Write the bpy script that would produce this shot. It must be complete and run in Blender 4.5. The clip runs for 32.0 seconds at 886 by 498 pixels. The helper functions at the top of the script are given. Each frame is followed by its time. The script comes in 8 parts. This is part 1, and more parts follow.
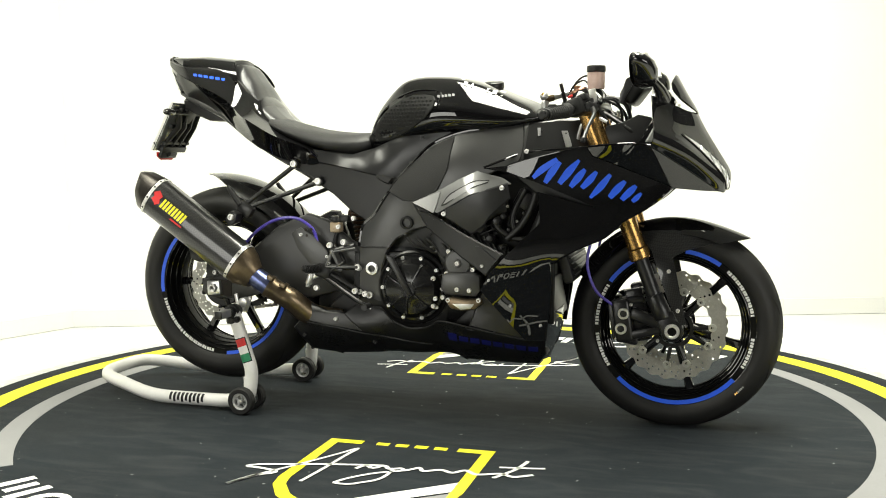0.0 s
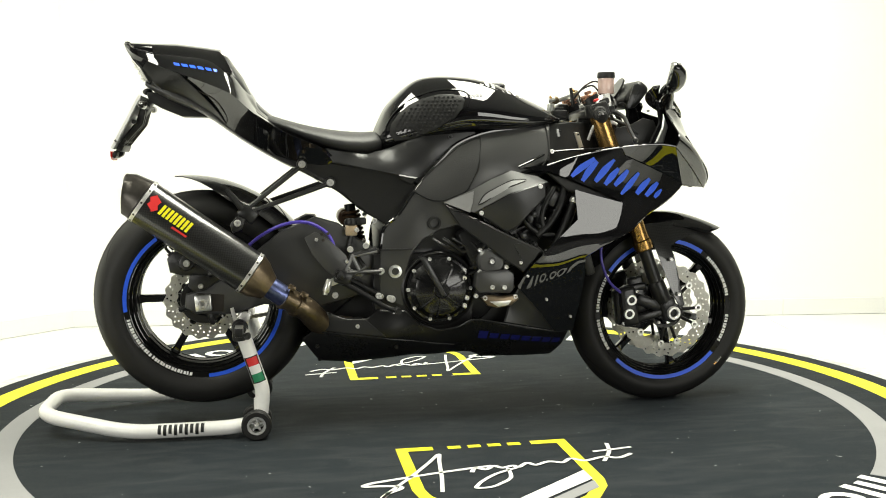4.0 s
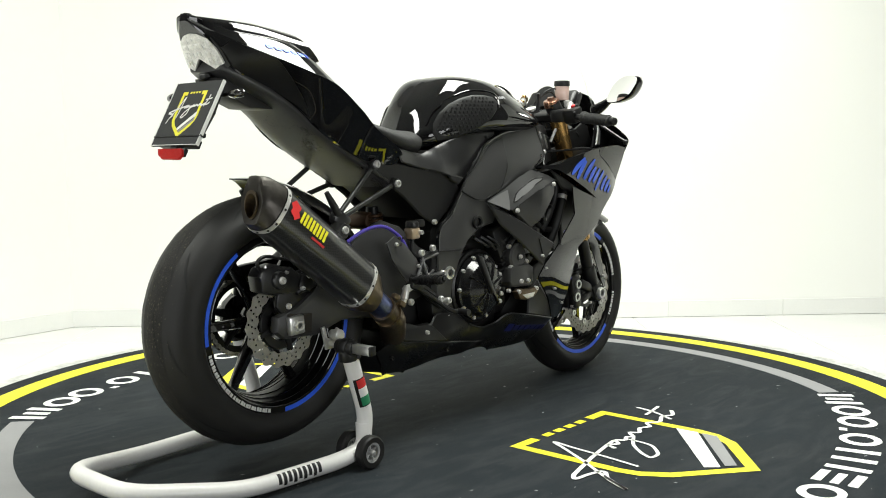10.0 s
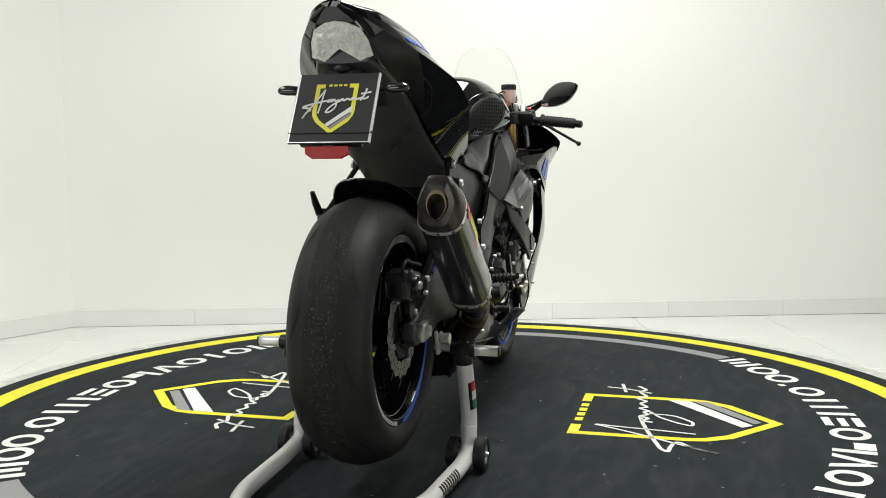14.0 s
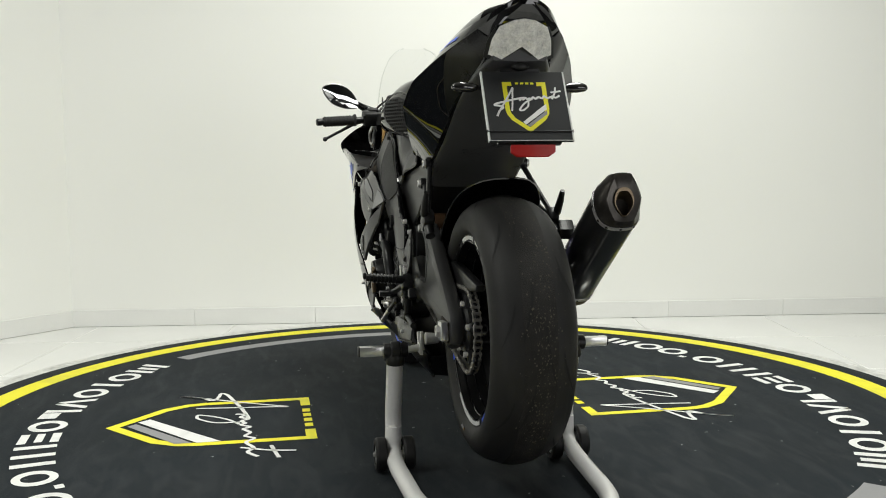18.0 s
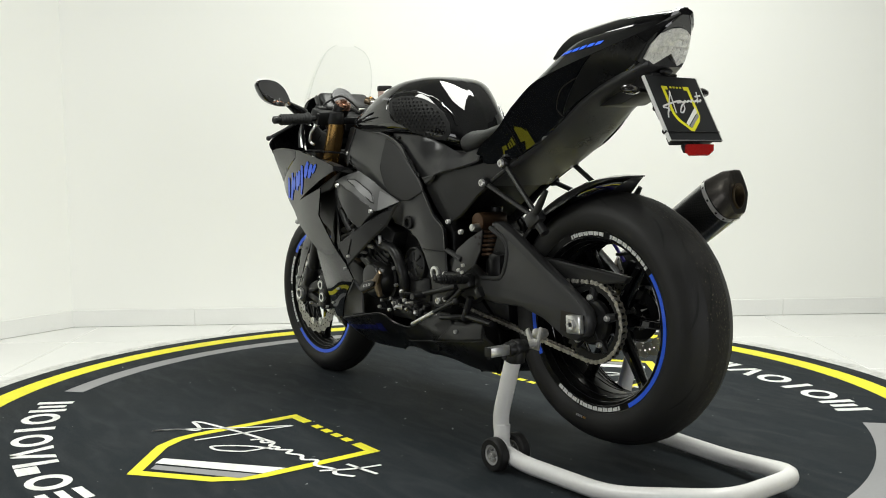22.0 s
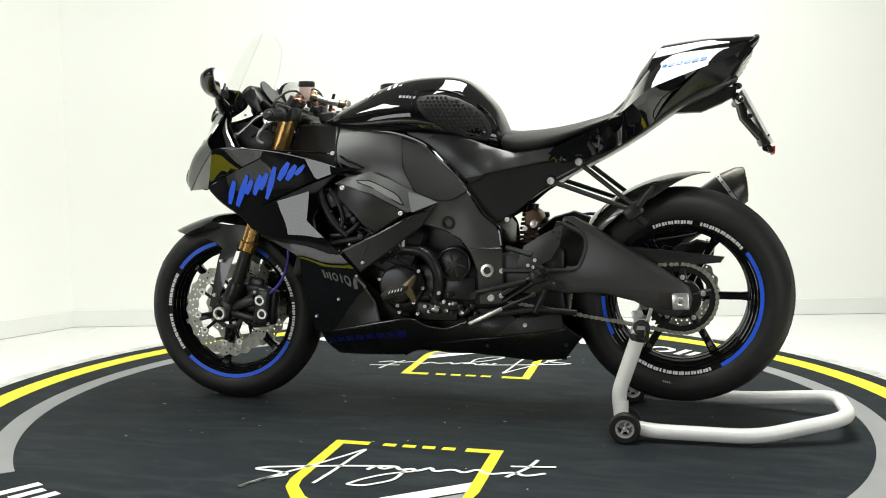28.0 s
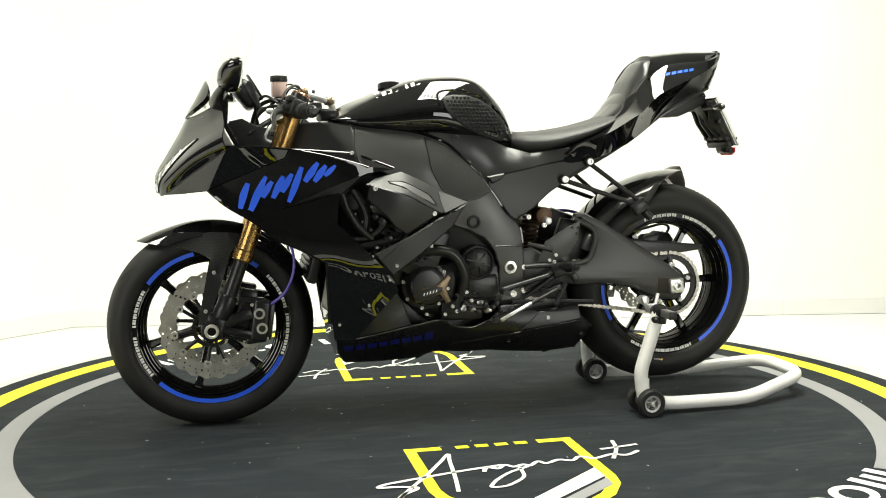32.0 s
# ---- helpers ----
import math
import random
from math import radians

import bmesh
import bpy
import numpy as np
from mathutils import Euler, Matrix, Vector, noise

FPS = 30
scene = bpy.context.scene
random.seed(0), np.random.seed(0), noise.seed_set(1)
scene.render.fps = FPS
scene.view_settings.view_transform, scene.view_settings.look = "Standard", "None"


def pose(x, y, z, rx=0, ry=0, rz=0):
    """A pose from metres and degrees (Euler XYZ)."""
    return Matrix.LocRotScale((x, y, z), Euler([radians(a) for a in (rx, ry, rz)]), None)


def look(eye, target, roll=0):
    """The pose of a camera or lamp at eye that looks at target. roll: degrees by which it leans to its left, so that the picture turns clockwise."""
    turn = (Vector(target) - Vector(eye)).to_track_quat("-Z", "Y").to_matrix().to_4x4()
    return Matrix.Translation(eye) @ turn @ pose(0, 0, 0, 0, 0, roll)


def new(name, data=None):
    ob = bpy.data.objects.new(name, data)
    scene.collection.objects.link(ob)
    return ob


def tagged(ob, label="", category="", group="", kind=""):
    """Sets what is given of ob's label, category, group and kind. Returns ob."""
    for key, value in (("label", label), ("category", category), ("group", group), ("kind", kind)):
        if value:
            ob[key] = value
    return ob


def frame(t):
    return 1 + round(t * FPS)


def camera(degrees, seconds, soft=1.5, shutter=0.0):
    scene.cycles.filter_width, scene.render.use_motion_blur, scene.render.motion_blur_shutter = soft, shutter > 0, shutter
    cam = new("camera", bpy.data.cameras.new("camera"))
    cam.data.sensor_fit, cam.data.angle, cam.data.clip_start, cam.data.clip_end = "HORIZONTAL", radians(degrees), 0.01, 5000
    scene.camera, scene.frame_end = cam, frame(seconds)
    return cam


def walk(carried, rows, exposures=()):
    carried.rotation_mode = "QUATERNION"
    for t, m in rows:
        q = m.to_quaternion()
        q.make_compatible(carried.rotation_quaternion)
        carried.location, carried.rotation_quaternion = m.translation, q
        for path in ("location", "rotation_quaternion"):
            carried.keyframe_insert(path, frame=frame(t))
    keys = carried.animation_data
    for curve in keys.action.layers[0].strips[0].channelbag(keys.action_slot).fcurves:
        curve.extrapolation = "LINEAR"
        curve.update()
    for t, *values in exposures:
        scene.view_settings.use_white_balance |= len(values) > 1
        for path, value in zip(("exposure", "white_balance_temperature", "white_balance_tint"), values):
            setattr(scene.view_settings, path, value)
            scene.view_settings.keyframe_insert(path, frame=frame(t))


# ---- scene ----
# The camera stands still; the turntable and all that is on it turn.
cam = camera(49.64, 32.0, soft=1.0)
EYE = (0.0, -2.949, 0.781)
STAND_STILL = look(EYE, (0.0, -1.949, 0.781 - math.tan(radians(5.50))), -0.47)
walk(cam, [(0.0, STAND_STILL), (32.0, STAND_STILL)],
     exposures=[(0.0, 0.0, 6800, 8), (4.0, 0.0, 6800, 8), (7.0, -0.08, 6550, 8), (10.0, -0.27, 6340, 10), (13.0, -0.62, 6290, 12), (16.0, -0.85, 6350, 12),
                (20.0, -0.84, 6350, 12), (23.0, -0.56, 6300, 12), (26.0, -0.46, 6310, 11), (28.5, -0.35, 6320, 10), (30.5, -0.14, 6650, 8), (32.0, -0.05, 6750, 8)])


# ---- light ----
world = bpy.data.worlds.new("world")
scene.world = world
world.use_nodes = True
world.node_tree.nodes["Background"].inputs[0].default_value = (0.9, 0.95, 1.0, 1)
world.node_tree.nodes["Background"].inputs[1].default_value = 0.03


def ceiling_lamp(x, y, w, d, watts, z=2.93):
    data = bpy.data.lights.new("ceiling_panel_light", "AREA")
    data.shape, data.size, data.size_y, data.energy = "RECTANGLE", w, d, watts
    data.color = (0.985, 1.0, 0.90)
    ob = new("ceiling_panel_light", data)
    ob.location = (x, y, z)
    return ob


for px, py, pw, pd, watts in ((-2.15, -1.15, 0.7, 1.6, 86), (0.62, -0.10, 1.1, 2.0, 184)):
    ceiling_lamp(px, py, pw, pd, watts)

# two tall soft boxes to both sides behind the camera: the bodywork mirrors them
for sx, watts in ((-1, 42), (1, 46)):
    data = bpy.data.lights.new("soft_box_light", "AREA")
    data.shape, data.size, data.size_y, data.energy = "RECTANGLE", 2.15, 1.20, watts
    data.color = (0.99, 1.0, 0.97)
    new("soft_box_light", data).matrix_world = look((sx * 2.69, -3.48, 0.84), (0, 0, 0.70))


# ---- materials ----
def mat(name, color, rough=0.5, metal=0.0, var=0.12, scale=8.0, fine=120.0, bump=0.0, coat=0.0, rvar=0.1, spec=0.5,
        coatrough=0.05, trans=0.0, ior=1.45):
    m = bpy.data.materials.new(name)
    m.use_nodes = True
    nt = m.node_tree
    n, lk = nt.nodes, nt.links
    b = n["Principled BSDF"]
    b.inputs["Metallic"].default_value = metal
    b.inputs["Specular IOR Level"].default_value = spec
    b.inputs["Coat Weight"].default_value = coat
    b.inputs["Coat Roughness"].default_value = coatrough
    b.inputs["Transmission Weight"].default_value = trans
    b.inputs["IOR"].default_value = ior
    tc = n.new("ShaderNodeTexCoord")
    big, small = n.new("ShaderNodeTexNoise"), n.new("ShaderNodeTexNoise")
    for tex, s, d in ((big, scale, 4), (small, fine, 3)):
        tex.inputs["Scale"].default_value, tex.inputs["Detail"].default_value = s, d
        lk.new(tc.outputs["Object"], tex.inputs["Vector"])
    mix = n.new("ShaderNodeMix")
    mix.data_type = "FLOAT"
    mix.inputs[0].default_value = 0.4
    lk.new(big.outputs["Fac"], mix.inputs[2])
    lk.new(small.outputs["Fac"], mix.inputs[3])
    ramp = n.new("ShaderNodeValToRGB")
    lo, hi = 1 - var, 1 + var
    ramp.color_ramp.elements[0].position, ramp.color_ramp.elements[1].position = 0.3, 0.7
    ramp.color_ramp.elements[0].color = (*[min(1, c * lo) for c in color], 1)
    ramp.color_ramp.elements[1].color = (*[min(1, c * hi) for c in color], 1)
    lk.new(mix.outputs[0], ramp.inputs[0])
    lk.new(ramp.outputs[0], b.inputs["Base Color"])
    rr = n.new("ShaderNodeMapRange")
    rr.inputs[1].default_value, rr.inputs[2].default_value = 0.3, 0.7
    rr.inputs[3].default_value, rr.inputs[4].default_value = max(0.0, rough * (1 - rvar)), min(1, rough * (1 + rvar))
    lk.new(mix.outputs[0], rr.inputs[0])
    lk.new(rr.outputs[0], b.inputs["Roughness"])
    if bump:
        bp = n.new("ShaderNodeBump")
        bp.inputs["Strength"].default_value, bp.inputs["Distance"].default_value = bump, 0.002
        lk.new(small.outputs["Fac"], bp.inputs["Height"])
        lk.new(bp.outputs[0], b.inputs["Normal"])
    return m


def carbon_mat(name, cell=230.0, light=0.019, dark=0.005):
    """Twill weave under clear lacquer."""
    m = mat(name, (0.02, 0.02, 0.021), rough=0.32, coat=0.8, var=0.1)
    nt = m.node_tree
    n, lk = nt.nodes, nt.links
    tc = n.new("ShaderNodeTexCoord")
    rot = n.new("ShaderNodeMapping")
    rot.inputs["Rotation"].default_value = (0, radians(35), 0)
    wave = n.new("ShaderNodeTexChecker")
    wave.inputs["Scale"].default_value = cell
    wave.inputs["Color1"].default_value, wave.inputs["Color2"].default_value = (light,) * 3 + (1,), (dark,) * 3 + (1,)
    lk.new(tc.outputs["Object"], rot.inputs[0])
    lk.new(rot.outputs[0], wave.inputs["Vector"])
    lk.new(wave.outputs["Color"], n["Principled BSDF"].inputs["Base Color"])
    return m


def scuffed(m, amount, sx, sy, level=0.58):
    """Lay pale dusty streaks over a material's base colour."""
    n, lk = m.node_tree.nodes, m.node_tree.links
    b = n["Principled BSDF"]
    old = b.inputs["Base Color"].links[0].from_socket
    tc, mp, nz, rp, mx = (n.new(k) for k in ("ShaderNodeTexCoord", "ShaderNodeMapping", "ShaderNodeTexNoise", "ShaderNodeMapRange", "ShaderNodeMix"))
    mp.inputs["Scale"].default_value = (sx, sy, 1)
    mp.inputs["Rotation"].default_value = (0, 0, 0.6)
    nz.inputs["Scale"].default_value, nz.inputs["Detail"].default_value, nz.inputs["Distortion"].default_value = 2.2, 8, 1.2
    rp.inputs[1].default_value, rp.inputs[2].default_value, rp.inputs[3].default_value, rp.inputs[4].default_value = level - 0.1, level + 0.2, 0, amount
    mx.data_type = "RGBA"
    mx.inputs[7].default_value = (0.10, 0.105, 0.11, 1)
    lk.new(tc.outputs["Object"], mp.inputs[0])
    lk.new(mp.outputs[0], nz.inputs["Vector"])
    lk.new(nz.outputs["Fac"], rp.inputs[0])
    lk.new(rp.outputs[0], mx.inputs[0])
    lk.new(old, mx.inputs[6])
    lk.new(mx.outputs[2], b.inputs["Base Color"])
    return m


M = dict(
    wall=mat("white_wall_paint", (0.87, 0.87, 0.835), 0.7, var=0.012, scale=1.2, fine=260, bump=0.05),
    skirt=mat("white_skirting_tile", (0.80, 0.80, 0.775), 0.35, var=0.02),
    floor=mat("white_glazed_floor_tile", (0.80, 0.80, 0.78), 0.22, var=0.02, scale=2.0, coat=0.2),
    joint=mat("grey_tile_joint", (0.45, 0.45, 0.43), 0.8),
    # darkness of the unseen part of the room, put into the colour
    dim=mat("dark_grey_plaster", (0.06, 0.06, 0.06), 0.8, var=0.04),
    mat=mat("charcoal_carpet_mat", (0.0108, 0.0149, 0.0185), 0.85, var=0.22, scale=3.0, fine=420, bump=0.35, spec=0.25),
    yellow=mat("yellow_vinyl", (0.80, 0.74, 0.03), 0.6, var=0.06, spec=0.3),
    white=mat("white_vinyl", (0.78, 0.78, 0.76), 0.6, var=0.05, spec=0.3),
    grey=mat("grey_vinyl", (0.27, 0.27, 0.275), 0.65, var=0.08, spec=0.3),
    rim=mat("scuffed_metal_edge", (0.60, 0.60, 0.575), 0.5, metal=0.2, var=0.35, scale=14, fine=60, bump=0.2),
    gloss=mat("gloss_black_paint", (0.005, 0.005, 0.0055), 0.3, var=0.1, coat=1.0, coatrough=0.02, rvar=0.3, spec=0.0),
    satin=mat("satin_black_coating", (0.014, 0.014, 0.014), 0.33, var=0.12, bump=0.06, fine=500, rvar=0.12),
    satin2=mat("dark_grey_satin_paint", (0.036, 0.036, 0.037), 0.30, metal=0.5, var=0.08, bump=0.05, fine=600),
    frame=mat("graphite_frame_coating", (0.072, 0.072, 0.072), 0.34, metal=0.55, var=0.1, bump=0.05, fine=600),
    metalgrey=mat("graphite_metallic_paint", (0.20, 0.20, 0.203), 0.36, metal=0.5, var=0.06, coat=0.5),
    textile=mat("textured_black_plastic", (0.018, 0.018, 0.018), 0.6, var=0.2, bump=0.5, fine=420),
    blackmetal=mat("black_engine_metal", (0.013, 0.013, 0.0135), 0.30, metal=0.2, var=0.25, bump=0.12, fine=220),
    plastic=mat("black_plastic", (0.0065, 0.0065, 0.0065), 0.42, var=0.2, bump=0.1),
    rubber=mat("tyre_rubber", (0.0140, 0.0137, 0.0133), 0.55, var=0.2, scale=20, fine=300, bump=0.15, spec=0.35),
    grip=mat("grip_rubber", (0.015, 0.015, 0.015), 0.75, var=0.2, bump=0.6, fine=350),
    seat=mat("black_seat_vinyl", (0.017, 0.017, 0.017), 0.5, var=0.15, bump=0.35, fine=420),
    pad=mat("rubber_tank_pad", (0.010, 0.010, 0.010), 0.5, var=0.15, bump=0.2, spec=0.3),
    steel=mat("brushed_steel", (0.70, 0.69, 0.67), 0.36, metal=0.72, var=0.15, fine=200),
    disc=mat("brake_disc_steel", (0.56, 0.55, 0.51), 0.40, metal=0.5, var=0.18, scale=30, fine=300, bump=0.1),
    alu=mat("bare_aluminium", (0.70, 0.70, 0.68), 0.30, metal=0.9, var=0.12),
    gold=mat("gold_anodised_fork", (0.42, 0.25, 0.085), 0.26, metal=0.9, var=0.12),
    bronze=mat("bronze_titanium", (0.17, 0.13, 0.085), 0.34, metal=0.9, var=0.3, scale=14),
    blued=mat("heat_blued_titanium", (0.10, 0.12, 0.24), 0.3, metal=0.95, var=0.45, scale=18),
    cap=mat("dark_titanium", (0.060, 0.055, 0.049), 0.34, metal=0.8, var=0.25, scale=20),
    # exhaust soot, and also the painted dark of bores, pockets, holes and gaps
    sootshade=mat("sooty_metal", (0.02, 0.016, 0.012), 0.8, var=0.4, scale=40),
    blue=mat("blue_vinyl", (0.018, 0.105, 0.78), 0.38, var=0.05, coat=0.1),
    navy=mat("dark_blue_vinyl", (0.006, 0.008, 0.12), 0.35, var=0.05, coat=0.5),
    purple=mat("purple_brake_hose", (0.07, 0.05, 0.34), 0.3, var=0.1),
    red=mat("red_vinyl", (0.62, 0.03, 0.03), 0.4, var=0.05),
    green=mat("green_vinyl", (0.02, 0.22, 0.10), 0.4, var=0.05),
    redlens=mat("red_reflector", (0.42, 0.010, 0.008), 0.3, var=0.15, fine=500, bump=0.3, coat=0.15, spec=0.2),
    lens=mat("clear_lamp_lens", (0.80, 0.79, 0.74), 0.12, var=0.25, scale=60, fine=240, bump=0.8, coat=1.0),
    lampglass=mat("headlamp_lens", (0.62, 0.63, 0.63), 0.1, metal=0.5, var=0.35, scale=50, fine=200, bump=0.3, coat=1.0),
    mirror=mat("mirror_glass", (0.9, 0.9, 0.9), 0.02, metal=1.0, var=0.0, rvar=0),
    fluid=mat("brake_fluid_pot", (0.50, 0.36, 0.32), 0.25, var=0.1, coat=0.6),
    amber=mat("amber_fluid_pot", (0.38, 0.29, 0.19), 0.3, var=0.1, coat=0.4),
    spring=mat("copper_red_spring", (0.075, 0.040, 0.020), 0.4, metal=0.4, var=0.2),
    chain=mat("chain_steel", (0.46, 0.44, 0.40), 0.33, metal=0.8, var=0.3, scale=60),
    whitepaint=mat("white_powder_coat", (0.82, 0.81, 0.79), 0.35, var=0.05, scale=16, coat=0.4),
    carbon=carbon_mat("carbon_fibre"),
    lime=mat("lime_yellow_vinyl", (0.78, 0.72, 0.02), 0.4, var=0.05),
    tread=mat("worn_tread_rubber", (0.018, 0.0172, 0.0158), 0.7, var=0.5, scale=38, fine=420, bump=0.6, spec=0.3),
    copper=mat("copper_anodised_cap", (0.34, 0.18, 0.12), 0.28, metal=0.9, var=0.1),
    bandgrey=mat("grey_metallic_paint", (0.12, 0.12, 0.121), 0.36, metal=0.8, var=0.06, coat=0.6),
    armgrey=mat("graphite_swingarm_coating", (0.060, 0.060, 0.060), 0.40, metal=0.5, var=0.1, bump=0.05, fine=500),
    rimblack=mat("black_wheel_paint", (0.005, 0.005, 0.005), 0.34, var=0.1, spec=0.12, coat=0.12, coatrough=0.08),
    bellyblack=mat("satin_black_belly_paint", (0.0075, 0.0075, 0.0078), 0.30, var=0.15, bump=0.04, fine=300, spec=0.4, rvar=0.25),
    traygrey=mat("grey_black_tray_plastic", (0.050, 0.050, 0.050), 0.30, var=0.2, bump=0.15, fine=300, rvar=0.2),
    caseblack=mat("smooth_black_cover_paint", (0.012, 0.012, 0.0125), 0.20, metal=0.2, var=0.2, bump=0.05, fine=300, coat=0.3),
    hubmetal=mat("worn_castor_rim", (0.55, 0.55, 0.54), 0.38, metal=0.4, var=0.2, fine=300),
    ceiling=mat("grey_ceiling_board", (0.30, 0.30, 0.29), 0.8, var=0.04, scale=1.5),
    grit=mat("pale_tread_dust", (0.085, 0.076, 0.060), 0.9, var=0.3, spec=0.2),
    groove=mat("dark_tread_groove", (0.003, 0.003, 0.003), 0.7, var=0.1),
    plateblack=mat("black_plate_print", (0.017, 0.018, 0.019), 0.50, var=0.12, spec=0.3),
    smoke=mat("dark_lamp_lens", (0.014, 0.013, 0.012), 0.2, var=0.2, coat=1.0),
)

M["gloss"].node_tree.nodes["Principled BSDF"].inputs["Coat IOR"].default_value = 1.62
scuffed(M["mat"], 0.16, 2.0, 7.0, 0.54)
scuffed(M["yellow"], 0.25, 3.0, 3.0, 0.60)
scuffed(M["white"], 0.3, 3.0, 5.0, 0.60)

# thin clear acrylic for the screen
glass = bpy.data.materials.new("clear_acrylic")
glass.use_nodes = True
_n, _l = glass.node_tree.nodes, glass.node_tree.links
_b = _n["Principled BSDF"]
_t = _n.new("ShaderNodeBsdfTransparent")
_t.inputs[0].default_value = (0.975, 0.98, 0.975, 1)
_b.inputs["Base Color"].default_value = (0.02, 0.02, 0.02, 1)
_b.inputs["Roughness"].default_value = 0.03
_m = _n.new("ShaderNodeMixShader")
_m.inputs[0].default_value = 0.028
_l.new(_t.outputs[0], _m.inputs[1])
_l.new(_b.outputs[0], _m.inputs[2])
_l.new(_m.outputs[0], _n["Material Output"].inputs[0])
M["glass"] = glass


# ---- mesh helpers ----
def finish(bm, sharp=35):
    bmesh.ops.recalc_face_normals(bm, faces=bm.faces)
    me = bpy.data.meshes.new("mesh")
    bm.to_mesh(me)
    bm.free()
    me.shade_smooth()
    me.set_sharp_from_angle(angle=radians(sharp))
    return me


def part(name, bm, material, parent, label="", sharp=35):
    """One mesh object under a thing or a part."""
    while parent is not None and parent.parent is not None and parent.parent.parent is not None:
        parent = parent.parent
    me = finish(bm, sharp) if isinstance(bm, bmesh.types.BMesh) else bm
    if not me.materials:
        me.materials.append(M[material])
    ob = new(name, me)
    ob.parent = parent
    if label:
        tagged(ob, label)
    return ob


def at(ob, x=0, y=0, z=0, rx=0, ry=0, rz=0):
    ob.matrix_basis = pose(x, y, z, rx, ry, rz)
    return ob


def merge(bm, temp, m=None):
    if m is not None:
        bmesh.ops.transform(temp, matrix=m, verts=temp.verts)
    me = bpy.data.meshes.new("tmp")
    temp.to_mesh(me)
    temp.free()
    bm.from_mesh(me)
    bpy.data.meshes.remove(me)
    return bm


def box(bm, c, s, rot=(0, 0, 0), bev=0.004, seg=2):
    t = bmesh.new()
    bmesh.ops.create_cube(t, size=1, matrix=Matrix.Diagonal((*s, 1)))
    if bev:
        bmesh.ops.bevel(t, geom=list(t.edges), offset=min(bev, min(s) * 0.45), segments=seg, affect="EDGES", profile=0.5)
    return merge(bm, t, pose(*c, *rot))


def rod(bm, p0, p1, r0, r1=None, seg=20, bev=0.0):
    p0, p1 = Vector(p0), Vector(p1)
    t = bmesh.new()
    bmesh.ops.create_cone(t, cap_ends=True, cap_tris=False, segments=seg, radius1=r0, radius2=r0 if r1 is None else r1,
                          depth=(p1 - p0).length)
    if bev:
        rims = [e for e in t.edges if any(len(f.verts) > 4 for f in e.link_faces)]
        bmesh.ops.bevel(t, geom=rims, offset=bev, segments=2, affect="EDGES", profile=0.5)
    q = (p1 - p0).to_track_quat("Z", "Y").to_matrix().to_4x4()
    return merge(bm, t, Matrix.Translation((p0 + p1) / 2) @ q)


def ball(bm, c, s, rot=(0, 0, 0), seg=20):
    t = bmesh.new()
    bmesh.ops.create_uvsphere(t, u_segments=seg, v_segments=seg // 2, radius=1, matrix=Matrix.Diagonal((*s, 1)))
    return merge(bm, t, pose(*c, *rot))


def spline(pts, n=6, closed=False):
    """Points of a smooth curve through pts (any dimension)."""
    p = [np.array(q, float) for q in pts]
    k = len(p)
    out = []
    for i in range(k if closed else k - 1):
        a, b, c, d = (p[(i + j) % k] if closed else p[min(max(i + j, 0), k - 1)] for j in (-1, 0, 1, 2))
        for s in range(n):
            t = s / n
            out.append(0.5 * (2 * b + (c - a) * t + (2 * a - 5 * b + 4 * c - d) * t * t + (3 * b - a - 3 * c + d) * t ** 3))
    if not closed:
        out.append(p[-1])
    return out


def rounded(pts, r, n=4):
    """A polyline with its inner corners rounded to about r."""
    p = [Vector(q) for q in pts]
    out = [p[0]]
    for a, b, c in zip(p, p[1:], p[2:]):
        d0, d1 = (a - b), (c - b)
        k = min(r, d0.length * 0.49, d1.length * 0.49)
        s, e = b + d0.normalized() * k, b + d1.normalized() * k
        for i in range(n + 1):
            t = i / n
            out.append(s * (1 - t) ** 2 + b * 2 * t * (1 - t) + e * t * t)
    return out + [p[-1]]


def tube(bm, pts, r, seg=12, cap=True):
    """A tube along pts; r is a radius or one for each point."""
    p = [Vector(q) for q in pts]
    rs = r if isinstance(r, (list, tuple)) else [r] * len(p)
    up = Vector((0.13, 0.31, 0.94))
    rings = []
    for i, q in enumerate(p):
        d = (p[min(i + 1, len(p) - 1)] - p[max(i - 1, 0)]).normalized()
        side = (up - d * up.dot(d)).normalized()
        up = side
        nrm = d.cross(side)
        rings.append([q + (side * math.cos(a) + nrm * math.sin(a)) * rs[i] for a in (2 * math.pi * k / seg for k in range(seg))])
    return loft(bm, rings, cap)


def hose(bm, pts, r, n=6, seg=10):
    return tube(bm, spline(pts, n), r, seg)


def loft(bm, rings, cap=True, closed=True):
    vs = [[bm.verts.new(v) for v in ring] for ring in rings]
    k = len(vs[0])
    for a, b in zip(vs, vs[1:]):
        for i in range(k if closed else k - 1):
            j = (i + 1) % k
            bm.faces.new((a[i], a[j], b[j], b[i]))
    if cap and closed:
        bm.faces.new(vs[0][::-1])
        bm.faces.new(vs[-1])
    return bm


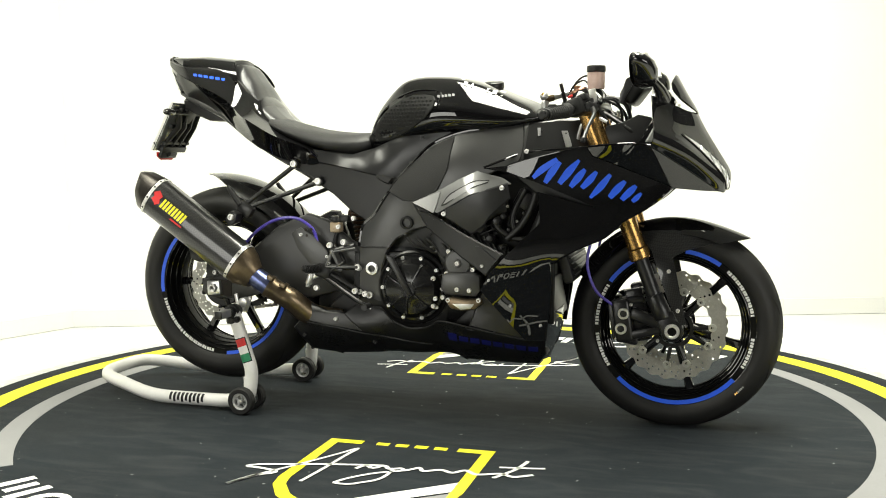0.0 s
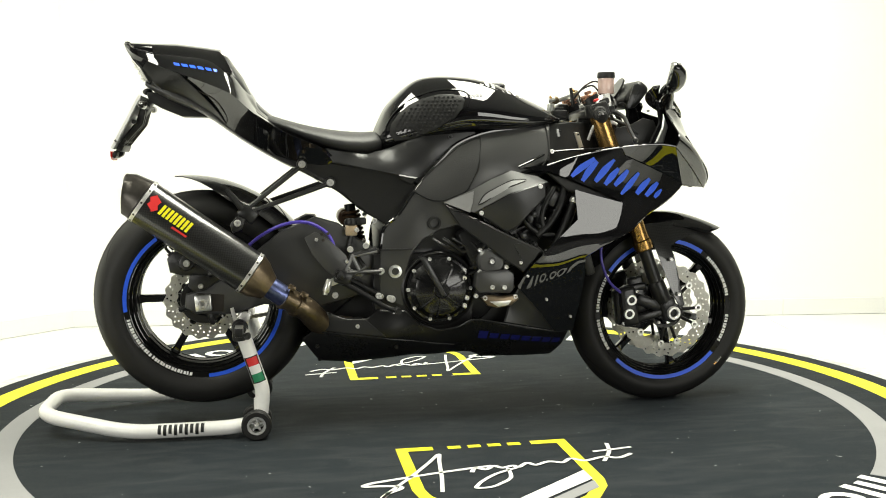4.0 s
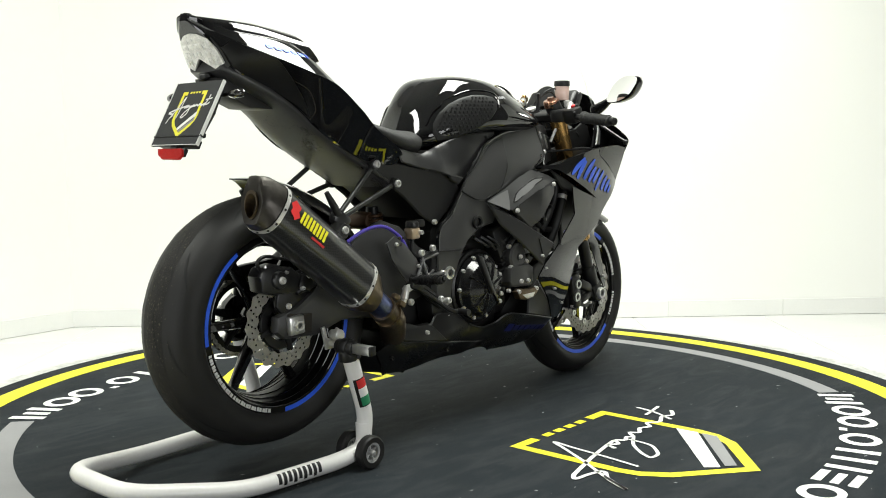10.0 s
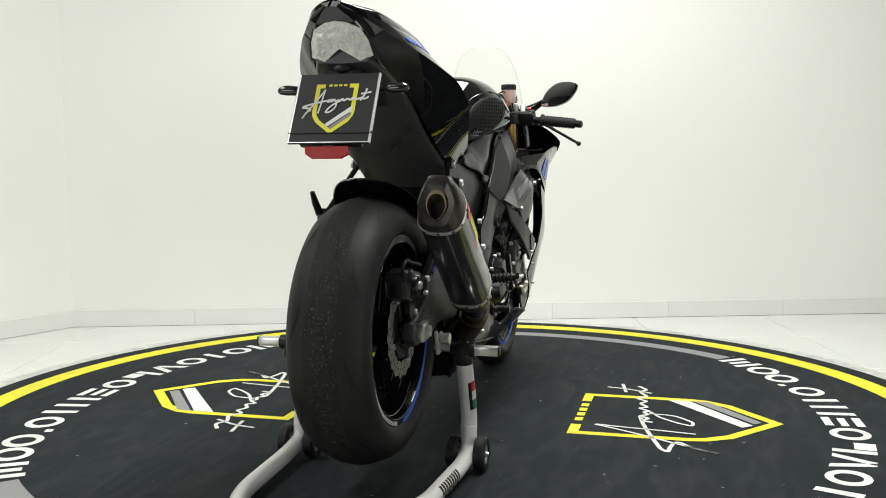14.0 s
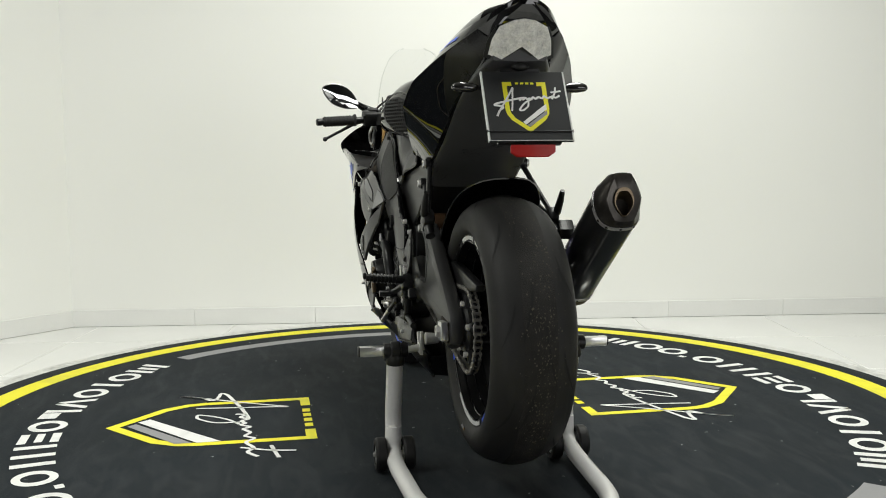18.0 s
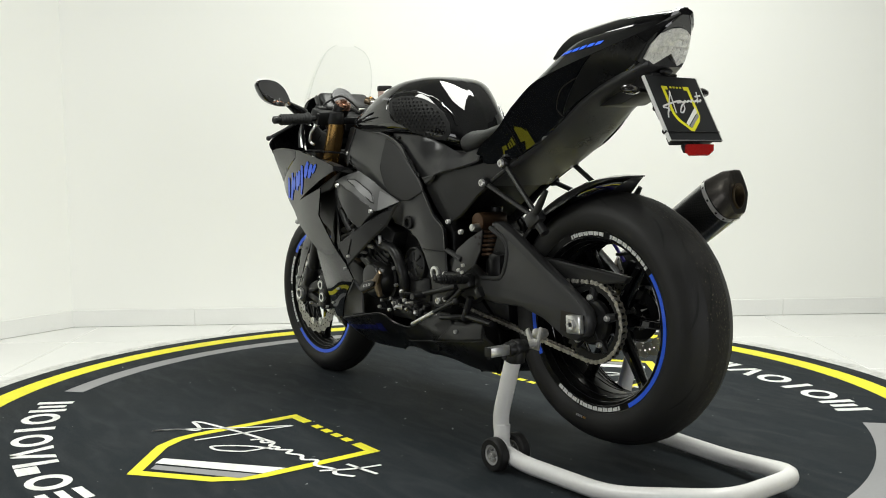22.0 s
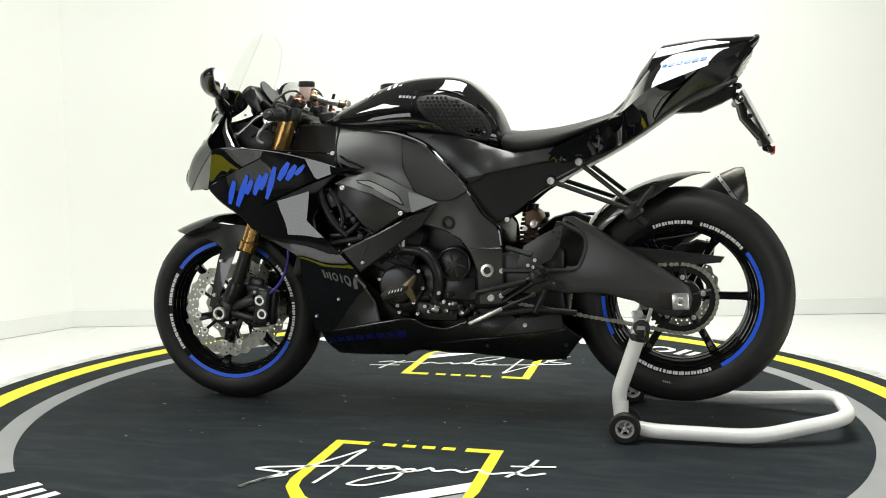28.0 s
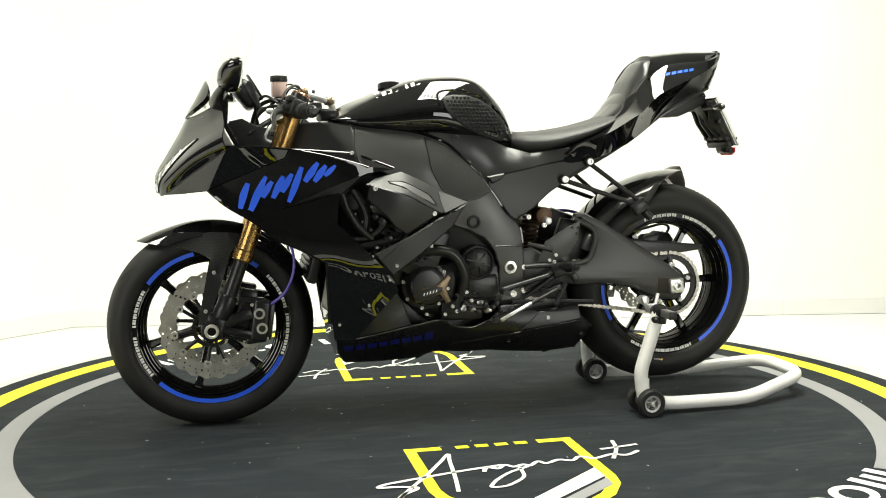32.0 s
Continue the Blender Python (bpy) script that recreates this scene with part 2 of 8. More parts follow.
def lathe(bm, prof, c=(0, 0, 0), seg=64, closed=False, start=0.0, sweep=360.0):
    """Revolve (radius, y) pairs about the y axis through c; start and sweep in degrees."""
    full = abs(sweep) >= 360
    n = seg if full else seg + 1
    rings = []
    for i in range(n):
        a = radians(start + sweep * i / seg)
        rings.append([bm.verts.new((c[0] + r * math.cos(a), c[1] + y, c[2] + r * math.sin(a))) for r, y in prof])
    k = len(prof)
    for i in range(n if full else n - 1):
        a, b = rings[i], rings[(i + 1) % n]
        for j in range(k if closed else k - 1):
            q = (a[j], a[(j + 1) % k], b[(j + 1) % k], b[j])
            bm.faces.new(q)
    if closed and not full:
        bm.faces.new(rings[0])
        bm.faces.new(rings[-1][::-1])
    return bm


def slab(bm, outline, y0, y1, bev=0.004, smooth=0):
    """A flat piece with an outline in x, z between two y."""
    pts = spline(outline, smooth, True) if smooth else outline
    t = bmesh.new()
    f = t.faces.new([t.verts.new((p[0], y0, p[1])) for p in pts])
    ex = bmesh.ops.extrude_face_region(t, geom=[f])
    bmesh.ops.translate(t, vec=(0, y1 - y0, 0), verts=[v for v in ex["geom"] if isinstance(v, bmesh.types.BMVert)])
    if bev:
        rim = [e for e in t.edges if abs(e.verts[0].co.y - e.verts[1].co.y) < 1e-6]
        bmesh.ops.bevel(t, geom=rim, offset=bev, segments=2, affect="EDGES", profile=0.5)
    bmesh.ops.recalc_face_normals(t, faces=t.faces)
    return merge(bm, t)


def thicken(t, thick, out=None):
    """Give the open sheet t a back face at the distance thick; out: a vector that its front faces."""
    bmesh.ops.recalc_face_normals(t, faces=t.faces)
    t.normal_update()
    if out is not None and sum((f.normal.dot(out) * f.calc_area() for f in t.faces)) < 0:
        bmesh.ops.reverse_faces(t, faces=list(t.faces))
        t.normal_update()
    faces, rim = list(t.faces), [e for e in t.edges if e.is_boundary]
    back = {v: t.verts.new(v.co - v.normal * thick) for v in list(t.verts)}
    for f in faces:
        t.faces.new([back[v] for v in reversed(f.verts)])
    for e in rim:
        a, b = e.verts
        t.faces.new((a, b, back[b], back[a]))
    return t


def surf(bm, outline, fn, step=0.03, thick=0.004, smooth=0, out=None, edge=0.0):
    """A sheet: the outline (u, v), cut into a grid, carried into space by fn, and given thickness."""
    pts = spline(outline, smooth, True) if smooth else outline
    t = bmesh.new()
    t.faces.new([t.verts.new((p[0], p[1], 0)) for p in pts])
    us, vs = [p[0] for p in pts], [p[1] for p in pts]
    for axis, lo, hi in ((0, min(us), max(us)), (1, min(vs), max(vs))):
        k = int((hi - lo) / step)
        for i in range(1, k + 1):
            co = [0, 0, 0]
            co[axis] = lo + (hi - lo) * i / (k + 1)
            no = [0, 0, 0]
            no[axis] = 1
            bmesh.ops.bisect_plane(t, geom=list(t.verts) + list(t.edges) + list(t.faces), plane_co=co, plane_no=no, dist=1e-5)
    if edge:
        bmesh.ops.inset_region(t, faces=list(t.faces), thickness=edge, use_boundary=True, use_even_offset=True)
    for v in t.verts:
        v.co = fn(v.co.x, v.co.y)
    if out is None:
        out = Vector((0, sum(v.co.y for v in t.verts), 0))
    if edge:
        # roll the rim inwards
        t.normal_update()
        turned = out.normalized()
        for v in [v for v in t.verts if v.is_boundary]:
            v.co -= turned * edge * 0.9
    if thick:
        thicken(t, thick, out)
    return merge(bm, t)


def bulge(ctrl):
    """A smooth function of x, z through the control values (x, z, value)."""
    a = np.array(ctrl, float)
    p, y = a[:, :2], a[:, 2]

    def phi(d):
        return np.where(d > 1e-9, d * d * np.log(np.maximum(d, 1e-9)), 0.0)
    k = len(a)
    A = np.zeros((k + 3, k + 3))
    A[:k, :k] = phi(np.linalg.norm(p[:, None] - p[None], axis=2)) + np.eye(k) * 2e-4
    A[:k, k], A[:k, k + 1:] = 1, p
    A[k, :k], A[k + 1:, :k] = 1, p.T
    w = np.linalg.solve(A, np.concatenate([y, [0, 0, 0]]))

    def f(x, z):
        d = np.hypot(p[:, 0] - x, p[:, 1] - z)
        return float(phi(d) @ w[:k] + w[k] + w[k + 1] * x + w[k + 2] * z)
    return f


def ribbon(bm, pts, width, fn, n=8, thick=0.0):
    """A painted stroke along a 2D curve; width is one value or one for each point; fn carries it into space."""
    k = len(pts)
    ws = width if isinstance(width, (list, tuple)) else [width] * k
    q = spline([(*p, w) for p, w in zip(pts, ws)], n)
    rows = []
    for i, c in enumerate(q):
        d = q[min(i + 1, len(q) - 1)][:2] - q[max(i - 1, 0)][:2]
        d = d / (np.linalg.norm(d) + 1e-9)
        s = np.array((-d[1], d[0])) * max(c[2], 1e-4) / 2
        rows.append([bm.verts.new(fn(*(c[:2] + s))), bm.verts.new(fn(*(c[:2] - s)))])
    for a, b in zip(rows, rows[1:]):
        bm.faces.new((a[0], a[1], b[1], b[0]))
    return bm


def arc_band(bm, r0, r1, a0, a1, z, seg=96, thick=0.0015):
    """A flat ring or arc on the ground, degrees."""
    full = a1 - a0 >= 360
    rows = []
    for i in range(seg if full else seg + 1):
        a = radians(a0 + (a1 - a0) * i / seg)
        c, s = math.cos(a), math.sin(a)
        rows.append([(r0 * c, r0 * s, z - thick), (r0 * c, r0 * s, z), (r1 * c, r1 * s, z), (r1 * c, r1 * s, z - thick)])
    if full:
        rows.append(rows[0])
    loft(bm, rows, cap=not full, closed=True)
    bmesh.ops.remove_doubles(bm, verts=bm.verts, dist=1e-6)
    return bm


def thing(name, label, category, group="", kind=""):
    return tagged(new(name), label, category, group, kind)


# ---- the room ----
def wall_piece(name, a, b, z0, z1, thick, material, label):
    """An upright slab from a to b (x, y), its face on the left of the way from a to b."""
    a, b = Vector((*a, 0)), Vector((*b, 0))
    d = (b - a).normalized()
    nrm = Vector((d.y, -d.x, 0)) * thick
    bm = bmesh.new()
    loft(bm, [[p + Vector((0, 0, z)) for p in (a, b, b + nrm, a + nrm)] for z in (z0, z1)])
    ob = part(name, bm, material, None)
    return tagged(ob, label, "wall", kind="structure")


FLOOR = -0.06
CORNER = (-1.87, 1.83)
LEFT_END = (-4.2, -1.5)
RIGHT_FAR = (3.6, 2.12)
RIGHT_BREAK = (3.6, 0.9)
LEFT_BREAK = tuple(a + (b - a) * 0.55 for a, b in zip(CORNER, LEFT_END))
for nm, a, b in (("wall_north", RIGHT_FAR, CORNER), ("wall_northwest", CORNER, LEFT_BREAK)):
    wall_piece(nm, a, b, FLOOR, 3.0, 0.12, "wall", "plain white painted wall behind the turntable")
# unseen walls, coloured dark so that the bodywork mirrors black; breaks set by reflections
wall_piece("wall_west", LEFT_BREAK, LEFT_END, FLOOR, 3.0, 0.12, "dim", "unseen side wall, coloured dark to give black reflections")
wall_piece("wall_southwest", LEFT_END, (-4.2, -7.5), FLOOR, 3.0, 0.12, "dim", "unseen side wall, coloured dark to give black reflections")
wall_piece("wall_south", (-4.2, -7.5), (3.6, -7.5), FLOOR, 3.0, 0.12, "dim", "unseen wall behind the camera, coloured dark to give black reflections")
wall_piece("wall_east", (3.6, -7.5), RIGHT_BREAK, FLOOR, 3.0, 0.12, "dim", "unseen side wall, coloured dark to give black reflections")
wall_piece("wall_northeast", RIGHT_BREAK, RIGHT_FAR, FLOOR, 3.0, 0.12, "wall", "plain white painted side wall")


def skirting(name, a, b):
    a3, b3 = Vector((*a, 0)), Vector((*b, 0))
    d = (b3 - a3).normalized()
    inward = Vector((-d.y, d.x, 0))
    length = (b3 - a3).length
    base = tagged(new(name), "low white tiled skirting along the wall", "skirting", kind="structure")
    k = max(1, int(length / 0.6))
    for i in range(k):
        bm = bmesh.new()
        w = length / k
        box(bm, (0, 0, 0), (w - 0.0007, 0.010, 0.085), bev=0.002, seg=1)
        p = part("tile", bm, "skirt", base)
        mid = a3 + d * (w * (i + 0.5)) + inward * 0.004
        p.matrix_basis = Matrix.Translation((mid.x, mid.y, FLOOR + 0.0435)) @ Matrix.Rotation(math.atan2(d.y, d.x), 4, "Z")
    return base


skirting("baseboard_north", RIGHT_FAR, CORNER)
skirting("baseboard_northwest", CORNER, LEFT_BREAK)

bm = bmesh.new()
box(bm, (-0.3, -2.7, FLOOR - 0.054), (8.4, 10.6, 0.1), bev=0)
floor_ob = tagged(part("floor", bm, "joint", None), "white glazed tile floor with thin grey joints", "floor", kind="structure")
# large floor tiles, 0.68 m, laid square to the room
TILE = 0.68
tile_bm = bmesh.new()
box(tile_bm, (0, 0, 0), (TILE - 0.003, TILE - 0.003, 0.012), bev=0.0015, seg=1)
tile_me = finish(tile_bm)
tile_me.materials.append(M["floor"])
for i in range(-6, 6):
    for j in range(-4, 6):
        cx, cy = 0.985 + TILE * (i + 0.5), 0.06 + TILE * (j + 0.5)
        if cy > 2.4 or cx < -4.4 or cx > 4.0 or cy < -2.3 or math.hypot(abs(cx) + TILE / 2, abs(cy) + TILE / 2) < 1.5:
            continue
        at(part("tile", tile_me, "floor", floor_ob), cx, cy, FLOOR - 0.006)

# unseen floor of the rest of the room, dark like its walls for black reflections
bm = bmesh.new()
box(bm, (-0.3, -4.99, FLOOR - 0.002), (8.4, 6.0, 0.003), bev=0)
tagged(part("floor_rear", bm, "dim", None), "unseen floor beyond the white tiles, coloured dark to give black reflections", "floor", kind="structure")

bm = bmesh.new()
box(bm, (-0.3, -2.7, 3.06), (8.4, 10.6, 0.12), bev=0)
tagged(part("ceiling", bm, "ceiling", None), "plain light grey ceiling", "ceiling", kind="structure")


# ---- the turntable ----
def floor_fn(ox, oy, flip, z):
    """From a logo's own plane onto the mat: u to the logo's right, v up the logo."""
    def f(u, v):
        return Vector((ox + flip * u, oy + flip * v, z))
    return f


def emblem(fn, scale, parent, z_step, prefix_label):
    """Shield emblem: yellow outline open at the top, two slanted bars, a bar row and a white scribble."""
    def poly(pts, material, name, lift=0.0):
        bm = bmesh.new()
        vs = [bm.verts.new(fn(u * scale, v * scale) + z_step * lift) for u, v in pts]
        bm.faces.new(vs)
        part(name, bm, material, parent)
    # outline: half-width 0.235, top 0, sides down to -0.34, point at -0.59
    W, D, T = 0.235, -0.60, 0.03 if scale > 0.5 else 0.048
    for sgn in (-1, 1):
        path = [(sgn * 0.135, 0.0), (sgn * W, 0.0), (sgn * W, -0.330), (sgn * (W - 0.010), -0.385), (sgn * (W - 0.052), -0.455), (0, D)]
        inner = [(sgn * 0.135, -T), (sgn * (W - T), -T), (sgn * (W - T), -0.330), (sgn * (W - 0.010 - T), -0.375), (sgn * (W - 0.050 - T), -0.436), (0, D + 0.010 + T)]
        for i in range(5):
            poly([path[i], path[i + 1], inner[i + 1], inner[i]], "lime" if scale < 0.5 else "yellow", "outline")
    for i in range(4):
        u = -0.095 + i * 0.055
        poly([(u, -0.028), (u + 0.036, -0.028), (u + 0.036, -0.004), (u, -0.004)], "lime" if scale < 0.5 else "yellow", "bar")
    poly([(-0.067, -0.481), (-0.040, -0.513), (0.206, -0.330), (0.205, -0.264)], "white", "slanted_stripe", 1.0)
    poly([(-0.024, -0.517), (-0.001, -0.539), (0.203, -0.390), (0.206, -0.341)], "grey", "slanted_stripe", 1.0)
    # scribble
    strokes = [
        ([(-0.320, -0.414), (-0.285, -0.345), (-0.249, -0.315), (-0.249, -0.299), (-0.290, -0.288), (-0.334, -0.282), (-0.315, -0.265), (-0.291, -0.257), (-0.210, -0.235), (-0.135, -0.216), (-0.059, -0.200), (0.000, -0.190)], 0.012),
        ([(-0.155, -0.353), (-0.142, -0.270), (-0.135, -0.216), (-0.125, -0.130), (-0.116, -0.071), (-0.150, -0.130), (-0.209, -0.229), (-0.274, -0.328), (-0.320, -0.414)], 0.010),
        ([(0.035, -0.215), (0.026, -0.285), (-0.010, -0.325), (-0.038, -0.343), (-0.070, -0.342), (-0.065, -0.325), (-0.045, -0.295), (0.000, -0.250), (0.058, -0.217)], 0.010),
        ([(-0.060, -0.230), (-0.045, -0.200), (-0.020, -0.215), (0.004, -0.192), (0.022, -0.211), (0.050, -0.200), (0.065, -0.212), (0.093, -0.185), (0.111, -0.205), (0.150, -0.185), (0.183, -0.199), (0.211, -0.173),
          (0.245, -0.196), (0.300, -0.175), (0.336, -0.190), (0.380, -0.163)], 0.012),
        ([(0.347, -0.063), (0.330, -0.134), (0.290, -0.210)], 0.011),
        ([(0.400, -0.109), (0.345, -0.119), (0.287, -0.128)], 0.011),
    ]
    for pts, w in [([(u - 0.012, v) for u, v in q], w) for q, w in strokes]:
        bm = bmesh.new()
        ribbon(bm, [(u * scale, v * scale) for u, v in pts], w * scale * (1.0 if scale > 0.5 else 1.9), lambda u, v: fn(u, v) + z_step * 2.0, 5)
        part("scribble", bm, "white", parent)


turntable = thing("turntable", "low round charcoal display turntable with yellow ring", "turntable")
bm = bmesh.new()
arc_band(bm, 0.001, 1.595, 0, 360, -0.012, 128, thick=0.046)
part("base", bm, "plastic", turntable)
bm = bmesh.new()
arc_band(bm, 1.564, 1.628, 0, 360, -0.003, 160, thick=0.05)
part("edge_trim", bm, "rim", turntable, "scuffed grey metal edge trim")
bm = bmesh.new()
arc_band(bm, 0.001, 1.56, 0, 360, 0.0, 160, thick=0.011)
part("mat", bm, "mat", turntable, "charcoal printed carpet mat")
bm = bmesh.new()
arc_band(bm, 1.412, 1.488, 0, 360, 0.0012, 200)
part("yellow_ring", bm, "yellow", turntable)
for a0 in (-42.8, 137.2):
    bm = bmesh.new()
    arc_band(bm, 1.238, 1.306, a0, a0 + 85.6, 0.0012, 80)
    part("grey_arc", bm, "grey", turntable)


lint = random.Random(4)
bm = bmesh.new()
for i in range(170):
    r, a = 1.38 * math.sqrt(lint.random()), lint.random() * 2 * math.pi
    c = Vector((r * math.cos(a), r * math.sin(a), 0.0016))
    w = 0.0012 + 0.0022 * lint.random() ** 3
    t = lint.random() * math.pi
    e, f = Vector((math.cos(t), math.sin(t), 0)) * w * (1 + 2 * lint.random()), Vector((-math.sin(t), math.cos(t), 0)) * w
    bm.faces.new([bm.verts.new(c + q) for q in (e, f, -e, -f)])
tagged(part("lint_specks", bm, "grey", turntable), kind="stuff")


def ring_mark(kind, a, r0, r1):
    """A plain white mark of a row printed round the ring, about 4 degrees wide at the angle a."""
    bm = bmesh.new()

    def quad(pts):
        # u across the mark in degrees, v from 0 at the inner edge to 1 at the outer
        p = []
        for u, v in pts:
            # the row bends less than the table's rim
            t, r = radians(a + u), r0 + (r1 - r0) * v
            p.append(bm.verts.new((r * math.cos(t), r * math.sin(t) - math.copysign(0.385, math.sin(t)), 0.0014)))
        bm.faces.new(p)
    for pts in kind:
        quad(pts)
    part("ring_mark", bm, "white", turntable)


def hoop(half, hole, sweep=1.0):
    """An upright oval band of short flat pieces."""
    out = []
    k = int(22 * sweep)
    for i in range(k):
        t0, t1 = (math.pi / 4 * (1 - sweep) * 4 + 2 * math.pi * q / 22 for q in (i, i + 1))
        out.append([(r * half * math.cos(t), 0.5 + (0.5 if r == 1 else 0.5 * hole + 0.04) * math.sin(t)) for r, t in ((1, t0), (1, t1), (hole, t1), (hole, t0))])
    return out


def bar(u0, u1, v0=0.0, v1=1.0):
    return [(u0, v0), (u1, v0), (u1, v1), (u0, v1)]


TWIN = [bar(-2.3, -1.25), bar(1.25, 2.3), bar(-0.5, 0.5, 0.1, 0.85)]
OVAL = hoop(2.2, 0.54)
POST = [bar(-0.55, 0.55)]
WEDGE = [[(-2.3, 0), (-1.2, 0), (0.35, 1), (-0.6, 1)], [(2.3, 0), (1.2, 0), (-0.35, 1), (0.6, 1)]]
PANEL = [bar(-1.9, -0.85), bar(-0.6, 1.7, 0.50, 1.0)]
STACK = [bar(-1.7, 1.7, 0.0, 0.22), bar(-1.7, 1.4, 0.40, 0.60), bar(-1.7, 1.7, 0.78, 1.0)]
PAIR = [bar(-2.0, -0.95), bar(0.95, 2.0)]
DOT = [bar(-0.55, 0.55, 0.0, 0.2)]
ROW = [TWIN, OVAL, POST, OVAL, WEDGE, PANEL, OVAL, STACK, PAIR, POST, OVAL, DOT, OVAL, OVAL, TWIN]
WIDE = [5.8, 4.7, 3.9, 4.7, 5.0, 4.7, 4.9, 4.4, 4.9, 3.9, 4.6, 2.3, 4.5, 4.7, 5.8]
for side in (0, 180):
    a = 92 - 0.5 * sum(WIDE) + side
    for kind, w in zip(ROW, WIDE):
        ring_mark(kind, a + w / 2, 1.512, 1.622)
        a += w
for flip in (1, -1):
    emblem(floor_fn(0.029 * flip, -0.412 * flip, flip, 0.0014), 1.0, turntable, Vector((0, 0, 0.0006)), "")


# ---- the motorcycle: x forward, y to its left, z up ----
bike = thing("motorcycle", "black sports motorcycle with blue graphics on a rear stand", "motorcycle")
FAX, RAX = (0.700, 0.0, 0.293), (-0.717, 0.0, 0.374)


def bolt(p, r=0.008, side=1, parent=None, material="steel", depth=0.006):
    """A round-headed socket bolt, its axis across the machine."""
    r = r * 0.8
    bm = bmesh.new()
    lathe(bm, [(r * 0.45, 0.35 * depth), (r * 0.5, depth), (r * 0.85, depth), (r, depth * 0.6), (r, -0.004)], seg=14)
    lathe(bm, [(0.0005, 0.3 * depth), (r * 0.45, 0.35 * depth)], seg=10)
    if side < 0:
        bmesh.ops.scale(bm, vec=(1, -1, 1), verts=bm.verts)
    bmesh.ops.translate(bm, vec=p, verts=bm.verts)
    return part("bolt", bm, material, parent or bike)


# -- wheels --
def wheel(name, c, tyre_prof, rim_w, spokes, phase, label):
    w = part(name, hub_mesh(rim_w), "gloss", bike, label)
    w.location = c
    bm = bmesh.new()
    lathe(bm, tyre_prof, seg=96)
    part("tyre", bm, "rubber", w, "black road tyre with worn tread")
    bm = bmesh.new()
    h = rim_w
    lathe(bm, [(0.227, -h), (0.228, -h + 0.006), (0.216, -h + 0.012), (0.206, -h * 0.55), (0.197, 0), (0.206, h * 0.55),
               (0.216, h - 0.012), (0.228, h - 0.006), (0.227, h), (0.209, h), (0.203, h - 0.014), (0.194, h * 0.5), (0.186, 0),
               (0.194, -h * 0.5), (0.203, -h + 0.014), (0.209, -h)], seg=96, closed=True)
    part("rim", bm, "rimblack", w)
    for sd in (-1, 1):
        bm = bmesh.new()
        lathe(bm, [(0.2270 + 0.0017 * math.cos(q), sd * h + 0.0017 * math.sin(q)) for q in (2 * math.pi * k / 8 for k in range(8))], seg=96, closed=True)
        part("rim_lip", bm, "gloss", w)
        bm = bmesh.new()
        lathe(bm, [(0.2088 + 0.0016 * math.cos(q), sd * (h + 0.0004) + 0.0016 * math.sin(q)) for q in (2 * math.pi * k / 8 for k in range(8))], seg=96, closed=True)
        part("rim_edge", bm, "gloss", w)
        # steps down into the well of the rim
        for r, k, wide in ((0.2015, 0.80, 0.0022), (0.1945, 0.52, 0.0020), (0.1895, 0.22, 0.0018)):
            bm = bmesh.new()
            lathe(bm, [(r + wide * math.cos(q), sd * h * k + wide * math.sin(q)) for q in (2 * math.pi * j / 8 for j in range(8))], seg=96, closed=True)
            part("rim_step", bm, "gloss", w)
    for i in range(spokes):
        a = radians(phase + 360 * i / spokes)
        d, s = Vector((math.cos(a), 0, math.sin(a))), Vector((-math.sin(a), 0, math.cos(a)))
        bm = bmesh.new()
        rings = []
        for r, wd, th in ((0.035, 0.017, 0.026), (0.07, 0.0125, 0.021), (0.12, 0.0110, 0.016), (0.17, 0.0110, 0.013), (0.184, 0.0125, 0.013), (0.196, 0.018, 0.014)):
            # flat-faced bar with chamfered corners
            rings.append([d * r + s * wd * p + Vector((0, th * q, 0)) for p, q in
                          ((1, -0.55), (1, 0.55), (0.62, 1), (-0.62, 1), (-1, 0.55), (-1, -0.55), (-0.62, -1), (0.62, -1))])
        loft(bm, rings)
        part("spoke", bm, "gloss", w)
    return w


def hub_mesh(rim_w):
    bm = bmesh.new()
    h = rim_w + 0.01
    lathe(bm, [(0.018, -h), (0.03, -h), (0.034, -h * 0.6), (0.046, -0.02), (0.046, 0.02), (0.034, h * 0.6), (0.03, h), (0.018, h)], seg=32, closed=True)
    return bm


def half_prof(pts):
    return [(r, -y) for r, y in pts] + [(r, y) for r, y in pts[::-1]][1:]


front_prof = half_prof([(0.222, 0.044), (0.228, 0.050), (0.235, 0.056), (0.248, 0.0605), (0.262, 0.058), (0.277, 0.048), (0.289, 0.032), (0.2955, 0.015), (0.2975, 0)])
rear_prof = half_prof([(0.222, 0.077), (0.228, 0.083), (0.236, 0.090), (0.252, 0.0955), (0.268, 0.093), (0.285, 0.083), (0.299, 0.064), (0.310, 0.036), (0.3155, 0.012), (0.316, 0)])
fw = wheel("front_wheel", FAX, front_prof, 0.047, 6, 44, "gloss black six-spoke front wheel with blue stripes")
rw = wheel("rear_wheel", RAX, rear_prof, 0.080, 6, 0, "gloss black six-spoke rear wheel with blue stripes")


def rim_mark(w, side, y, r0, r1, a0, a1, material, name, label=""):
    bm = bmesh.new()
    k = max(2, int((a1 - a0) / 3))
    lathe(bm, [(r0, side * y), (r1, side * (y + 0.0015)), (r1, side * (y - 0.001)), (r0, side * (y - 0.001))], seg=k, closed=True, start=a0, sweep=a1 - a0)
    part(name, bm, material, w, label)


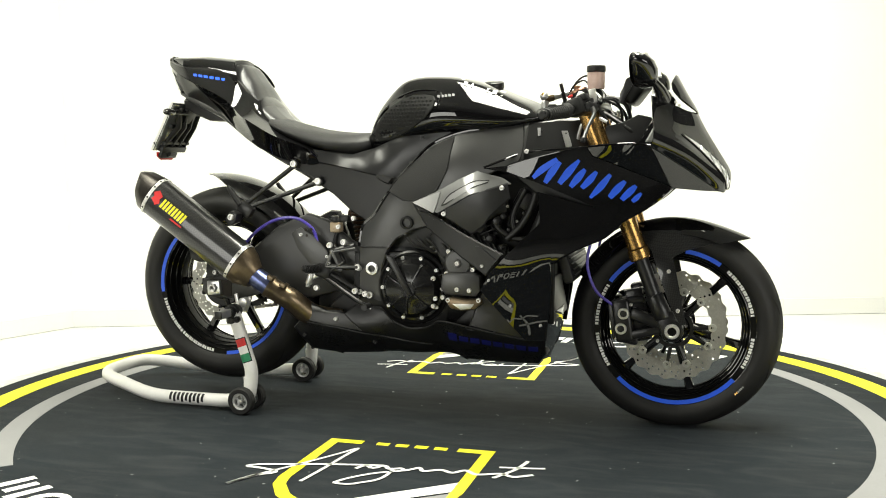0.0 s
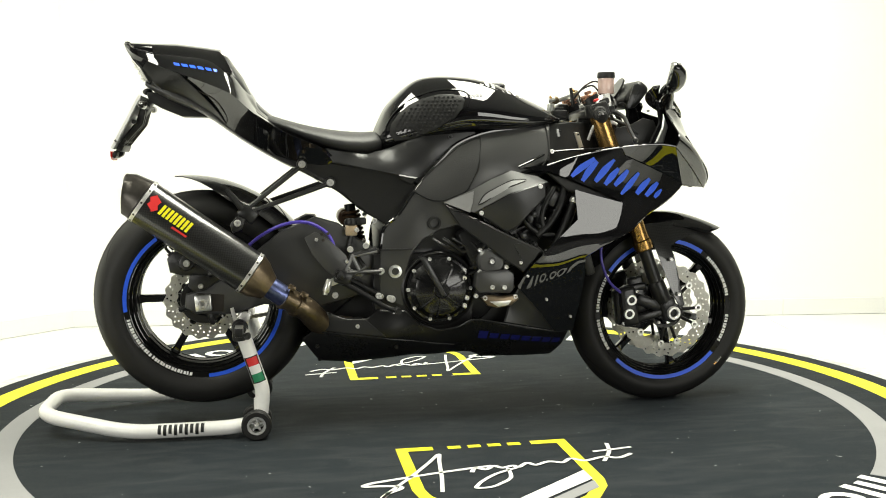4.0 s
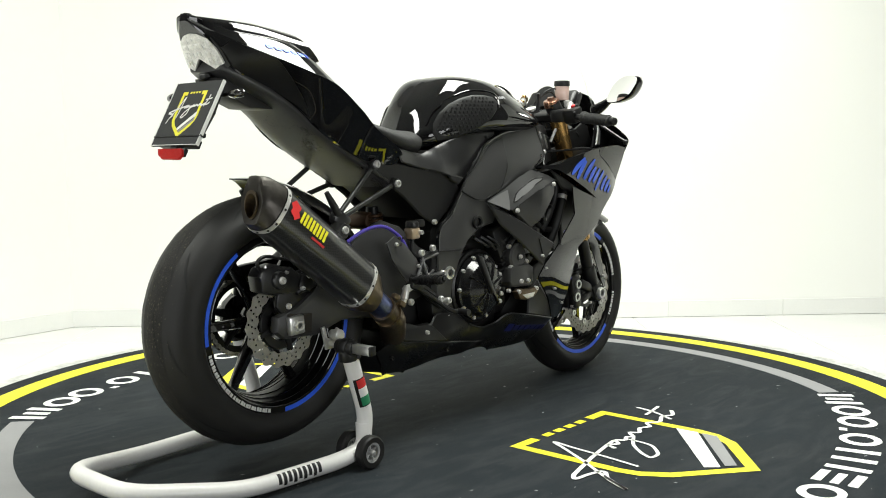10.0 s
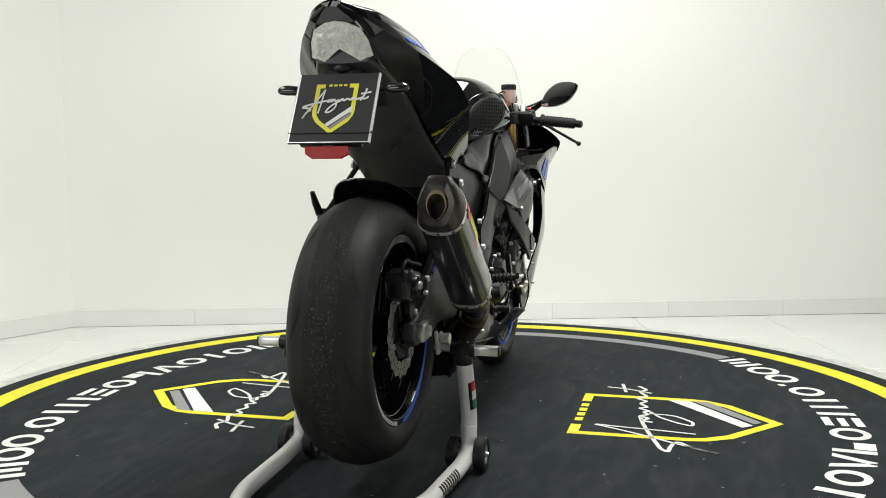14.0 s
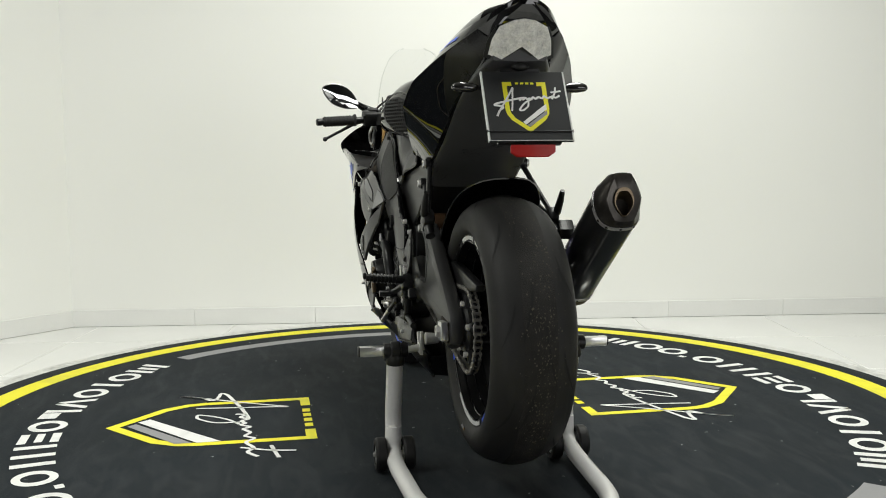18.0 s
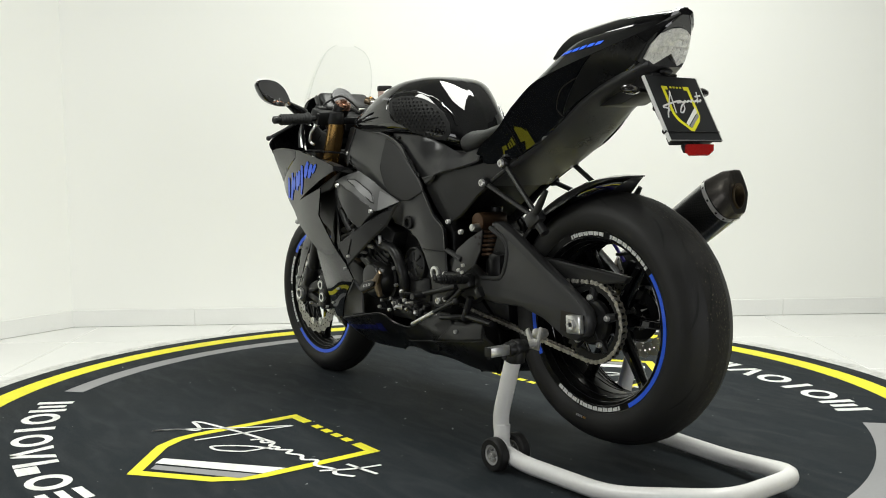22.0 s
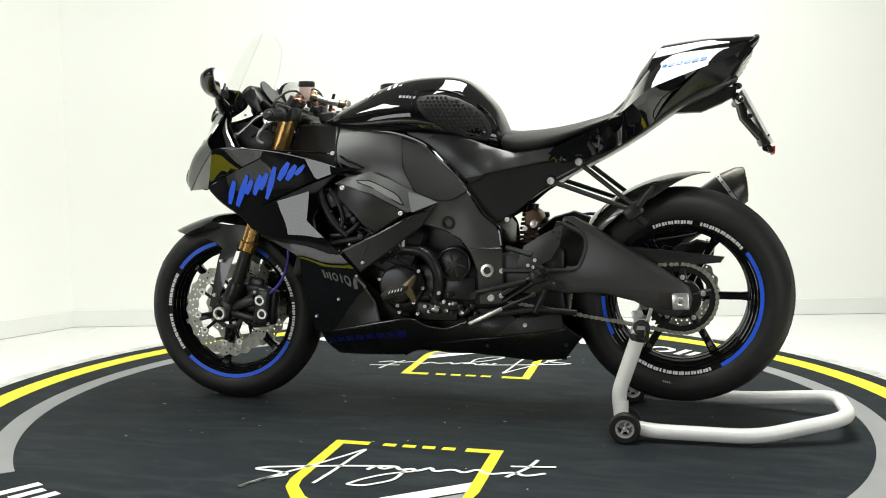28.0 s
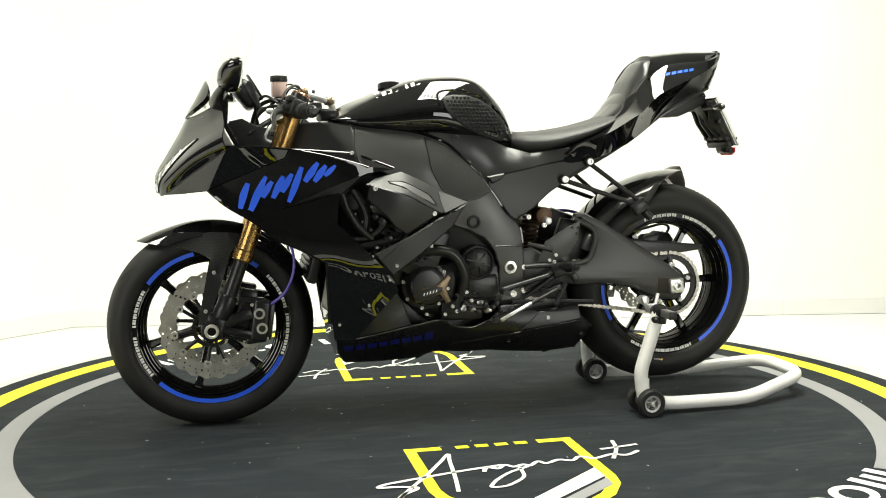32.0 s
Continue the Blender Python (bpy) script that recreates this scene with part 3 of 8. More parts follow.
def rim_marks(w, y, spread, stripes, rows):
    for side in (-1, 1):
        for a0, a1 in stripes[side]:
            rim_mark(w, side, y, 0.2105 + spread, 0.2240 + 0.4 * spread, a0, a1, "blue", "rim_stripe", "blue rim stripe")
        for a0, n, tall in rows[side]:
            k = int(n * 1.35)
            for i in range(k):
                a = a0 + i * 3.0 * n / k
                low = 0.001 if i % 3 else 0.0
                rim_mark(w, side, y, 0.2125 + low, 0.2125 + tall * 1.25, a, a + (1.9 if i % 2 else 1.4), "white", "rim_letter_mark", "small white bar on the rim")


rim_marks(fw, 0.0478, 0.0025, {-1: [(55, 82), (116, 145), (225, 319)], 1: [(37, 78), (108, 128), (206, 314)]},
          {-1: [(10, 13, 0.008), (330, 8, 0.008), (148, 11, 0.008), (187, 9, 0.008)], 1: [(2, 10, 0.008), (322, 11, 0.008), (138, 10, 0.008), (172, 11, 0.008)]})
rim_marks(rw, 0.0808, 0.0045, {-1: [(125, 187), (272, 356)], 1: [(143, 239), (330, 360)]},
          {-1: [(193, 11, 0.008), (227, 11, 0.008)], 1: [(68, 10, 0.008), (103, 12, 0.008), (247, 12, 0.008), (284, 7, 0.008)]})


def brake_disc(w, name, y, r_in, r_out, seg, petals, depth=0.005, label="petal brake disc in drilled steel"):
    bm = bmesh.new()
    rows = 7
    vs = []
    for i in range(seg):
        a = 2 * math.pi * i / seg
        ring = []
        for j in range(rows + 1):
            k = j / rows
            r = r_in + (r_out - r_in) * k
            if j >= rows - 1:
                r += 0.0035 * math.cos(petals * a) * (1 if j == rows else 0.6)
            if j == 0:
                r += 0.002 * math.cos(petals * a)
            ring.append(bm.verts.new((r * math.cos(a), y, r * math.sin(a))))
        vs.append(ring)
    for i in range(seg):
        a, b = vs[i], vs[(i + 1) % seg]
        for j in range(rows):
            hole = (j == 1 and i % 6 == 0) or (j == 3 and i % 6 == 2) or (j == 5 and i % 6 == 4) or (j == 3 and i % 6 == 5)
            c4 = (a[j], a[j + 1], b[j + 1], b[j])
            if not hole:
                bm.faces.new(c4)
                continue
            mid = sum((v.co for v in c4), Vector()) / 4
            ring = []
            for k in range(8):
                p, q = c4[k // 2], c4[(k // 2 + 1) % 4]
                e = p.co if k % 2 == 0 else (p.co + q.co) / 2
                ring.append(bm.verts.new(mid + (e - mid).normalized() * 0.0031))
            for k in range(4):
                bm.faces.new((c4[k], c4[(k + 1) % 4], ring[(2 * k + 2) % 8], ring[2 * k + 1], ring[2 * k]))
    bmesh.ops.solidify(bm, geom=list(bm.faces), thickness=depth)
    return part(name, bm, "disc", w, label)


for side in (-1, 1):
    d = brake_disc(fw, "front_brake_disc", side * 0.068, 0.106, 0.1465, 132, 22)
    bm = bmesh.new()
    lathe(bm, [(0.046, side * 0.060), (0.046, side * 0.069), (0.057, side * 0.069), (0.057, side * 0.060)], seg=40, closed=True)
    part("disc_carrier_ring", bm, "blackmetal", d)
    for i in range(5):
        a = radians(90 + 72 * i + 30 * side)
        e, s = Vector((math.cos(a), 0, math.sin(a))), Vector((-math.sin(a), 0, math.cos(a)))
        for turn in (-1, 1):
            bm = bmesh.new()
            o = Vector((0, side * 0.066, 0))
            rod(bm, o + e * 0.052 + s * turn * 0.012, o + e * 0.103 + s * turn * 0.026, 0.0058, 0.0050, 8)
            part("disc_carrier_arm", bm, "blackmetal", d)
            bm = bmesh.new()
            p = o + e * 0.104 + s * turn * 0.027
            lathe(bm, [(0.004, side * 0.003), (0.005, side * 0.006), (0.011, side * 0.006), (0.012, 0), (0.0005, -0.001)], c=tuple(p), seg=14)
            part("disc_button", bm, "alu", d)
rd = brake_disc(rw, "rear_brake_disc", -0.084, 0.074, 0.110, 108, 18)
bm = bmesh.new()
lathe(bm, [(0.040, -0.076), (0.044, -0.086), (0.064, -0.086), (0.067, -0.080), (0.064, -0.076)], seg=40, closed=True)
part("disc_carrier_ring", bm, "blackmetal", rd)
for i in range(4):
    a = radians(20 + 90 * i)
    bm = bmesh.new()
    rod(bm, (0.03 * math.cos(a), -0.083, 0.03 * math.sin(a)), (0.075 * math.cos(a), -0.083, 0.075 * math.sin(a)), 0.012, 0.008, 8)
    part("disc_carrier_arm", bm, "blackmetal", rd)
    bm = bmesh.new()
    rod(bm, (0.076 * math.cos(a), -0.081, 0.076 * math.sin(a)), (0.076 * math.cos(a), -0.089, 0.076 * math.sin(a)), 0.008, 0.007, 12)
    part("disc_button", bm, "steel", rd)

# tread grooves, curved slashes on the rear tyre, and smaller ones in front
def tread(w, prof, n, length, phase0, band):
    bm = bmesh.new()
    inner = [(r, y) for r, y in prof if abs(y) <= band]
    lathe(bm, [(r + 0.0005, y) for r, y in inner], seg=96)
    part("tread_band", bm, "tread", w, "worn speckled tread band")
    r_of = sorted((abs(y), r) for r, y in prof if r > prof[3][0])
    ys, rs = [q[0] for q in r_of], [q[1] for q in r_of]
    for i in range(n):
        for side in (-1, 1):
            bm = bmesh.new()
            a0 = 360 / n * (i + (0.5 if side > 0 else 0)) + phase0

            def fn(u, v):
                yy = side * v
                r = float(np.interp(abs(v), ys, rs)) + 0.0013
                t = radians(a0 + u)
                return Vector((r * math.cos(t), yy, r * math.sin(t)))
            top, wide = ys[-1], 0.0028
            for u0, v0, u1, v1 in ((0, 0.1 * top, length, 0.42 * top), (length * 0.4, 0.55 * top, length * 1.1, 0.88 * top)):
                q = [(u0 + (u1 - u0) * k / 5, v0 + (v1 - v0) * (k / 5) ** 1.4) for k in range(6)]
                # width in metres across the tread, u is in degrees
                rows = [(bm.verts.new(fn(u, v - wide * math.sin(math.pi * min(1, (k + 0.4) / 5.4)))), bm.verts.new(fn(u, v + wide * math.sin(math.pi * min(1, (k + 0.4) / 5.4))))) for k, (u, v) in enumerate(q)]
                for p0, p1 in zip(rows, rows[1:]):
                    bm.faces.new((p0[0], p0[1], p1[1], p1[0]))
            part("tread_groove", bm, "groove", w)


tread(rw, rear_prof, 9, 26, 10, 0.04)
grit = random.Random(9)
bm = bmesh.new()
for i in range(3000):
    y, t, w = grit.gauss(-0.008, 0.020), grit.random() * 2 * math.pi, 0.0005 + 0.0018 * grit.random() ** 4
    if abs(y) > 0.075:
        continue
    rr = float(np.interp(abs(y), [0, 0.012, 0.036, 0.064, 0.083], [0.316, 0.3155, 0.310, 0.299, 0.285])) + 0.0016
    c, e, f = Vector((rr * math.cos(t), y, rr * math.sin(t))), Vector((-math.sin(t), 0, math.cos(t))) * w * 1.4, Vector((0, 1, 0)) * w
    bm.faces.new([bm.verts.new(c + q) for q in (e, f, -e, -f)])
tagged(part("tread_grit", bm, "grit", rw), kind="stuff")
tread(fw, front_prof, 9, 20, 0, 0.02)

for w, side, y, a0, r in ((rw, 1, 0.0935, 274, 0.2425), (fw, -1, 0.0605, 313, 0.2475)):
    for k in range(6):
        rim_mark(w, side, y, r, r + 0.005, a0 + 1.3 * k, a0 + 1.3 * k + 0.8, "gold" if k < 2 else "grey", "sidewall_mark")
# axles
for side in (-1, 1):
    bm = bmesh.new()
    lathe(bm, [(0.0125, side * 0.120), (0.0125, side * 0.134), (0.0145, side * 0.136), (0.019, side * 0.136), (0.021, side * 0.132), (0.021, side * 0.05)], c=FAX, seg=24)
    axle = part("front_axle", bm, "steel", bike)
    # dark disc stands in for the shade inside the bore
    bm = bmesh.new()
    lathe(bm, [(0.0005, side * 0.122), (0.0125, side * 0.122)], c=FAX, seg=20)
    part("axle_bore", bm, "sootshade", axle)


# -- fork and front brake --
def fork_leg(s):
    y = 0.104 * s
    up = Vector((-0.344, 0, 0.939))
    low = Vector((0.665, y, 0.345))
    leg = part("fork_leg", rod(bmesh.new(), low, low + up * 0.185, 0.0205), "blackmetal", bike, "inverted fork leg with gold upper tube")
    bm = bmesh.new()
    a = low + up * 0.155
    tube(bm, [a + up * k for k in (0, 0.004, 0.03, 0.034, 0.10, 0.13, 0.455)], [0.0265, 0.0295, 0.0295, 0.026, 0.0255, 0.0285, 0.0285], 24)
    part("gold_tube", bm, "gold", leg, "gold anodised upper fork tube")
    bm = bmesh.new()
    rod(bm, low - up * 0.02 + Vector((0.004, 0, 0)), low + up * 0.05, 0.027, 0.025, 20, 0.004)
    box(bm, (0.690, y, 0.305), (0.055, 0.04, 0.075), (0, -18, 0), 0.012)
    rod(bm, (FAX[0], y - 0.02, FAX[2]), (FAX[0], y + 0.02, FAX[2]), 0.031, None, 24, 0.004)
    box(bm, (0.625, y * 1.02, 0.325), (0.085, 0.026, 0.034), (0, 20, 0), 0.008)
    box(bm, (0.630, y * 1.02, 0.285), (0.095, 0.022, 0.026), (0, -14, 0), 0.008)
    part("axle_lug", bm, "blackmetal", leg)
    bm = bmesh.new()
    rod(bm, a + up * 0.455, a + up * 0.467, 0.022, 0.018, 20)
    part("fork_cap", bm, "blackmetal", leg)
    bm = bmesh.new()
    top = Vector((0.434, y * 0.93, 0.955))
    rod(bm, a + up * 0.455, top, 0.027, 0.027, 20)
    part("fork_top", bm, "blackmetal", leg)
    bm = bmesh.new()
    tube(bm, [top - up * 0.012, top - up * 0.010, top + up * 0.008, top + up * 0.011], [0.025, 0.0265, 0.0265, 0.024], 20)
    rod(bm, top + up * 0.011, top + up * 0.020, 0.012, 0.011, 6)
    part("copper_cap", bm, "copper", leg, "copper anodised fork cap")
    cal = part("front_brake_caliper", box(bmesh.new(), (0.563, s * 0.100, 0.315), (0.052, 0.038, 0.125), (0, -8, 0), 0.012, 3), "blackmetal", bike, "black radial brake caliper with bright piston caps")
    bm = bmesh.new()
    box(bm, (0.585, s * 0.088, 0.372), (0.075, 0.03, 0.022), (0, -8, 0), 0.007)
    box(bm, (0.575, s * 0.088, 0.258), (0.06, 0.03, 0.02), (0, 8, 0), 0.007)
    box(bm, (0.605, s * 0.074, 0.33), (0.05, 0.03, 0.15), (0, -12, 0), 0.008)
    box(bm, (0.538, s * 0.078, 0.31), (0.026, 0.04, 0.11), (0, -8, 0), 0.008)
    part("caliper_body", bm, "blackmetal", cal)
    for dx, z in ((0.566, 0.337), (0.559, 0.294)):
        bm = bmesh.new()
        lathe(bm, [(0.010, s * 0.119), (0.010, s * 0.124), (0.0155, s * 0.124), (0.0165, s * 0.120), (0.0165, s * 0.10)], c=(dx, 0, z), seg=24)
        part("piston_cap", bm, "alu", cal)
        bm = bmesh.new()
        lathe(bm, [(0.0005, s * 0.121), (0.010, s * 0.120)], c=(dx, 0, z), seg=16)
        part("piston_centre", bm, "plastic", cal)
    for x, z in ((0.577, 0.298), (0.586, 0.362), (0.545, 0.262), (0.655, 0.315), (0.66, 0.262)):
        bolt((x, s * 0.108, z), 0.006, s, cal)
    return leg


for s in (-1, 1):
    fork_leg(s)


# -- front mudguard --
def guard_fn(c, r, drop, w, fold):
    """A shell round the axle c: u angle in degrees, v from -1 to 1 across."""
    def f(u, v):
        q = v * radians(fold)
        rr = r(u) - drop * (1 - math.cos(q)) / (1 - math.cos(radians(fold)))
        return Vector((c[0] + rr * math.cos(radians(u)), w * math.sin(q) / math.sin(radians(fold)), c[2] + rr * math.sin(radians(u))))
    return f


mud = part("front_mudguard", bmesh.new(), "gloss", bike, "gloss black front mudguard with carbon side fins")
g = guard_fn(FAX, lambda u: 0.312 + 0.016 * max(0, (75 - u) / 25) ** 2, 0.045, 0.071, 80)
bm = bmesh.new()
rows = []
for i in range(25):
    u = 51 + (152 - 51) * i / 24
    wv = 1.0 if 62 < u < 146 else (0.12 + 0.88 * max(0, (u - 51) / 11) ** 0.7 if u <= 62 else 1 - 0.25 * (u - 146) / 6)
    rows.append([g(u, -wv + 2 * wv * k / 12) for k in range(13)])
loft(bm, rows, cap=False, closed=False)
thicken(bm, 0.003, Vector((0, 0, 1)))
part("shell", bm, "gloss", mud)
FIN = [(0.600, 0.565), (0.640, 0.570), (0.700, 0.572), (0.780, 0.555), (0.850, 0.541), (0.790, 0.530), (0.733, 0.515), (0.697, 0.497),
       (0.706, 0.470), (0.722, 0.390), (0.737, 0.315), (0.722, 0.310), (0.690, 0.372), (0.662, 0.45), (0.640, 0.515)]
for s in (-1, 1):
    f = bulge([(0.60, 0.57, 0.074), (0.85, 0.541, 0.050), (0.70, 0.575, 0.07), (0.73, 0.50, 0.085), (0.66, 0.45, 0.112), (0.71, 0.38, 0.122), (0.73, 0.31, 0.126), (0.64, 0.52, 0.098), (0.70, 0.47, 0.115)])
    bm = bmesh.new()
    surf(bm, FIN, lambda u, v: Vector((u, s * f(u, v), v)), 0.025, 0.003)
    part("carbon_fin", bm, "carbon", mud, "woven carbon mudguard fin beside the fork")
    bolt((0.689, s * 0.128, 0.461), 0.007, s, mud)
    bolt((0.715, s * 0.130, 0.352), 0.007, s, mud)

# -- rear mudguard over the tyre --
hug = part("rear_hugger", bmesh.new(), "gloss", bike, "gloss black rear hugger with carbon sides")
g2 = guard_fn(RAX, lambda u: 0.345 + 0.020 * max(0, (u - 60) / 40) ** 1.5, 0.05, 0.112, 78)
for nm, v0, v1, mt in (("crown", -0.55, 0.55, "gloss"), ("carbon_side", -1, -0.55, "carbon"), ("carbon_side", 0.55, 1, "carbon")):
    bm = bmesh.new()
    rows = []
    for i in range(22):
        u = 22 + (102 - 22) * i / 21
        k = 1.0 if u < 74 else 1 - 0.93 * ((u - 74) / 28) ** 1.25
        rows.append([g2(u, k * (v0 + (v1 - v0) * j / 8)) for j in range(9)])
    loft(bm, rows, cap=False, closed=False)
    thicken(bm, 0.003, Vector((0.3, 0, 1)))
    part(nm, bm, mt, hug)


# -- bodywork --
def side_sheet(name, outline, ctrl, material, label="", thick=0.004, step=0.025, smooth=0, sides=(-1, 1), lift=0.0, parent=None, edge=0.004):
    """One sheet on each side: outline in x, z, sideways place by control values."""
    f = bulge(ctrl)
    obs = []
    for s in sides:
        bm = bmesh.new()
        surf(bm, outline, lambda u, v: Vector((u, s * (f(u, v) + lift), v)), step, thick, smooth, Vector((0, s, 0)), edge)
        obs.append(part(name, bm, material, parent or bike, label, 30))
    return f, obs


def section(x, zb, wb, zm, wm, zt, wt, n=5, crown=0.0):
    """A closed ring across the machine: flat bottom, widest at zm, narrower top."""
    half = [(0, zb), (wb, zb + 0.002), (wm, zm), (wt, zt - crown), (0, zt)]
    q = spline(half, n)
    return [Vector((x, p[0], p[1])) for p in q] + [Vector((x, -p[0], p[1])) for p in q[-2:0:-1]]


def body(rows, n=4, sec=5, crown=0.012):
    bm = bmesh.new()
    loft(bm, [section(*r, n=sec, crown=crown) for r in spline(rows, n)])
    return bm


TANK = [(-0.219, 0.810, 0.040, 0.825, 0.048, 0.842, 0.030), (-0.198, 0.805, 0.070, 0.842, 0.088, 0.892, 0.052), (-0.170, 0.810, 0.090, 0.855, 0.110, 0.940, 0.068),
        (-0.105, 0.825, 0.115, 0.880, 0.138, 1.000, 0.092), (-0.050, 0.838, 0.135, 0.900, 0.160, 1.019, 0.106), (0.030, 0.850, 0.150, 0.920, 0.180, 1.021, 0.116),
        (0.100, 0.855, 0.154, 0.922, 0.180, 1.013, 0.116), (0.170, 0.857, 0.150, 0.915, 0.170, 0.992, 0.110), (0.240, 0.862, 0.142, 0.908, 0.154, 0.962, 0.098),
        (0.300, 0.872, 0.125, 0.900, 0.132, 0.938, 0.080), (0.345, 0.885, 0.090, 0.893, 0.095, 0.912, 0.050)]
tank = part("fuel_tank", body(TANK, 5, 7, 0.016), "gloss", bike, "gloss black fuel tank with side pads", 60)
_tank = [section(*r, n=7, crown=0.016) for r in spline(TANK, 5)]


def tank_side(x, z):
    i = min(range(len(_tank)), key=lambda k: abs(_tank[k][0].x - x))
    half = [v for v in _tank[i] if v.y > 0.3 * max(q.y for q in _tank[i]) and v.z > 0.8]
    a = sorted((v.z, v.y) for v in half)
    return float(np.interp(z, [q[0] for q in a], [q[1] for q in a]))


# pads and their studs
PAD = [(-0.176, 0.848), (-0.170, 0.875), (-0.150, 0.905), (-0.120, 0.930), (-0.085, 0.948), (-0.040, 0.960), (0.000, 0.960), (0.028, 0.955), (0.036, 0.942), (0.028, 0.918), (0.005, 0.890), (-0.050, 0.856), (-0.110, 0.832), (-0.160, 0.826)]
for s in (-1, 1):
    ctrl = [(u, v, tank_side(u, v)) for u, v in PAD] + [(-0.07, 0.90, tank_side(-0.07, 0.90)), (-0.02, 0.92, tank_side(-0.02, 0.92)), (-0.11, 0.89, tank_side(-0.11, 0.89))]
    f = bulge(ctrl)
    bm = bmesh.new()
    surf(bm, PAD, lambda u, v: Vector((u, s * (f(u, v) + 0.006), v)), 0.02, 0.009, 0, Vector((0, s, 0)), 0.003)
    pad = part("tank_pad", bm, "pad", tank, "studded black rubber knee pad on the tank")
    bm = bmesh.new()
    poly = [Vector(p) for p in PAD]
    cx, cz = sum(p.x for p in poly) / len(poly), sum(p.y for p in poly) / len(poly)
    for i in range(20):
        for j in range(14):
            u, v = -0.175 + 0.0122 * i + 0.0061 * (j % 2), 0.836 + 0.0105 * j
            # inside the pad, a little in from its edge
            uu, vv = cx + (u - cx) * 1.13, cz + (v - cz) * 1.13
            inside = False
            for a, b in zip(poly, poly[1:] + poly[:1]):
                if (a.y > vv) != (b.y > vv) and uu < (b.x - a.x) * (vv - a.y) / (b.y - a.y) + a.x:
                    inside = not inside
            if inside:
                box(bm, (u, s * (f(u, v) + 0.0068), v), (0.0068, 0.0036, 0.0058), (0, 0, 0), 0.0008, 1)
    tagged(part("pad_studs", bm, "groove", pad), kind="stuff")
    # raised contour round the pad
    bm = bmesh.new()
    ring = spline([(cx + (u - cx) * 1.13, min(cz + (v - cz) * 1.22, 0.975)) for u, v in PAD[1:10]], 3)
    ring = [(p[0], p[1]) for p in ring]
    tube(bm, [(u, s * (tank_side(u, v) - 0.0012), v) for u, v in ring], 0.0036, 8)
    part("tank_contour", bm, "gloss", tank)
    for i in range(5):
        bm = bmesh.new()
        u0, v0 = 0.040 + 0.0105 * i, 0.9500 + 0.0008 * i
        bm.faces.new([bm.verts.new((u, s * (tank_side(u, v) + 0.0012), v)) for u, v in ((u0, v0), (u0 + 0.008, v0 - 0.001), (u0 + 0.0068, v0 + 0.0065), (u0 - 0.0012, v0 + 0.0075))])
        part("model_bar", bm, "grey", tank)
# pale bars on the tank shoulder in place of the maker's name
for s in (-1, 1):
    for i in range(8):
        bm = bmesh.new()
        x0 = 0.096 + i * 0.0165
        z0 = 0.9915 - 0.0052 * i
        h = 0.017 if i in (0, 7) else 0.012
        q = [(x0 - 0.0055, z0), (x0 + 0.0055, z0 - 0.0035), (x0 + 0.0045, z0 + h - 0.0035), (x0 - 0.0065, z0 + h)]
        f = [Vector((u, s * (tank_side(u, v) + 0.0015), v)) for u, v in q]
        bm.faces.new([bm.verts.new(v) for v in f])
        part("name_bar", bm, "white", tank)
bm = bmesh.new()
lathe(bm, [(0.0005, 0.0), (0.03, 0.0), (0.036, -0.004), (0.036, -0.02)], seg=32)
bmesh.ops.rotate(bm, matrix=Matrix.Rotation(radians(-90 + 8), 3, "X") @ Matrix.Rotation(0, 3, "Z"), verts=bm.verts)
bmesh.ops.rotate(bm, matrix=Matrix.Rotation(radians(180), 3, "X"), verts=bm.verts)
bmesh.ops.translate(bm, vec=(0.16, 0, 1.003), verts=bm.verts)
part("filler_cap", bm, "blackmetal", tank)

# seat
SEAT = [(-0.575, 0.905, 0.03, 0.912, 0.05, 0.925, 0.03), (-0.54, 0.885, 0.08, 0.897, 0.105, 0.916, 0.07), (-0.48, 0.853, 0.11, 0.872, 0.14, 0.896, 0.10),
        (-0.40, 0.822, 0.12, 0.845, 0.15, 0.875, 0.11), (-0.32, 0.80, 0.12, 0.828, 0.145, 0.862, 0.10), (-0.25, 0.79, 0.10, 0.822, 0.125, 0.857, 0.085),
        (-0.21, 0.795, 0.08, 0.826, 0.10, 0.858, 0.065), (-0.182, 0.81, 0.05, 0.83, 0.07, 0.845, 0.04)]
part("rider_seat", body(SEAT, 4, 6, 0.008), "seat", bike, "black vinyl rider seat", 60)

# tail: creases with softly rounded sides between them
def bowed(a, b, k, bow):
    """A place between two creases, bowed outwards."""
    d = Vector((b[0] - a[0], b[1] - a[1]))
    n = Vector((d.y, -d.x)).normalized() * bow * 4 * k * (1 - k)
    return a[0] + d.x * k + n.x, a[1] + d.y * k + n.y


def facet_body(rows, n=4, bows=()):
    """Rings from half outlines with one (y, z) for each crease; the creases stay sharp."""
    bm = bmesh.new()
    k = len(rows[0][1])
    flat = spline([(x, *[c for p in half for c in p]) for x, half in rows], n)
    rings = []
    for r in flat:
        half = [(r[1 + 2 * i], r[2 + 2 * i]) for i in range(k)]
        q = []
        for i, (a, b) in enumerate(zip(half, half[1:])):
            q += [bowed(a, b, j / 5, (bows[i] if i < len(bows) else 0.0)) for j in range(5)]
        q.append(half[-1])
        rings.append([Vector((r[0], y, z)) for y, z in q] + [Vector((r[0], -y, z)) for y, z in q[-2:0:-1]])
    return loft(bm, rings)


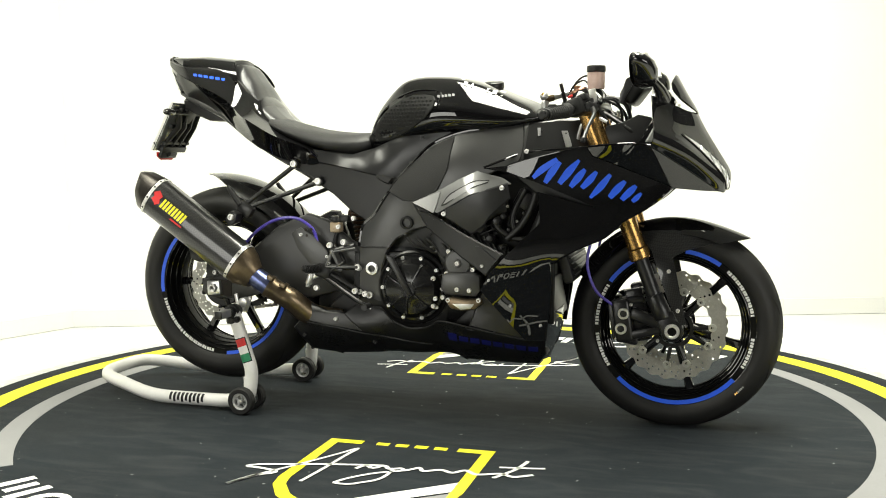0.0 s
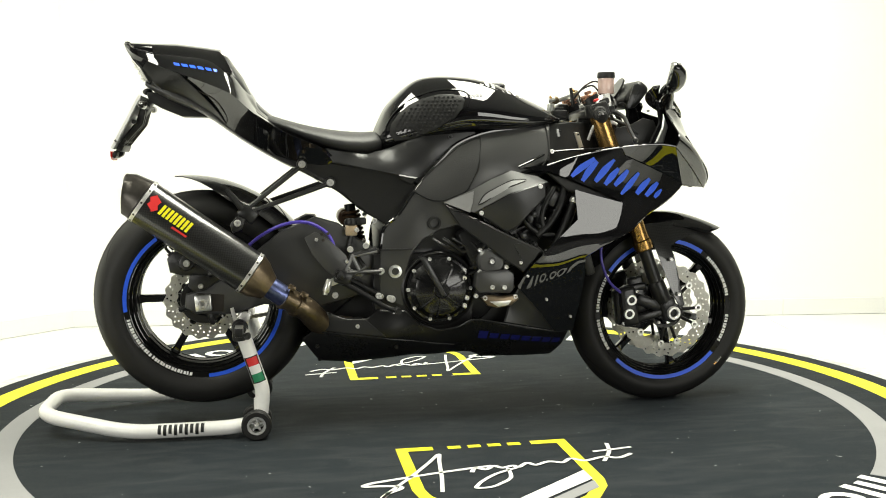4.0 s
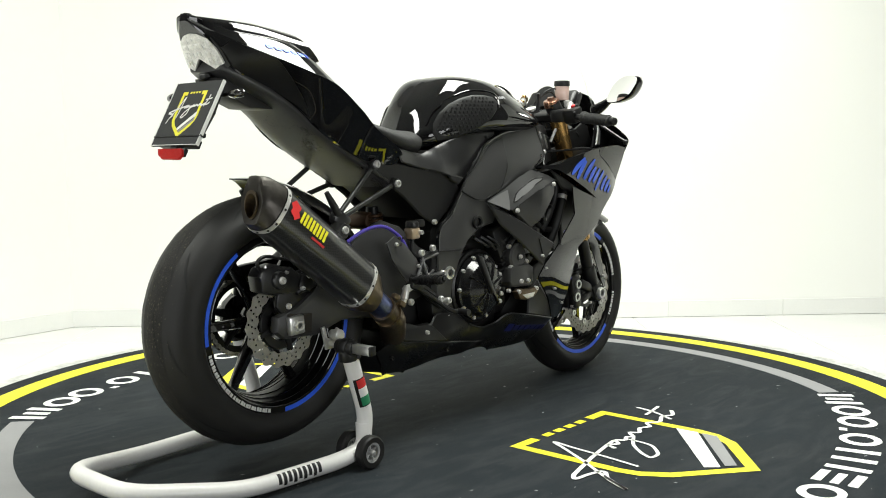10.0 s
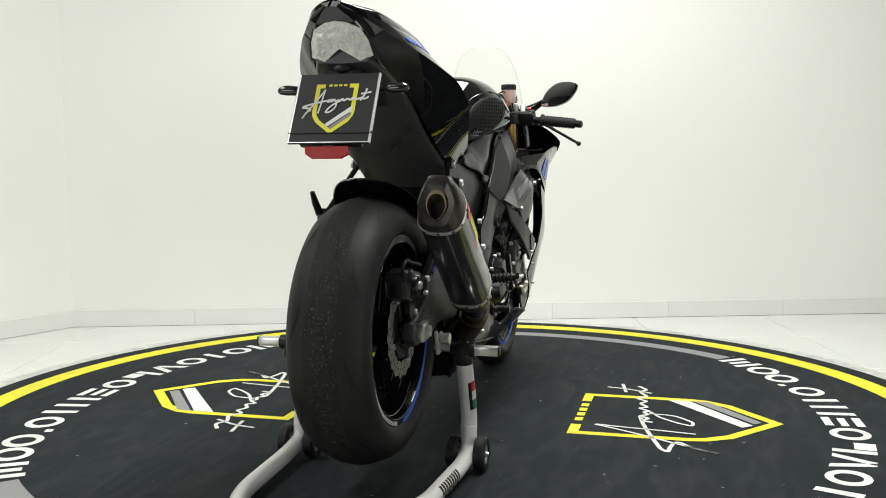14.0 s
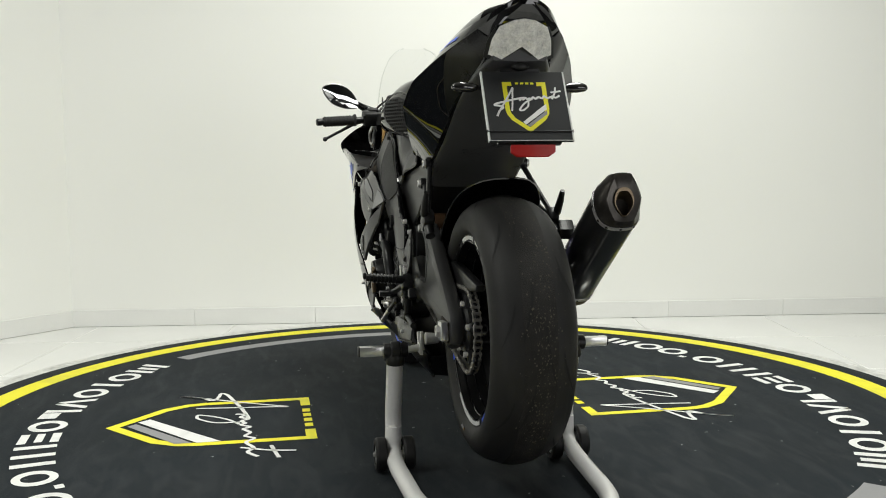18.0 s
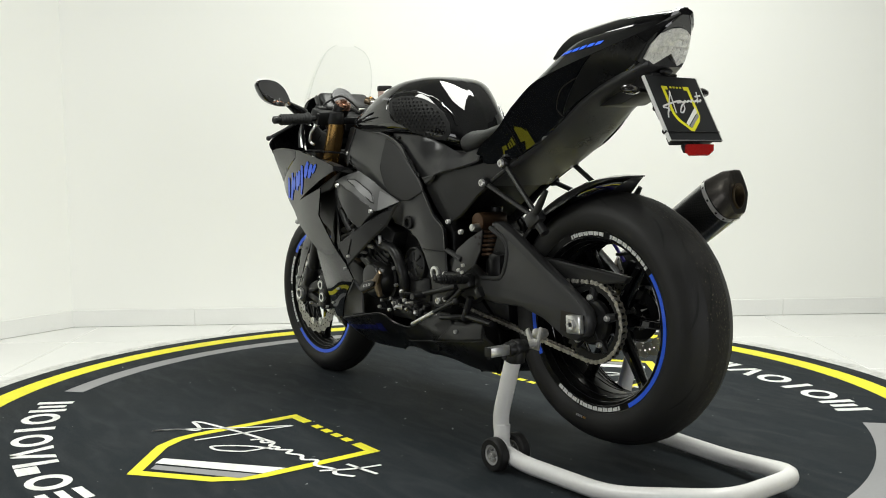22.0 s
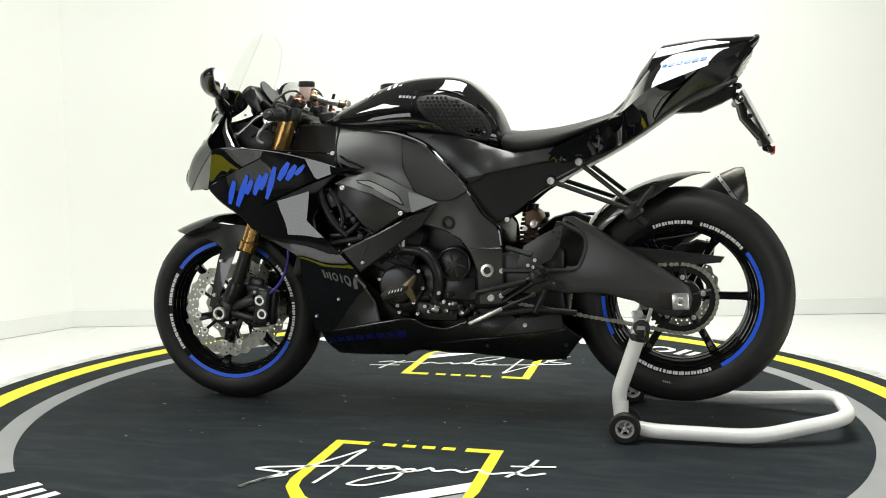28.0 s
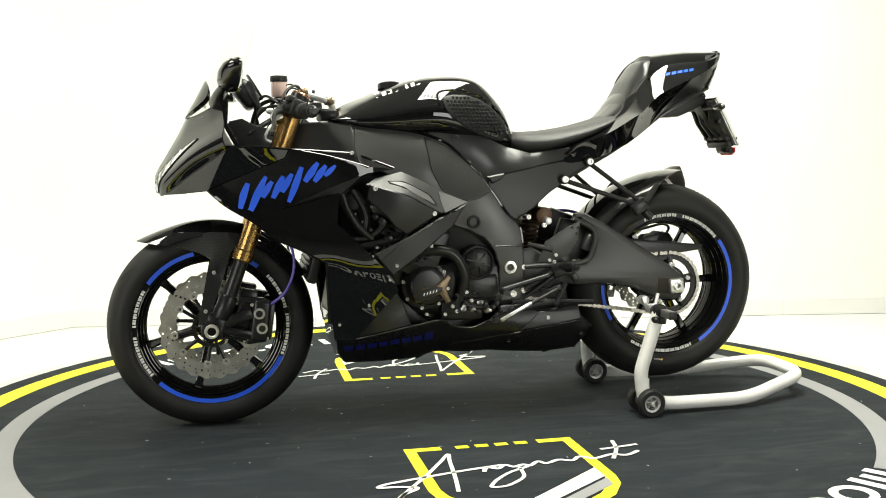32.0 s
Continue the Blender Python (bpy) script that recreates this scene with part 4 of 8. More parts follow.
# each row: bottom middle, bottom edge, widest crease, cover's lower edge, top edge, top middle
TAILROWS = [(-0.918, [(0, 1.098), (0.012, 1.098), (0.022, 1.102), (0.024, 1.106), (0.016, 1.111), (0, 1.112)]),
            (-0.905, [(0, 1.078), (0.034, 1.078), (0.044, 1.090), (0.044, 1.100), (0.036, 1.1095), (0, 1.1115)]),
            (-0.885, [(0, 1.050), (0.055, 1.050), (0.066, 1.074), (0.062, 1.090), (0.054, 1.106), (0, 1.109)]),
            (-0.83, [(0, 0.985), (0.076, 0.985), (0.105, 1.045), (0.092, 1.071), (0.080, 1.101), (0, 1.107)]),
            (-0.74, [(0, 0.947), (0.088, 0.947), (0.152, 1.008), (0.112, 1.058), (0.100, 1.096), (0, 1.105)]),
            (-0.67, [(0, 0.905), (0.105, 0.905), (0.180, 0.980), (0.122, 1.041), (0.108, 1.087), (0, 1.095)]),
            (-0.617, [(0, 0.858), (0.118, 0.858), (0.200, 0.954), (0.120, 1.012), (0.090, 1.016), (0, 1.020)]),
            (-0.565, [(0, 0.822), (0.124, 0.822), (0.212, 0.908), (0.116, 0.935), (0.084, 0.955), (0, 0.968)]),
            (-0.54, [(0, 0.808), (0.125, 0.808), (0.208, 0.892), (0.118, 0.905), (0.084, 0.915), (0, 0.922)]),
            (-0.47, [(0, 0.775), (0.125, 0.778), (0.188, 0.848), (0.120, 0.858), (0.08, 0.862), (0, 0.866)]),
            (-0.38, [(0, 0.755), (0.128, 0.760), (0.164, 0.812), (0.118, 0.818), (0.08, 0.822), (0, 0.826)]),
            (-0.345, [(0, 0.765), (0.130, 0.766), (0.152, 0.788), (0.115, 0.795), (0.08, 0.80), (0, 0.803)])]
TAILROWS = [(x, half[:4] + [(half[4][0] * (0.62 if x < -0.6 else 1.0), half[4][1] - (0.014 if -0.9 < x < -0.63 else 0))] + [(0, half[5][1] - (0.014 if -0.9 < x < -0.63 else 0))]) for x, half in TAILROWS]
TAILBOW = (0.0, -0.002, 0.0, 0.002, 0.004)
tail = part("tail_fairing", facet_body(TAILROWS, 4, TAILBOW), "gloss", bike, "gloss black tail fairing with blue marks", 32)
for s in (-1, 1):
    def tail_side(u, v, s=s):
        xs = [r[0] for r in TAILROWS]
        q = [[float(np.interp(u, xs, [r[1][k][c] for r in TAILROWS])) for c in (0, 1)] for k in (1, 2)]
        w = (v - q[0][1]) / (q[1][1] - q[0][1])
        y, z = bowed(q[0], q[1], min(max(w, 0), 1), -0.002)
        return Vector((u, s * (y + 0.0005), z))
    # seam drawn as a dark line
    bm = bmesh.new()
    tube(bm, [tail_side(*p) for p in spline([(-0.835, 1.030), (-0.755, 0.988), (-0.700, 0.962), (-0.668, 0.944), (-0.648, 0.920), (-0.634, 0.893), (-0.640, 0.872)], 4)], 0.0015, 6)
    part("end_piece_seam", bm, "sootshade", tail)
    bm = bmesh.new()
    rows = []
    for i in range(10):
        w = 0.02 + 0.95 * i / 9
        row = []
        for j in range(14):
            u = -0.872 + 0.022 * w + (0.872 - 0.636 - 0.150 * w) * j / 13
            q = [[float(np.interp(u, [r[0] for r in TAILROWS], [r[1][k][c] for r in TAILROWS])) for c in (0, 1)] for k in (1, 2)]
            y, z = bowed(q[0], q[1], w, 0.004)
            row.append(Vector((u, s * (y + 0.0022), z)))
        rows.append(row)
    loft(bm, rows, cap=False, closed=False)
    thicken(bm, 0.003, Vector((0, s, -0.5)))
    part("tail_end_cover", bm, "bellyblack", tail, "satin black end piece of the tail", 50)
# solo cowl over the rear seat, its lower edge standing proud
COWL = [((-0.900, 0.030, 1.094), (-0.900, 0.026, 1.108), (-0.900, 1.1125)), ((-0.832, 0.085, 1.064), (-0.840, 0.054, 1.103), (-0.840, 1.110)), ((-0.755, 0.102, 1.049), (-0.770, 0.061, 1.101), (-0.770, 1.109)),
        ((-0.690, 0.115, 1.036), (-0.710, 0.064, 1.094), (-0.710, 1.102)), ((-0.617, 0.128, 1.020), (-0.658, 0.064, 1.087), (-0.652, 1.094)), ((-0.624, 0.114, 1.012), (-0.656, 0.058, 1.072), (-0.650, 1.078))]
bm = bmesh.new()
rows = []
for i, (low, top, (mx, mz)) in enumerate(COWL):
    bow = 0.002 if i == 0 else 0.011
    half = [Vector(low).lerp(Vector(top), k / 5) + Vector((0, 0.55, 0.83)) * bow * 4 * (k / 5) * (1 - k / 5) for k in range(6)] + [Vector((top[0] + (mx - top[0]) * k, top[1] * (1 - k), top[2] + (mz - top[2]) * (1 - (1 - k) ** 2))) for k in (0.33, 0.67)]
    rows.append(half + [Vector((mx, 0, mz))] + [Vector((p.x, -p.y, p.z)) for p in half[::-1]])
loft(bm, rows, cap=False, closed=False)
thicken(bm, 0.004, Vector((0, 0, 1)))
part("seat_cowl", bm, "gloss", tail, "gloss black solo seat cowl with a sharp rim", 24)
# dark strip for the shade under the cowl's rim
bm = bmesh.new()
for s in (-1, 1):
    tube(bm, [(low[0], s * (low[1] - 0.002), low[2] - 0.003) for low, top, mid in COWL[:5]], 0.0026, 6)
part("cowl_gap", bm, "sootshade", tail)
HUMP = [(-0.660, 1.000, 0.070, 1.035, 0.082, 1.082, 0.056), (-0.634, 0.985, 0.080, 1.030, 0.098, 1.074, 0.058), (-0.612, 0.970, 0.084, 1.008, 0.102, 1.044, 0.060), (-0.592, 0.950, 0.084, 0.985, 0.096, 1.016, 0.062),
        (-0.575, 0.920, 0.084, 0.955, 0.096, 0.982, 0.066), (-0.555, 0.895, 0.084, 0.925, 0.095, 0.948, 0.070), (-0.530, 0.870, 0.082, 0.900, 0.092, 0.922, 0.070), (-0.500, 0.850, 0.070, 0.876, 0.080, 0.898, 0.060)]
part("seat_hump", body(HUMP, 3, 6, 0.006), "satin2", tail, "satin black bump stop behind the seat", 60)
TAIL = [(x, 0, 0, half[2][1], half[2][0], half[3][1], half[3][0]) for x, half in TAILROWS]
# underside tray and rear closing
UNDER = [(-0.86, 0.985, 0.04, 0.99, 0.06, 1.02, 0.05), (-0.80, 0.95, 0.06, 0.965, 0.085, 1.0, 0.06), (-0.70, 0.905, 0.075, 0.92, 0.098, 0.96, 0.06),
         (-0.60, 0.835, 0.085, 0.85, 0.108, 0.90, 0.06), (-0.50, 0.775, 0.095, 0.79, 0.115, 0.84, 0.06), (-0.42, 0.735, 0.10, 0.75, 0.118, 0.80, 0.06), (-0.36, 0.70, 0.10, 0.72, 0.118, 0.77, 0.06)]
part("undertray", body(UNDER, 3, 4, 0.004), "traygrey", bike, "dark grey plastic undertray below the tail", 40)
# tail lamp set into the sloping rear face
LAMP = [(-0.071, 1.000), (-0.066, 1.030), (-0.053, 1.055), (-0.024, 1.067), (0, 1.070), (0.024, 1.067), (0.053, 1.055), (0.066, 1.030), (0.071, 1.000), (0.042, 0.989), (0, 1.015), (-0.042, 0.989)]


def rear_face(u, v):
    return Vector((-0.914 + (1.09 - v) * 0.50 + 2.2 * u * u, u, v))


bm = bmesh.new()
surf(bm, LAMP, rear_face, 0.012, 0.012, 0, Vector((-1, 0, 0)))
lamp = part("tail_lamp", bm, "lens", bike, "clear-lensed faceted tail lamp")
cells = random.Random(3)
for low, high, half, count in ((0.999, 1.014, 0.064, 8), (1.016, 1.030, 0.060, 8), (1.032, 1.047, 0.056, 4), (1.049, 1.060, 0.042, 4)):
    for col in range(count):
        w = half / count
        u, v = half * (2 * col + 1) / count - half, (low + high) / 2
        if low < 1.016 - 0.62 * (abs(u) - w):
            continue
        t = [(u + du * w * 0.94, v + dv * (high - low) / 2) for du, dv in ((-1, -1), (1, -1), (1, 1), (-1, 1))]
        bm = bmesh.new()
        tip = rear_face(u + cells.uniform(-0.004, 0.004), v + cells.uniform(-0.003, 0.003)) + Vector((cells.uniform(-0.006, -0.003), 0, 0))
        q = [bm.verts.new(rear_face(*p) + Vector((-0.0006, 0, 0))) for p in t]
        top = bm.verts.new(tip)
        for m in range(4):
            bm.faces.new((q[m], q[(m + 1) % 4], top))
        part("lamp_cell", bm, "lens", lamp, "", 10)
bm = bmesh.new()
surf(bm, [(u * 1.12, 1.033 + (v - 1.033) * 1.14) for u, v in LAMP], lambda u, v: rear_face(u, v) + Vector((0.006, 0, 0)), 0.02, 0.008, 0, Vector((-1, 0, 0)))
part("lamp_surround", bm, "plastic", lamp)
# blue slashes on the tail
for s in (-1, 1):
    for i in range(6):
        bm = bmesh.new()
        x0, z0 = -0.772 + i * 0.0215, 1.043 - 0.0036 * i
        pts = [(x0, z0 - 0.005), (x0 + 0.016, z0 - 0.0075), (x0 + 0.011, z0 + 0.0015), (x0 - 0.005, z0 + 0.004)]
        face = []
        for u, v in pts:
            k = np.interp(u, [r[0] for r in TAIL], [r[4] for r in TAIL])
            zm = np.interp(u, [r[0] for r in TAIL], [r[3] for r in TAIL])
            zt = np.interp(u, [r[0] for r in TAIL], [r[5] for r in TAIL])
            wt = np.interp(u, [r[0] for r in TAIL], [r[6] for r in TAIL])
            w = k + (wt - k) * (v - zm) / (zt - zm)
            face.append(bm.verts.new((u, s * (w + 0.002), v + 0.001)))
        bm.faces.new(face)
        part("tail_mark", bm, "blue", tail)

# number plate holder, plate, lamps
arm = part("plate_bracket", bmesh.new(), "plastic", bike, "black tail tidy bracket with plate and lamps")
bm = bmesh.new()
slab(bm, [(-0.86, 0.970), (-0.80, 0.972), (-0.745, 0.945), (-0.675, 0.900), (-0.765, 0.902), (-0.82, 0.925), (-0.855, 0.945)], -0.045, 0.045, 0.004)
rod(bm, (-0.862, -0.11, 0.928), (-0.862, 0.11, 0.928), 0.006, None, 10)
box(bm, (-0.868, 0, 0.925), (0.02, 0.06, 0.06), (0, 28, 0), 0.004)
part("arm", bm, "plastic", arm)
bm = ball(bmesh.new(), (-0.862, 0, 0.974), (0.014, 0.020, 0.010), seg=14)
part("plate_lamp", bm, "plastic", arm)
PT, PB = Vector((-0.872, 0, 0.960)), Vector((-0.953, 0, 0.811))
pd = (PT - PB).normalized()
pn = Vector((-pd.z, 0, pd.x))


def plate_fn(u, v):
    return PT + Vector((0, -u, 0)) + pd * v + pn * 0.0036


bm = bmesh.new()
q = bmesh.new()
bmesh.ops.create_cube(q, size=1, matrix=Matrix.Diagonal((0.006, 0.182, (PT - PB).length, 1)))
merge(bm, q, Matrix.Translation((PT + PB) / 2) @ Matrix.Rotation(math.atan2(pd.x, pd.z), 4, "Y"))
plate = part("show_plate", bm, "plateblack", bike, "black show plate with yellow shield emblem")
bm = bmesh.new()
L = (PT - PB).length
for u0, v0, u1, v1 in ((-0.091, -L, -0.089, 0), (0.089, -L, 0.091, 0), (-0.091, -L, 0.091, -L + 0.002), (-0.091, -L + 0.022, 0.091, -L + 0.0235)):
    bm.faces.new([bm.verts.new(plate_fn(u, v)) for u, v in ((u0, v0), (u1, v0), (u1, v1), (u0, v1))])
part("plate_edge", bm, "alu", plate)
for y in (-1, 1):
    bm = bmesh.new()
    c = (PT + PB) / 2 + Vector((0, y * 0.0918, 0))
    q = bmesh.new()
    bmesh.ops.create_cube(q, size=1, matrix=Matrix.Diagonal((0.008, 0.0016, (PT - PB).length, 1)))
    merge(bm, q, Matrix.Translation(c) @ Matrix.Rotation(math.atan2(pd.x, pd.z), 4, "Y"))
    part("plate_side", bm, "white", plate, "pale acrylic plate edge")
bm = bmesh.new()
for y in (-1, 1):
    tube(bm, [plate_fn(y * 0.092, -L + 0.026), plate_fn(y * 0.094, -L + 0.0225) - pn * 0.006], 0.0022, 6)
tube(bm, [plate_fn(-0.092 + 0.0184 * k, -L + 0.0225 + 0.0006 * (k % 2)) for k in range(11)], 0.0013, 6)
part("plate_band", bm, "plastic", plate)
emblem(lambda u, v: plate_fn(u, v - 0.026), 0.205, plate, pn * 0.0004, "")
bm = bmesh.new()
rings = [[Vector((-0.962, y, z)) - pn * d for y, z in ((-0.048, 0.803), (0.048, 0.803), (0.048, 0.789), (0.034, 0.780), (-0.034, 0.780), (-0.048, 0.789))] for d in (-0.003, 0.003)]
loft(bm, rings)
part("red_reflector", bm, "redlens", arm, "red rear reflector")
bm = bmesh.new()
rod(bm, (-0.945, -0.012, 0.80), (-0.945, 0.012, 0.80), 0.012, None, 10)
box(bm, (-0.953, 0, 0.795), (0.012, 0.092, 0.020), (0, 28, 0), 0.003)
box(bm, (-0.935, 0, 0.815), (0.02, 0.14, 0.02), (0, 28, 0), 0.003)
part("reflector_bracket", bm, "plastic", arm)
bm = bmesh.new()
q = bmesh.new()
bmesh.ops.create_cube(q, size=1, matrix=Matrix.Diagonal((0.003, 0.176, (PT - PB).length * 0.96, 1)))
merge(bm, q, Matrix.Translation((PT + PB) / 2 - pn * 0.0055) @ Matrix.Rotation(math.atan2(pd.x, pd.z), 4, "Y"))
part("plate_back", bm, "alu", arm, "pale back of the plate")
for y in (-0.062, -0.02, 0.02, 0.062):
    bm = bmesh.new()
    tube(bm, [PT - pn * 0.016 - pd * 0.010 + Vector((0, y, 0)), PT - pn * 0.028 - pd * 0.07 + Vector((0, y * 0.7, 0)), PB - pn * 0.014 + pd * 0.02 + Vector((0, y, 0))], [0.008, 0.011, 0.007], 8)
    part("plate_strut", bm, "plastic", arm)
bm = bmesh.new()
for k in (0.02, 0.075, 0.135):
    c = PT - pd * k - pn * 0.016
    rod(bm, c + Vector((0, -0.075, 0)), c + Vector((0, 0.075, 0)), 0.0065, None, 10)
part("strut_bars", bm, "plastic", arm)
for s in (-1, 1):
    bm = bmesh.new()
    tube(bm, spline([(-0.862, s * 0.095, 0.928), (-0.862, s * 0.115, 0.929), (-0.863, s * 0.135, 0.930), (-0.864, s * 0.152, 0.928)], 4), [0.006, 0.008, 0.009, 0.0105, 0.011, 0.011, 0.0115, 0.0115, 0.011, 0.010, 0.009, 0.007, 0.003], 12)
    part("indicator", bm, "smoke", arm, "small smoked rear indicator")

# subframe, side covers
side_sheet("subframe_plate", [(-0.49, 0.79), (-0.346, 0.767), (-0.26, 0.752), (-0.13, 0.735), (-0.10, 0.69), (-0.14, 0.63), (-0.190, 0.585), (-0.245, 0.617), (-0.31, 0.672), (-0.375, 0.712), (-0.44, 0.748)],
           [(-0.49, 0.79, 0.116), (-0.346, 0.767, 0.128), (-0.16, 0.729, 0.140), (-0.212, 0.597, 0.13), (-0.375, 0.712, 0.118), (-0.27, 0.69, 0.126)], "satin", "satin black subframe side plate", 0.006)
side_sheet("seat_side_cover", [(-0.363, 0.808), (-0.242, 0.790), (-0.176, 0.808), (-0.077, 0.848), (0.021, 0.872), (0.090, 0.866), (0.030, 0.810), (-0.020, 0.755), (-0.09, 0.700), (-0.161, 0.728), (-0.242, 0.745), (-0.342, 0.766)],
           [(-0.363, 0.808, 0.148), (-0.242, 0.790, 0.128), (-0.176, 0.806, 0.118), (-0.077, 0.845, 0.138), (0.021, 0.868, 0.140), (0.09, 0.866, 0.138), (-0.02, 0.755, 0.142), (-0.09, 0.700, 0.140), (-0.161, 0.728, 0.156), (-0.242, 0.745, 0.152), (-0.342, 0.766, 0.148), (-0.2, 0.77, 0.152), (-0.08, 0.80, 0.150)],
           "satin2", "satin dark grey side cover below the seat")
side_sheet("cover_fin", [(-0.161, 0.733), (-0.10, 0.722), (-0.118, 0.700), (-0.150, 0.715)], [(-0.161, 0.733, 0.156), (-0.10, 0.722, 0.162), (-0.118, 0.70, 0.158), (-0.15, 0.715, 0.155)], "satin", "", 0.004)

# main frame spars
SPAR = [(0.300, 0.876), (0.20, 0.866), (0.101, 0.852), (0.019, 0.822), (-0.030, 0.778), (-0.079, 0.728), (-0.126, 0.668), (-0.162, 0.616), (-0.202, 0.580), (-0.213, 0.518), (-0.218, 0.352),
        (-0.143, 0.348), (-0.138, 0.451), (-0.121, 0.500), (-0.090, 0.541), (-0.040, 0.568), (0.026, 0.584), (0.06, 0.64), (0.134, 0.70), (0.216, 0.740), (0.290, 0.770), (0.296, 0.832)]
SPARY = [(0.30, 0.876, 0.132), (0.10, 0.852, 0.148), (0.019, 0.822, 0.150), (-0.079, 0.728, 0.160), (-0.162, 0.616, 0.160), (-0.213, 0.518, 0.158), (-0.218, 0.352, 0.15), (-0.143, 0.348, 0.152),
         (-0.138, 0.451, 0.162), (-0.06, 0.60, 0.170), (0.026, 0.584, 0.170), (0.134, 0.72, 0.184), (0.29, 0.78, 0.172), (0.08, 0.77, 0.182), (-0.04, 0.67, 0.182), (0.19, 0.82, 0.164), (-0.13, 0.60, 0.172), (-0.172, 0.50, 0.168)]
spar_f, spars = side_sheet("frame_spar", SPAR, SPARY, "frame", "broad graphite aluminium frame spar", 0.012, 0.03)
for s, sp in zip((-1, 1), spars):
    bm = bmesh.new()
    surf(bm, [(0.084, 0.836), (0.022, 0.812), (-0.043, 0.757), (-0.093, 0.712), (-0.116, 0.684), (-0.067, 0.657), (-0.031, 0.655), (0.038, 0.682), (0.071, 0.744)],
         lambda u, v: Vector((u, s * (spar_f(u, v) + 0.003), v)), 0.025, 0.003)
    part("spar_grip_patch", bm, "textile", sp, "textured black grip patch")
    bm = bmesh.new()
    loop = [(0.084, 0.836), (0.022, 0.812), (-0.043, 0.757), (-0.093, 0.712), (-0.116, 0.684), (-0.067, 0.657), (-0.031, 0.655), (0.038, 0.682), (0.071, 0.744), (0.084, 0.836)]
    tube(bm, [(p.x, s * (spar_f(p.x, p.y) + 0.0018), p.y) for p in rounded([(*q, 0) for q in loop], 0.012, 3)], 0.0024, 6)
    part("patch_border", bm, "plastic", sp)
    bm = bmesh.new()
    tube(bm, [(u, s * (spar_f(u, v) - 0.003), v) for u, v in spline([(0.20, 0.864), (0.101, 0.850), (0.020, 0.819), (-0.029, 0.775), (-0.077, 0.725), (-0.124, 0.665), (-0.160, 0.613), (-0.200, 0.577), (-0.211, 0.516)], 4)], 0.006, 8)
    part("spar_rim", bm, "gloss", sp)
    bm = bmesh.new()
    lathe(bm, [(0.0005, s * 0.150), (0.013, s * 0.150), (0.013, s * 0.176), (0.019, s * 0.1755), (0.0195, s * 0.168)], c=(-0.056, 0.004 * s, 0.590), seg=24)
    part("spar_plug", bm, "groove", sp)
    bm = bmesh.new()
    lathe(bm, [(0.0005, s * 0.15), (0.0095, s * 0.15), (0.011, s * 0.169), (0.0185, s * 0.168), (0.020, s * 0.160), (0.020, s * 0.13)], c=(-0.170, 0, 0.452), seg=24)
    part("pivot_ring", bm, "alu", sp, "bright swingarm pivot ring")
    bm = bmesh.new()
    q = [(u, 0.516 - (u + 0.213) * 0.0) for u in (-0.2125, -0.19, -0.165, -0.14, -0.122)]
    tube(bm, [(u, s * (spar_f(u, v) + 0.001), v) for u, v in q], 0.0025, 6)
    part("weld_seam", bm, "satin2", sp)
    for p, r in (((-0.180, 0.371), 0.013), ((-0.213, 0.451), 0.010), ((-0.212, 0.380), 0.010), ((-0.176, 0.326), 0.008), ((-0.228, 0.600), 0.009)):
        bolt((p[0], s * 0.160, p[1]), r, s, sp)
    bolt((-0.007, s * 0.172, 0.838), 0.007, s, sp, "blackmetal")
    for x, z in ((-0.430, 0.763), (-0.351, 0.710)):
        bm = bmesh.new()
        rod(bm, (x, s * 0.120, z), (x, s * 0.136, z), 0.0155, 0.0145, 20, 0.002)
        part("bracket_boss", bm, "blackmetal", sp)
        bolt((x, s * 0.137, z), 0.0135, s, sp)

# covers before the tank, beside the steering head
side_sheet("airbox_side_cover", [(0.30, 0.876), (0.38, 0.884), (0.445, 0.882), (0.475, 0.79), (0.45, 0.765), (0.285, 0.750), (0.28, 0.832)],
           [(0.30, 0.876, 0.130), (0.445, 0.882, 0.062), (0.475, 0.80, 0.072), (0.295, 0.79, 0.160), (0.38, 0.83, 0.105), (0.45, 0.765, 0.085)], "satin", "satin black cover beside the steering head")
cover_f = bulge([(0.30, 0.876, 0.130), (0.445, 0.882, 0.062), (0.475, 0.80, 0.072), (0.295, 0.79, 0.160), (0.38, 0.83, 0.105), (0.45, 0.765, 0.085)])
for nm, q, mt, sides in (("cover_plate", [(0.386, 0.852), (0.402, 0.852), (0.416, 0.808), (0.400, 0.804)], "alu", (-1,)), ("cover_sticker", [(0.322, 0.861), (0.330, 0.860), (0.333, 0.839), (0.325, 0.838)], "grey", (-1,))):
    for s in sides:
        bm = bmesh.new()
        surf(bm, q, lambda u, v: Vector((u, s * (cover_f(u, v) + 0.004), v)), 0.02, 0.003, 0, Vector((0, s, 0)))
        part(nm, bm, mt, bike)
        bolt((q[0][0] + 0.012, s * (cover_f(*q[0]) + 0.003), q[0][1] - 0.008), 0.003, s, None, "plastic")
for s in (-1, 1):
    bm = bmesh.new()
    tube(bm, [(u, s * (max(spar_f(u, v), cover_f(u, v)) + 0.001), v) for u, v in spline([(0.285, 0.872), (0.288, 0.816), (0.282, 0.776), (0.262, 0.752)], 4)], 0.0022, 6)
    part("spar_seam", bm, "plastic", bike)
bm = bmesh.new()
box(bm, (0.34, 0, 0.84), (0.16, 0.12, 0.09), bev=0.02)
part("airbox", bm, "plastic", bike)

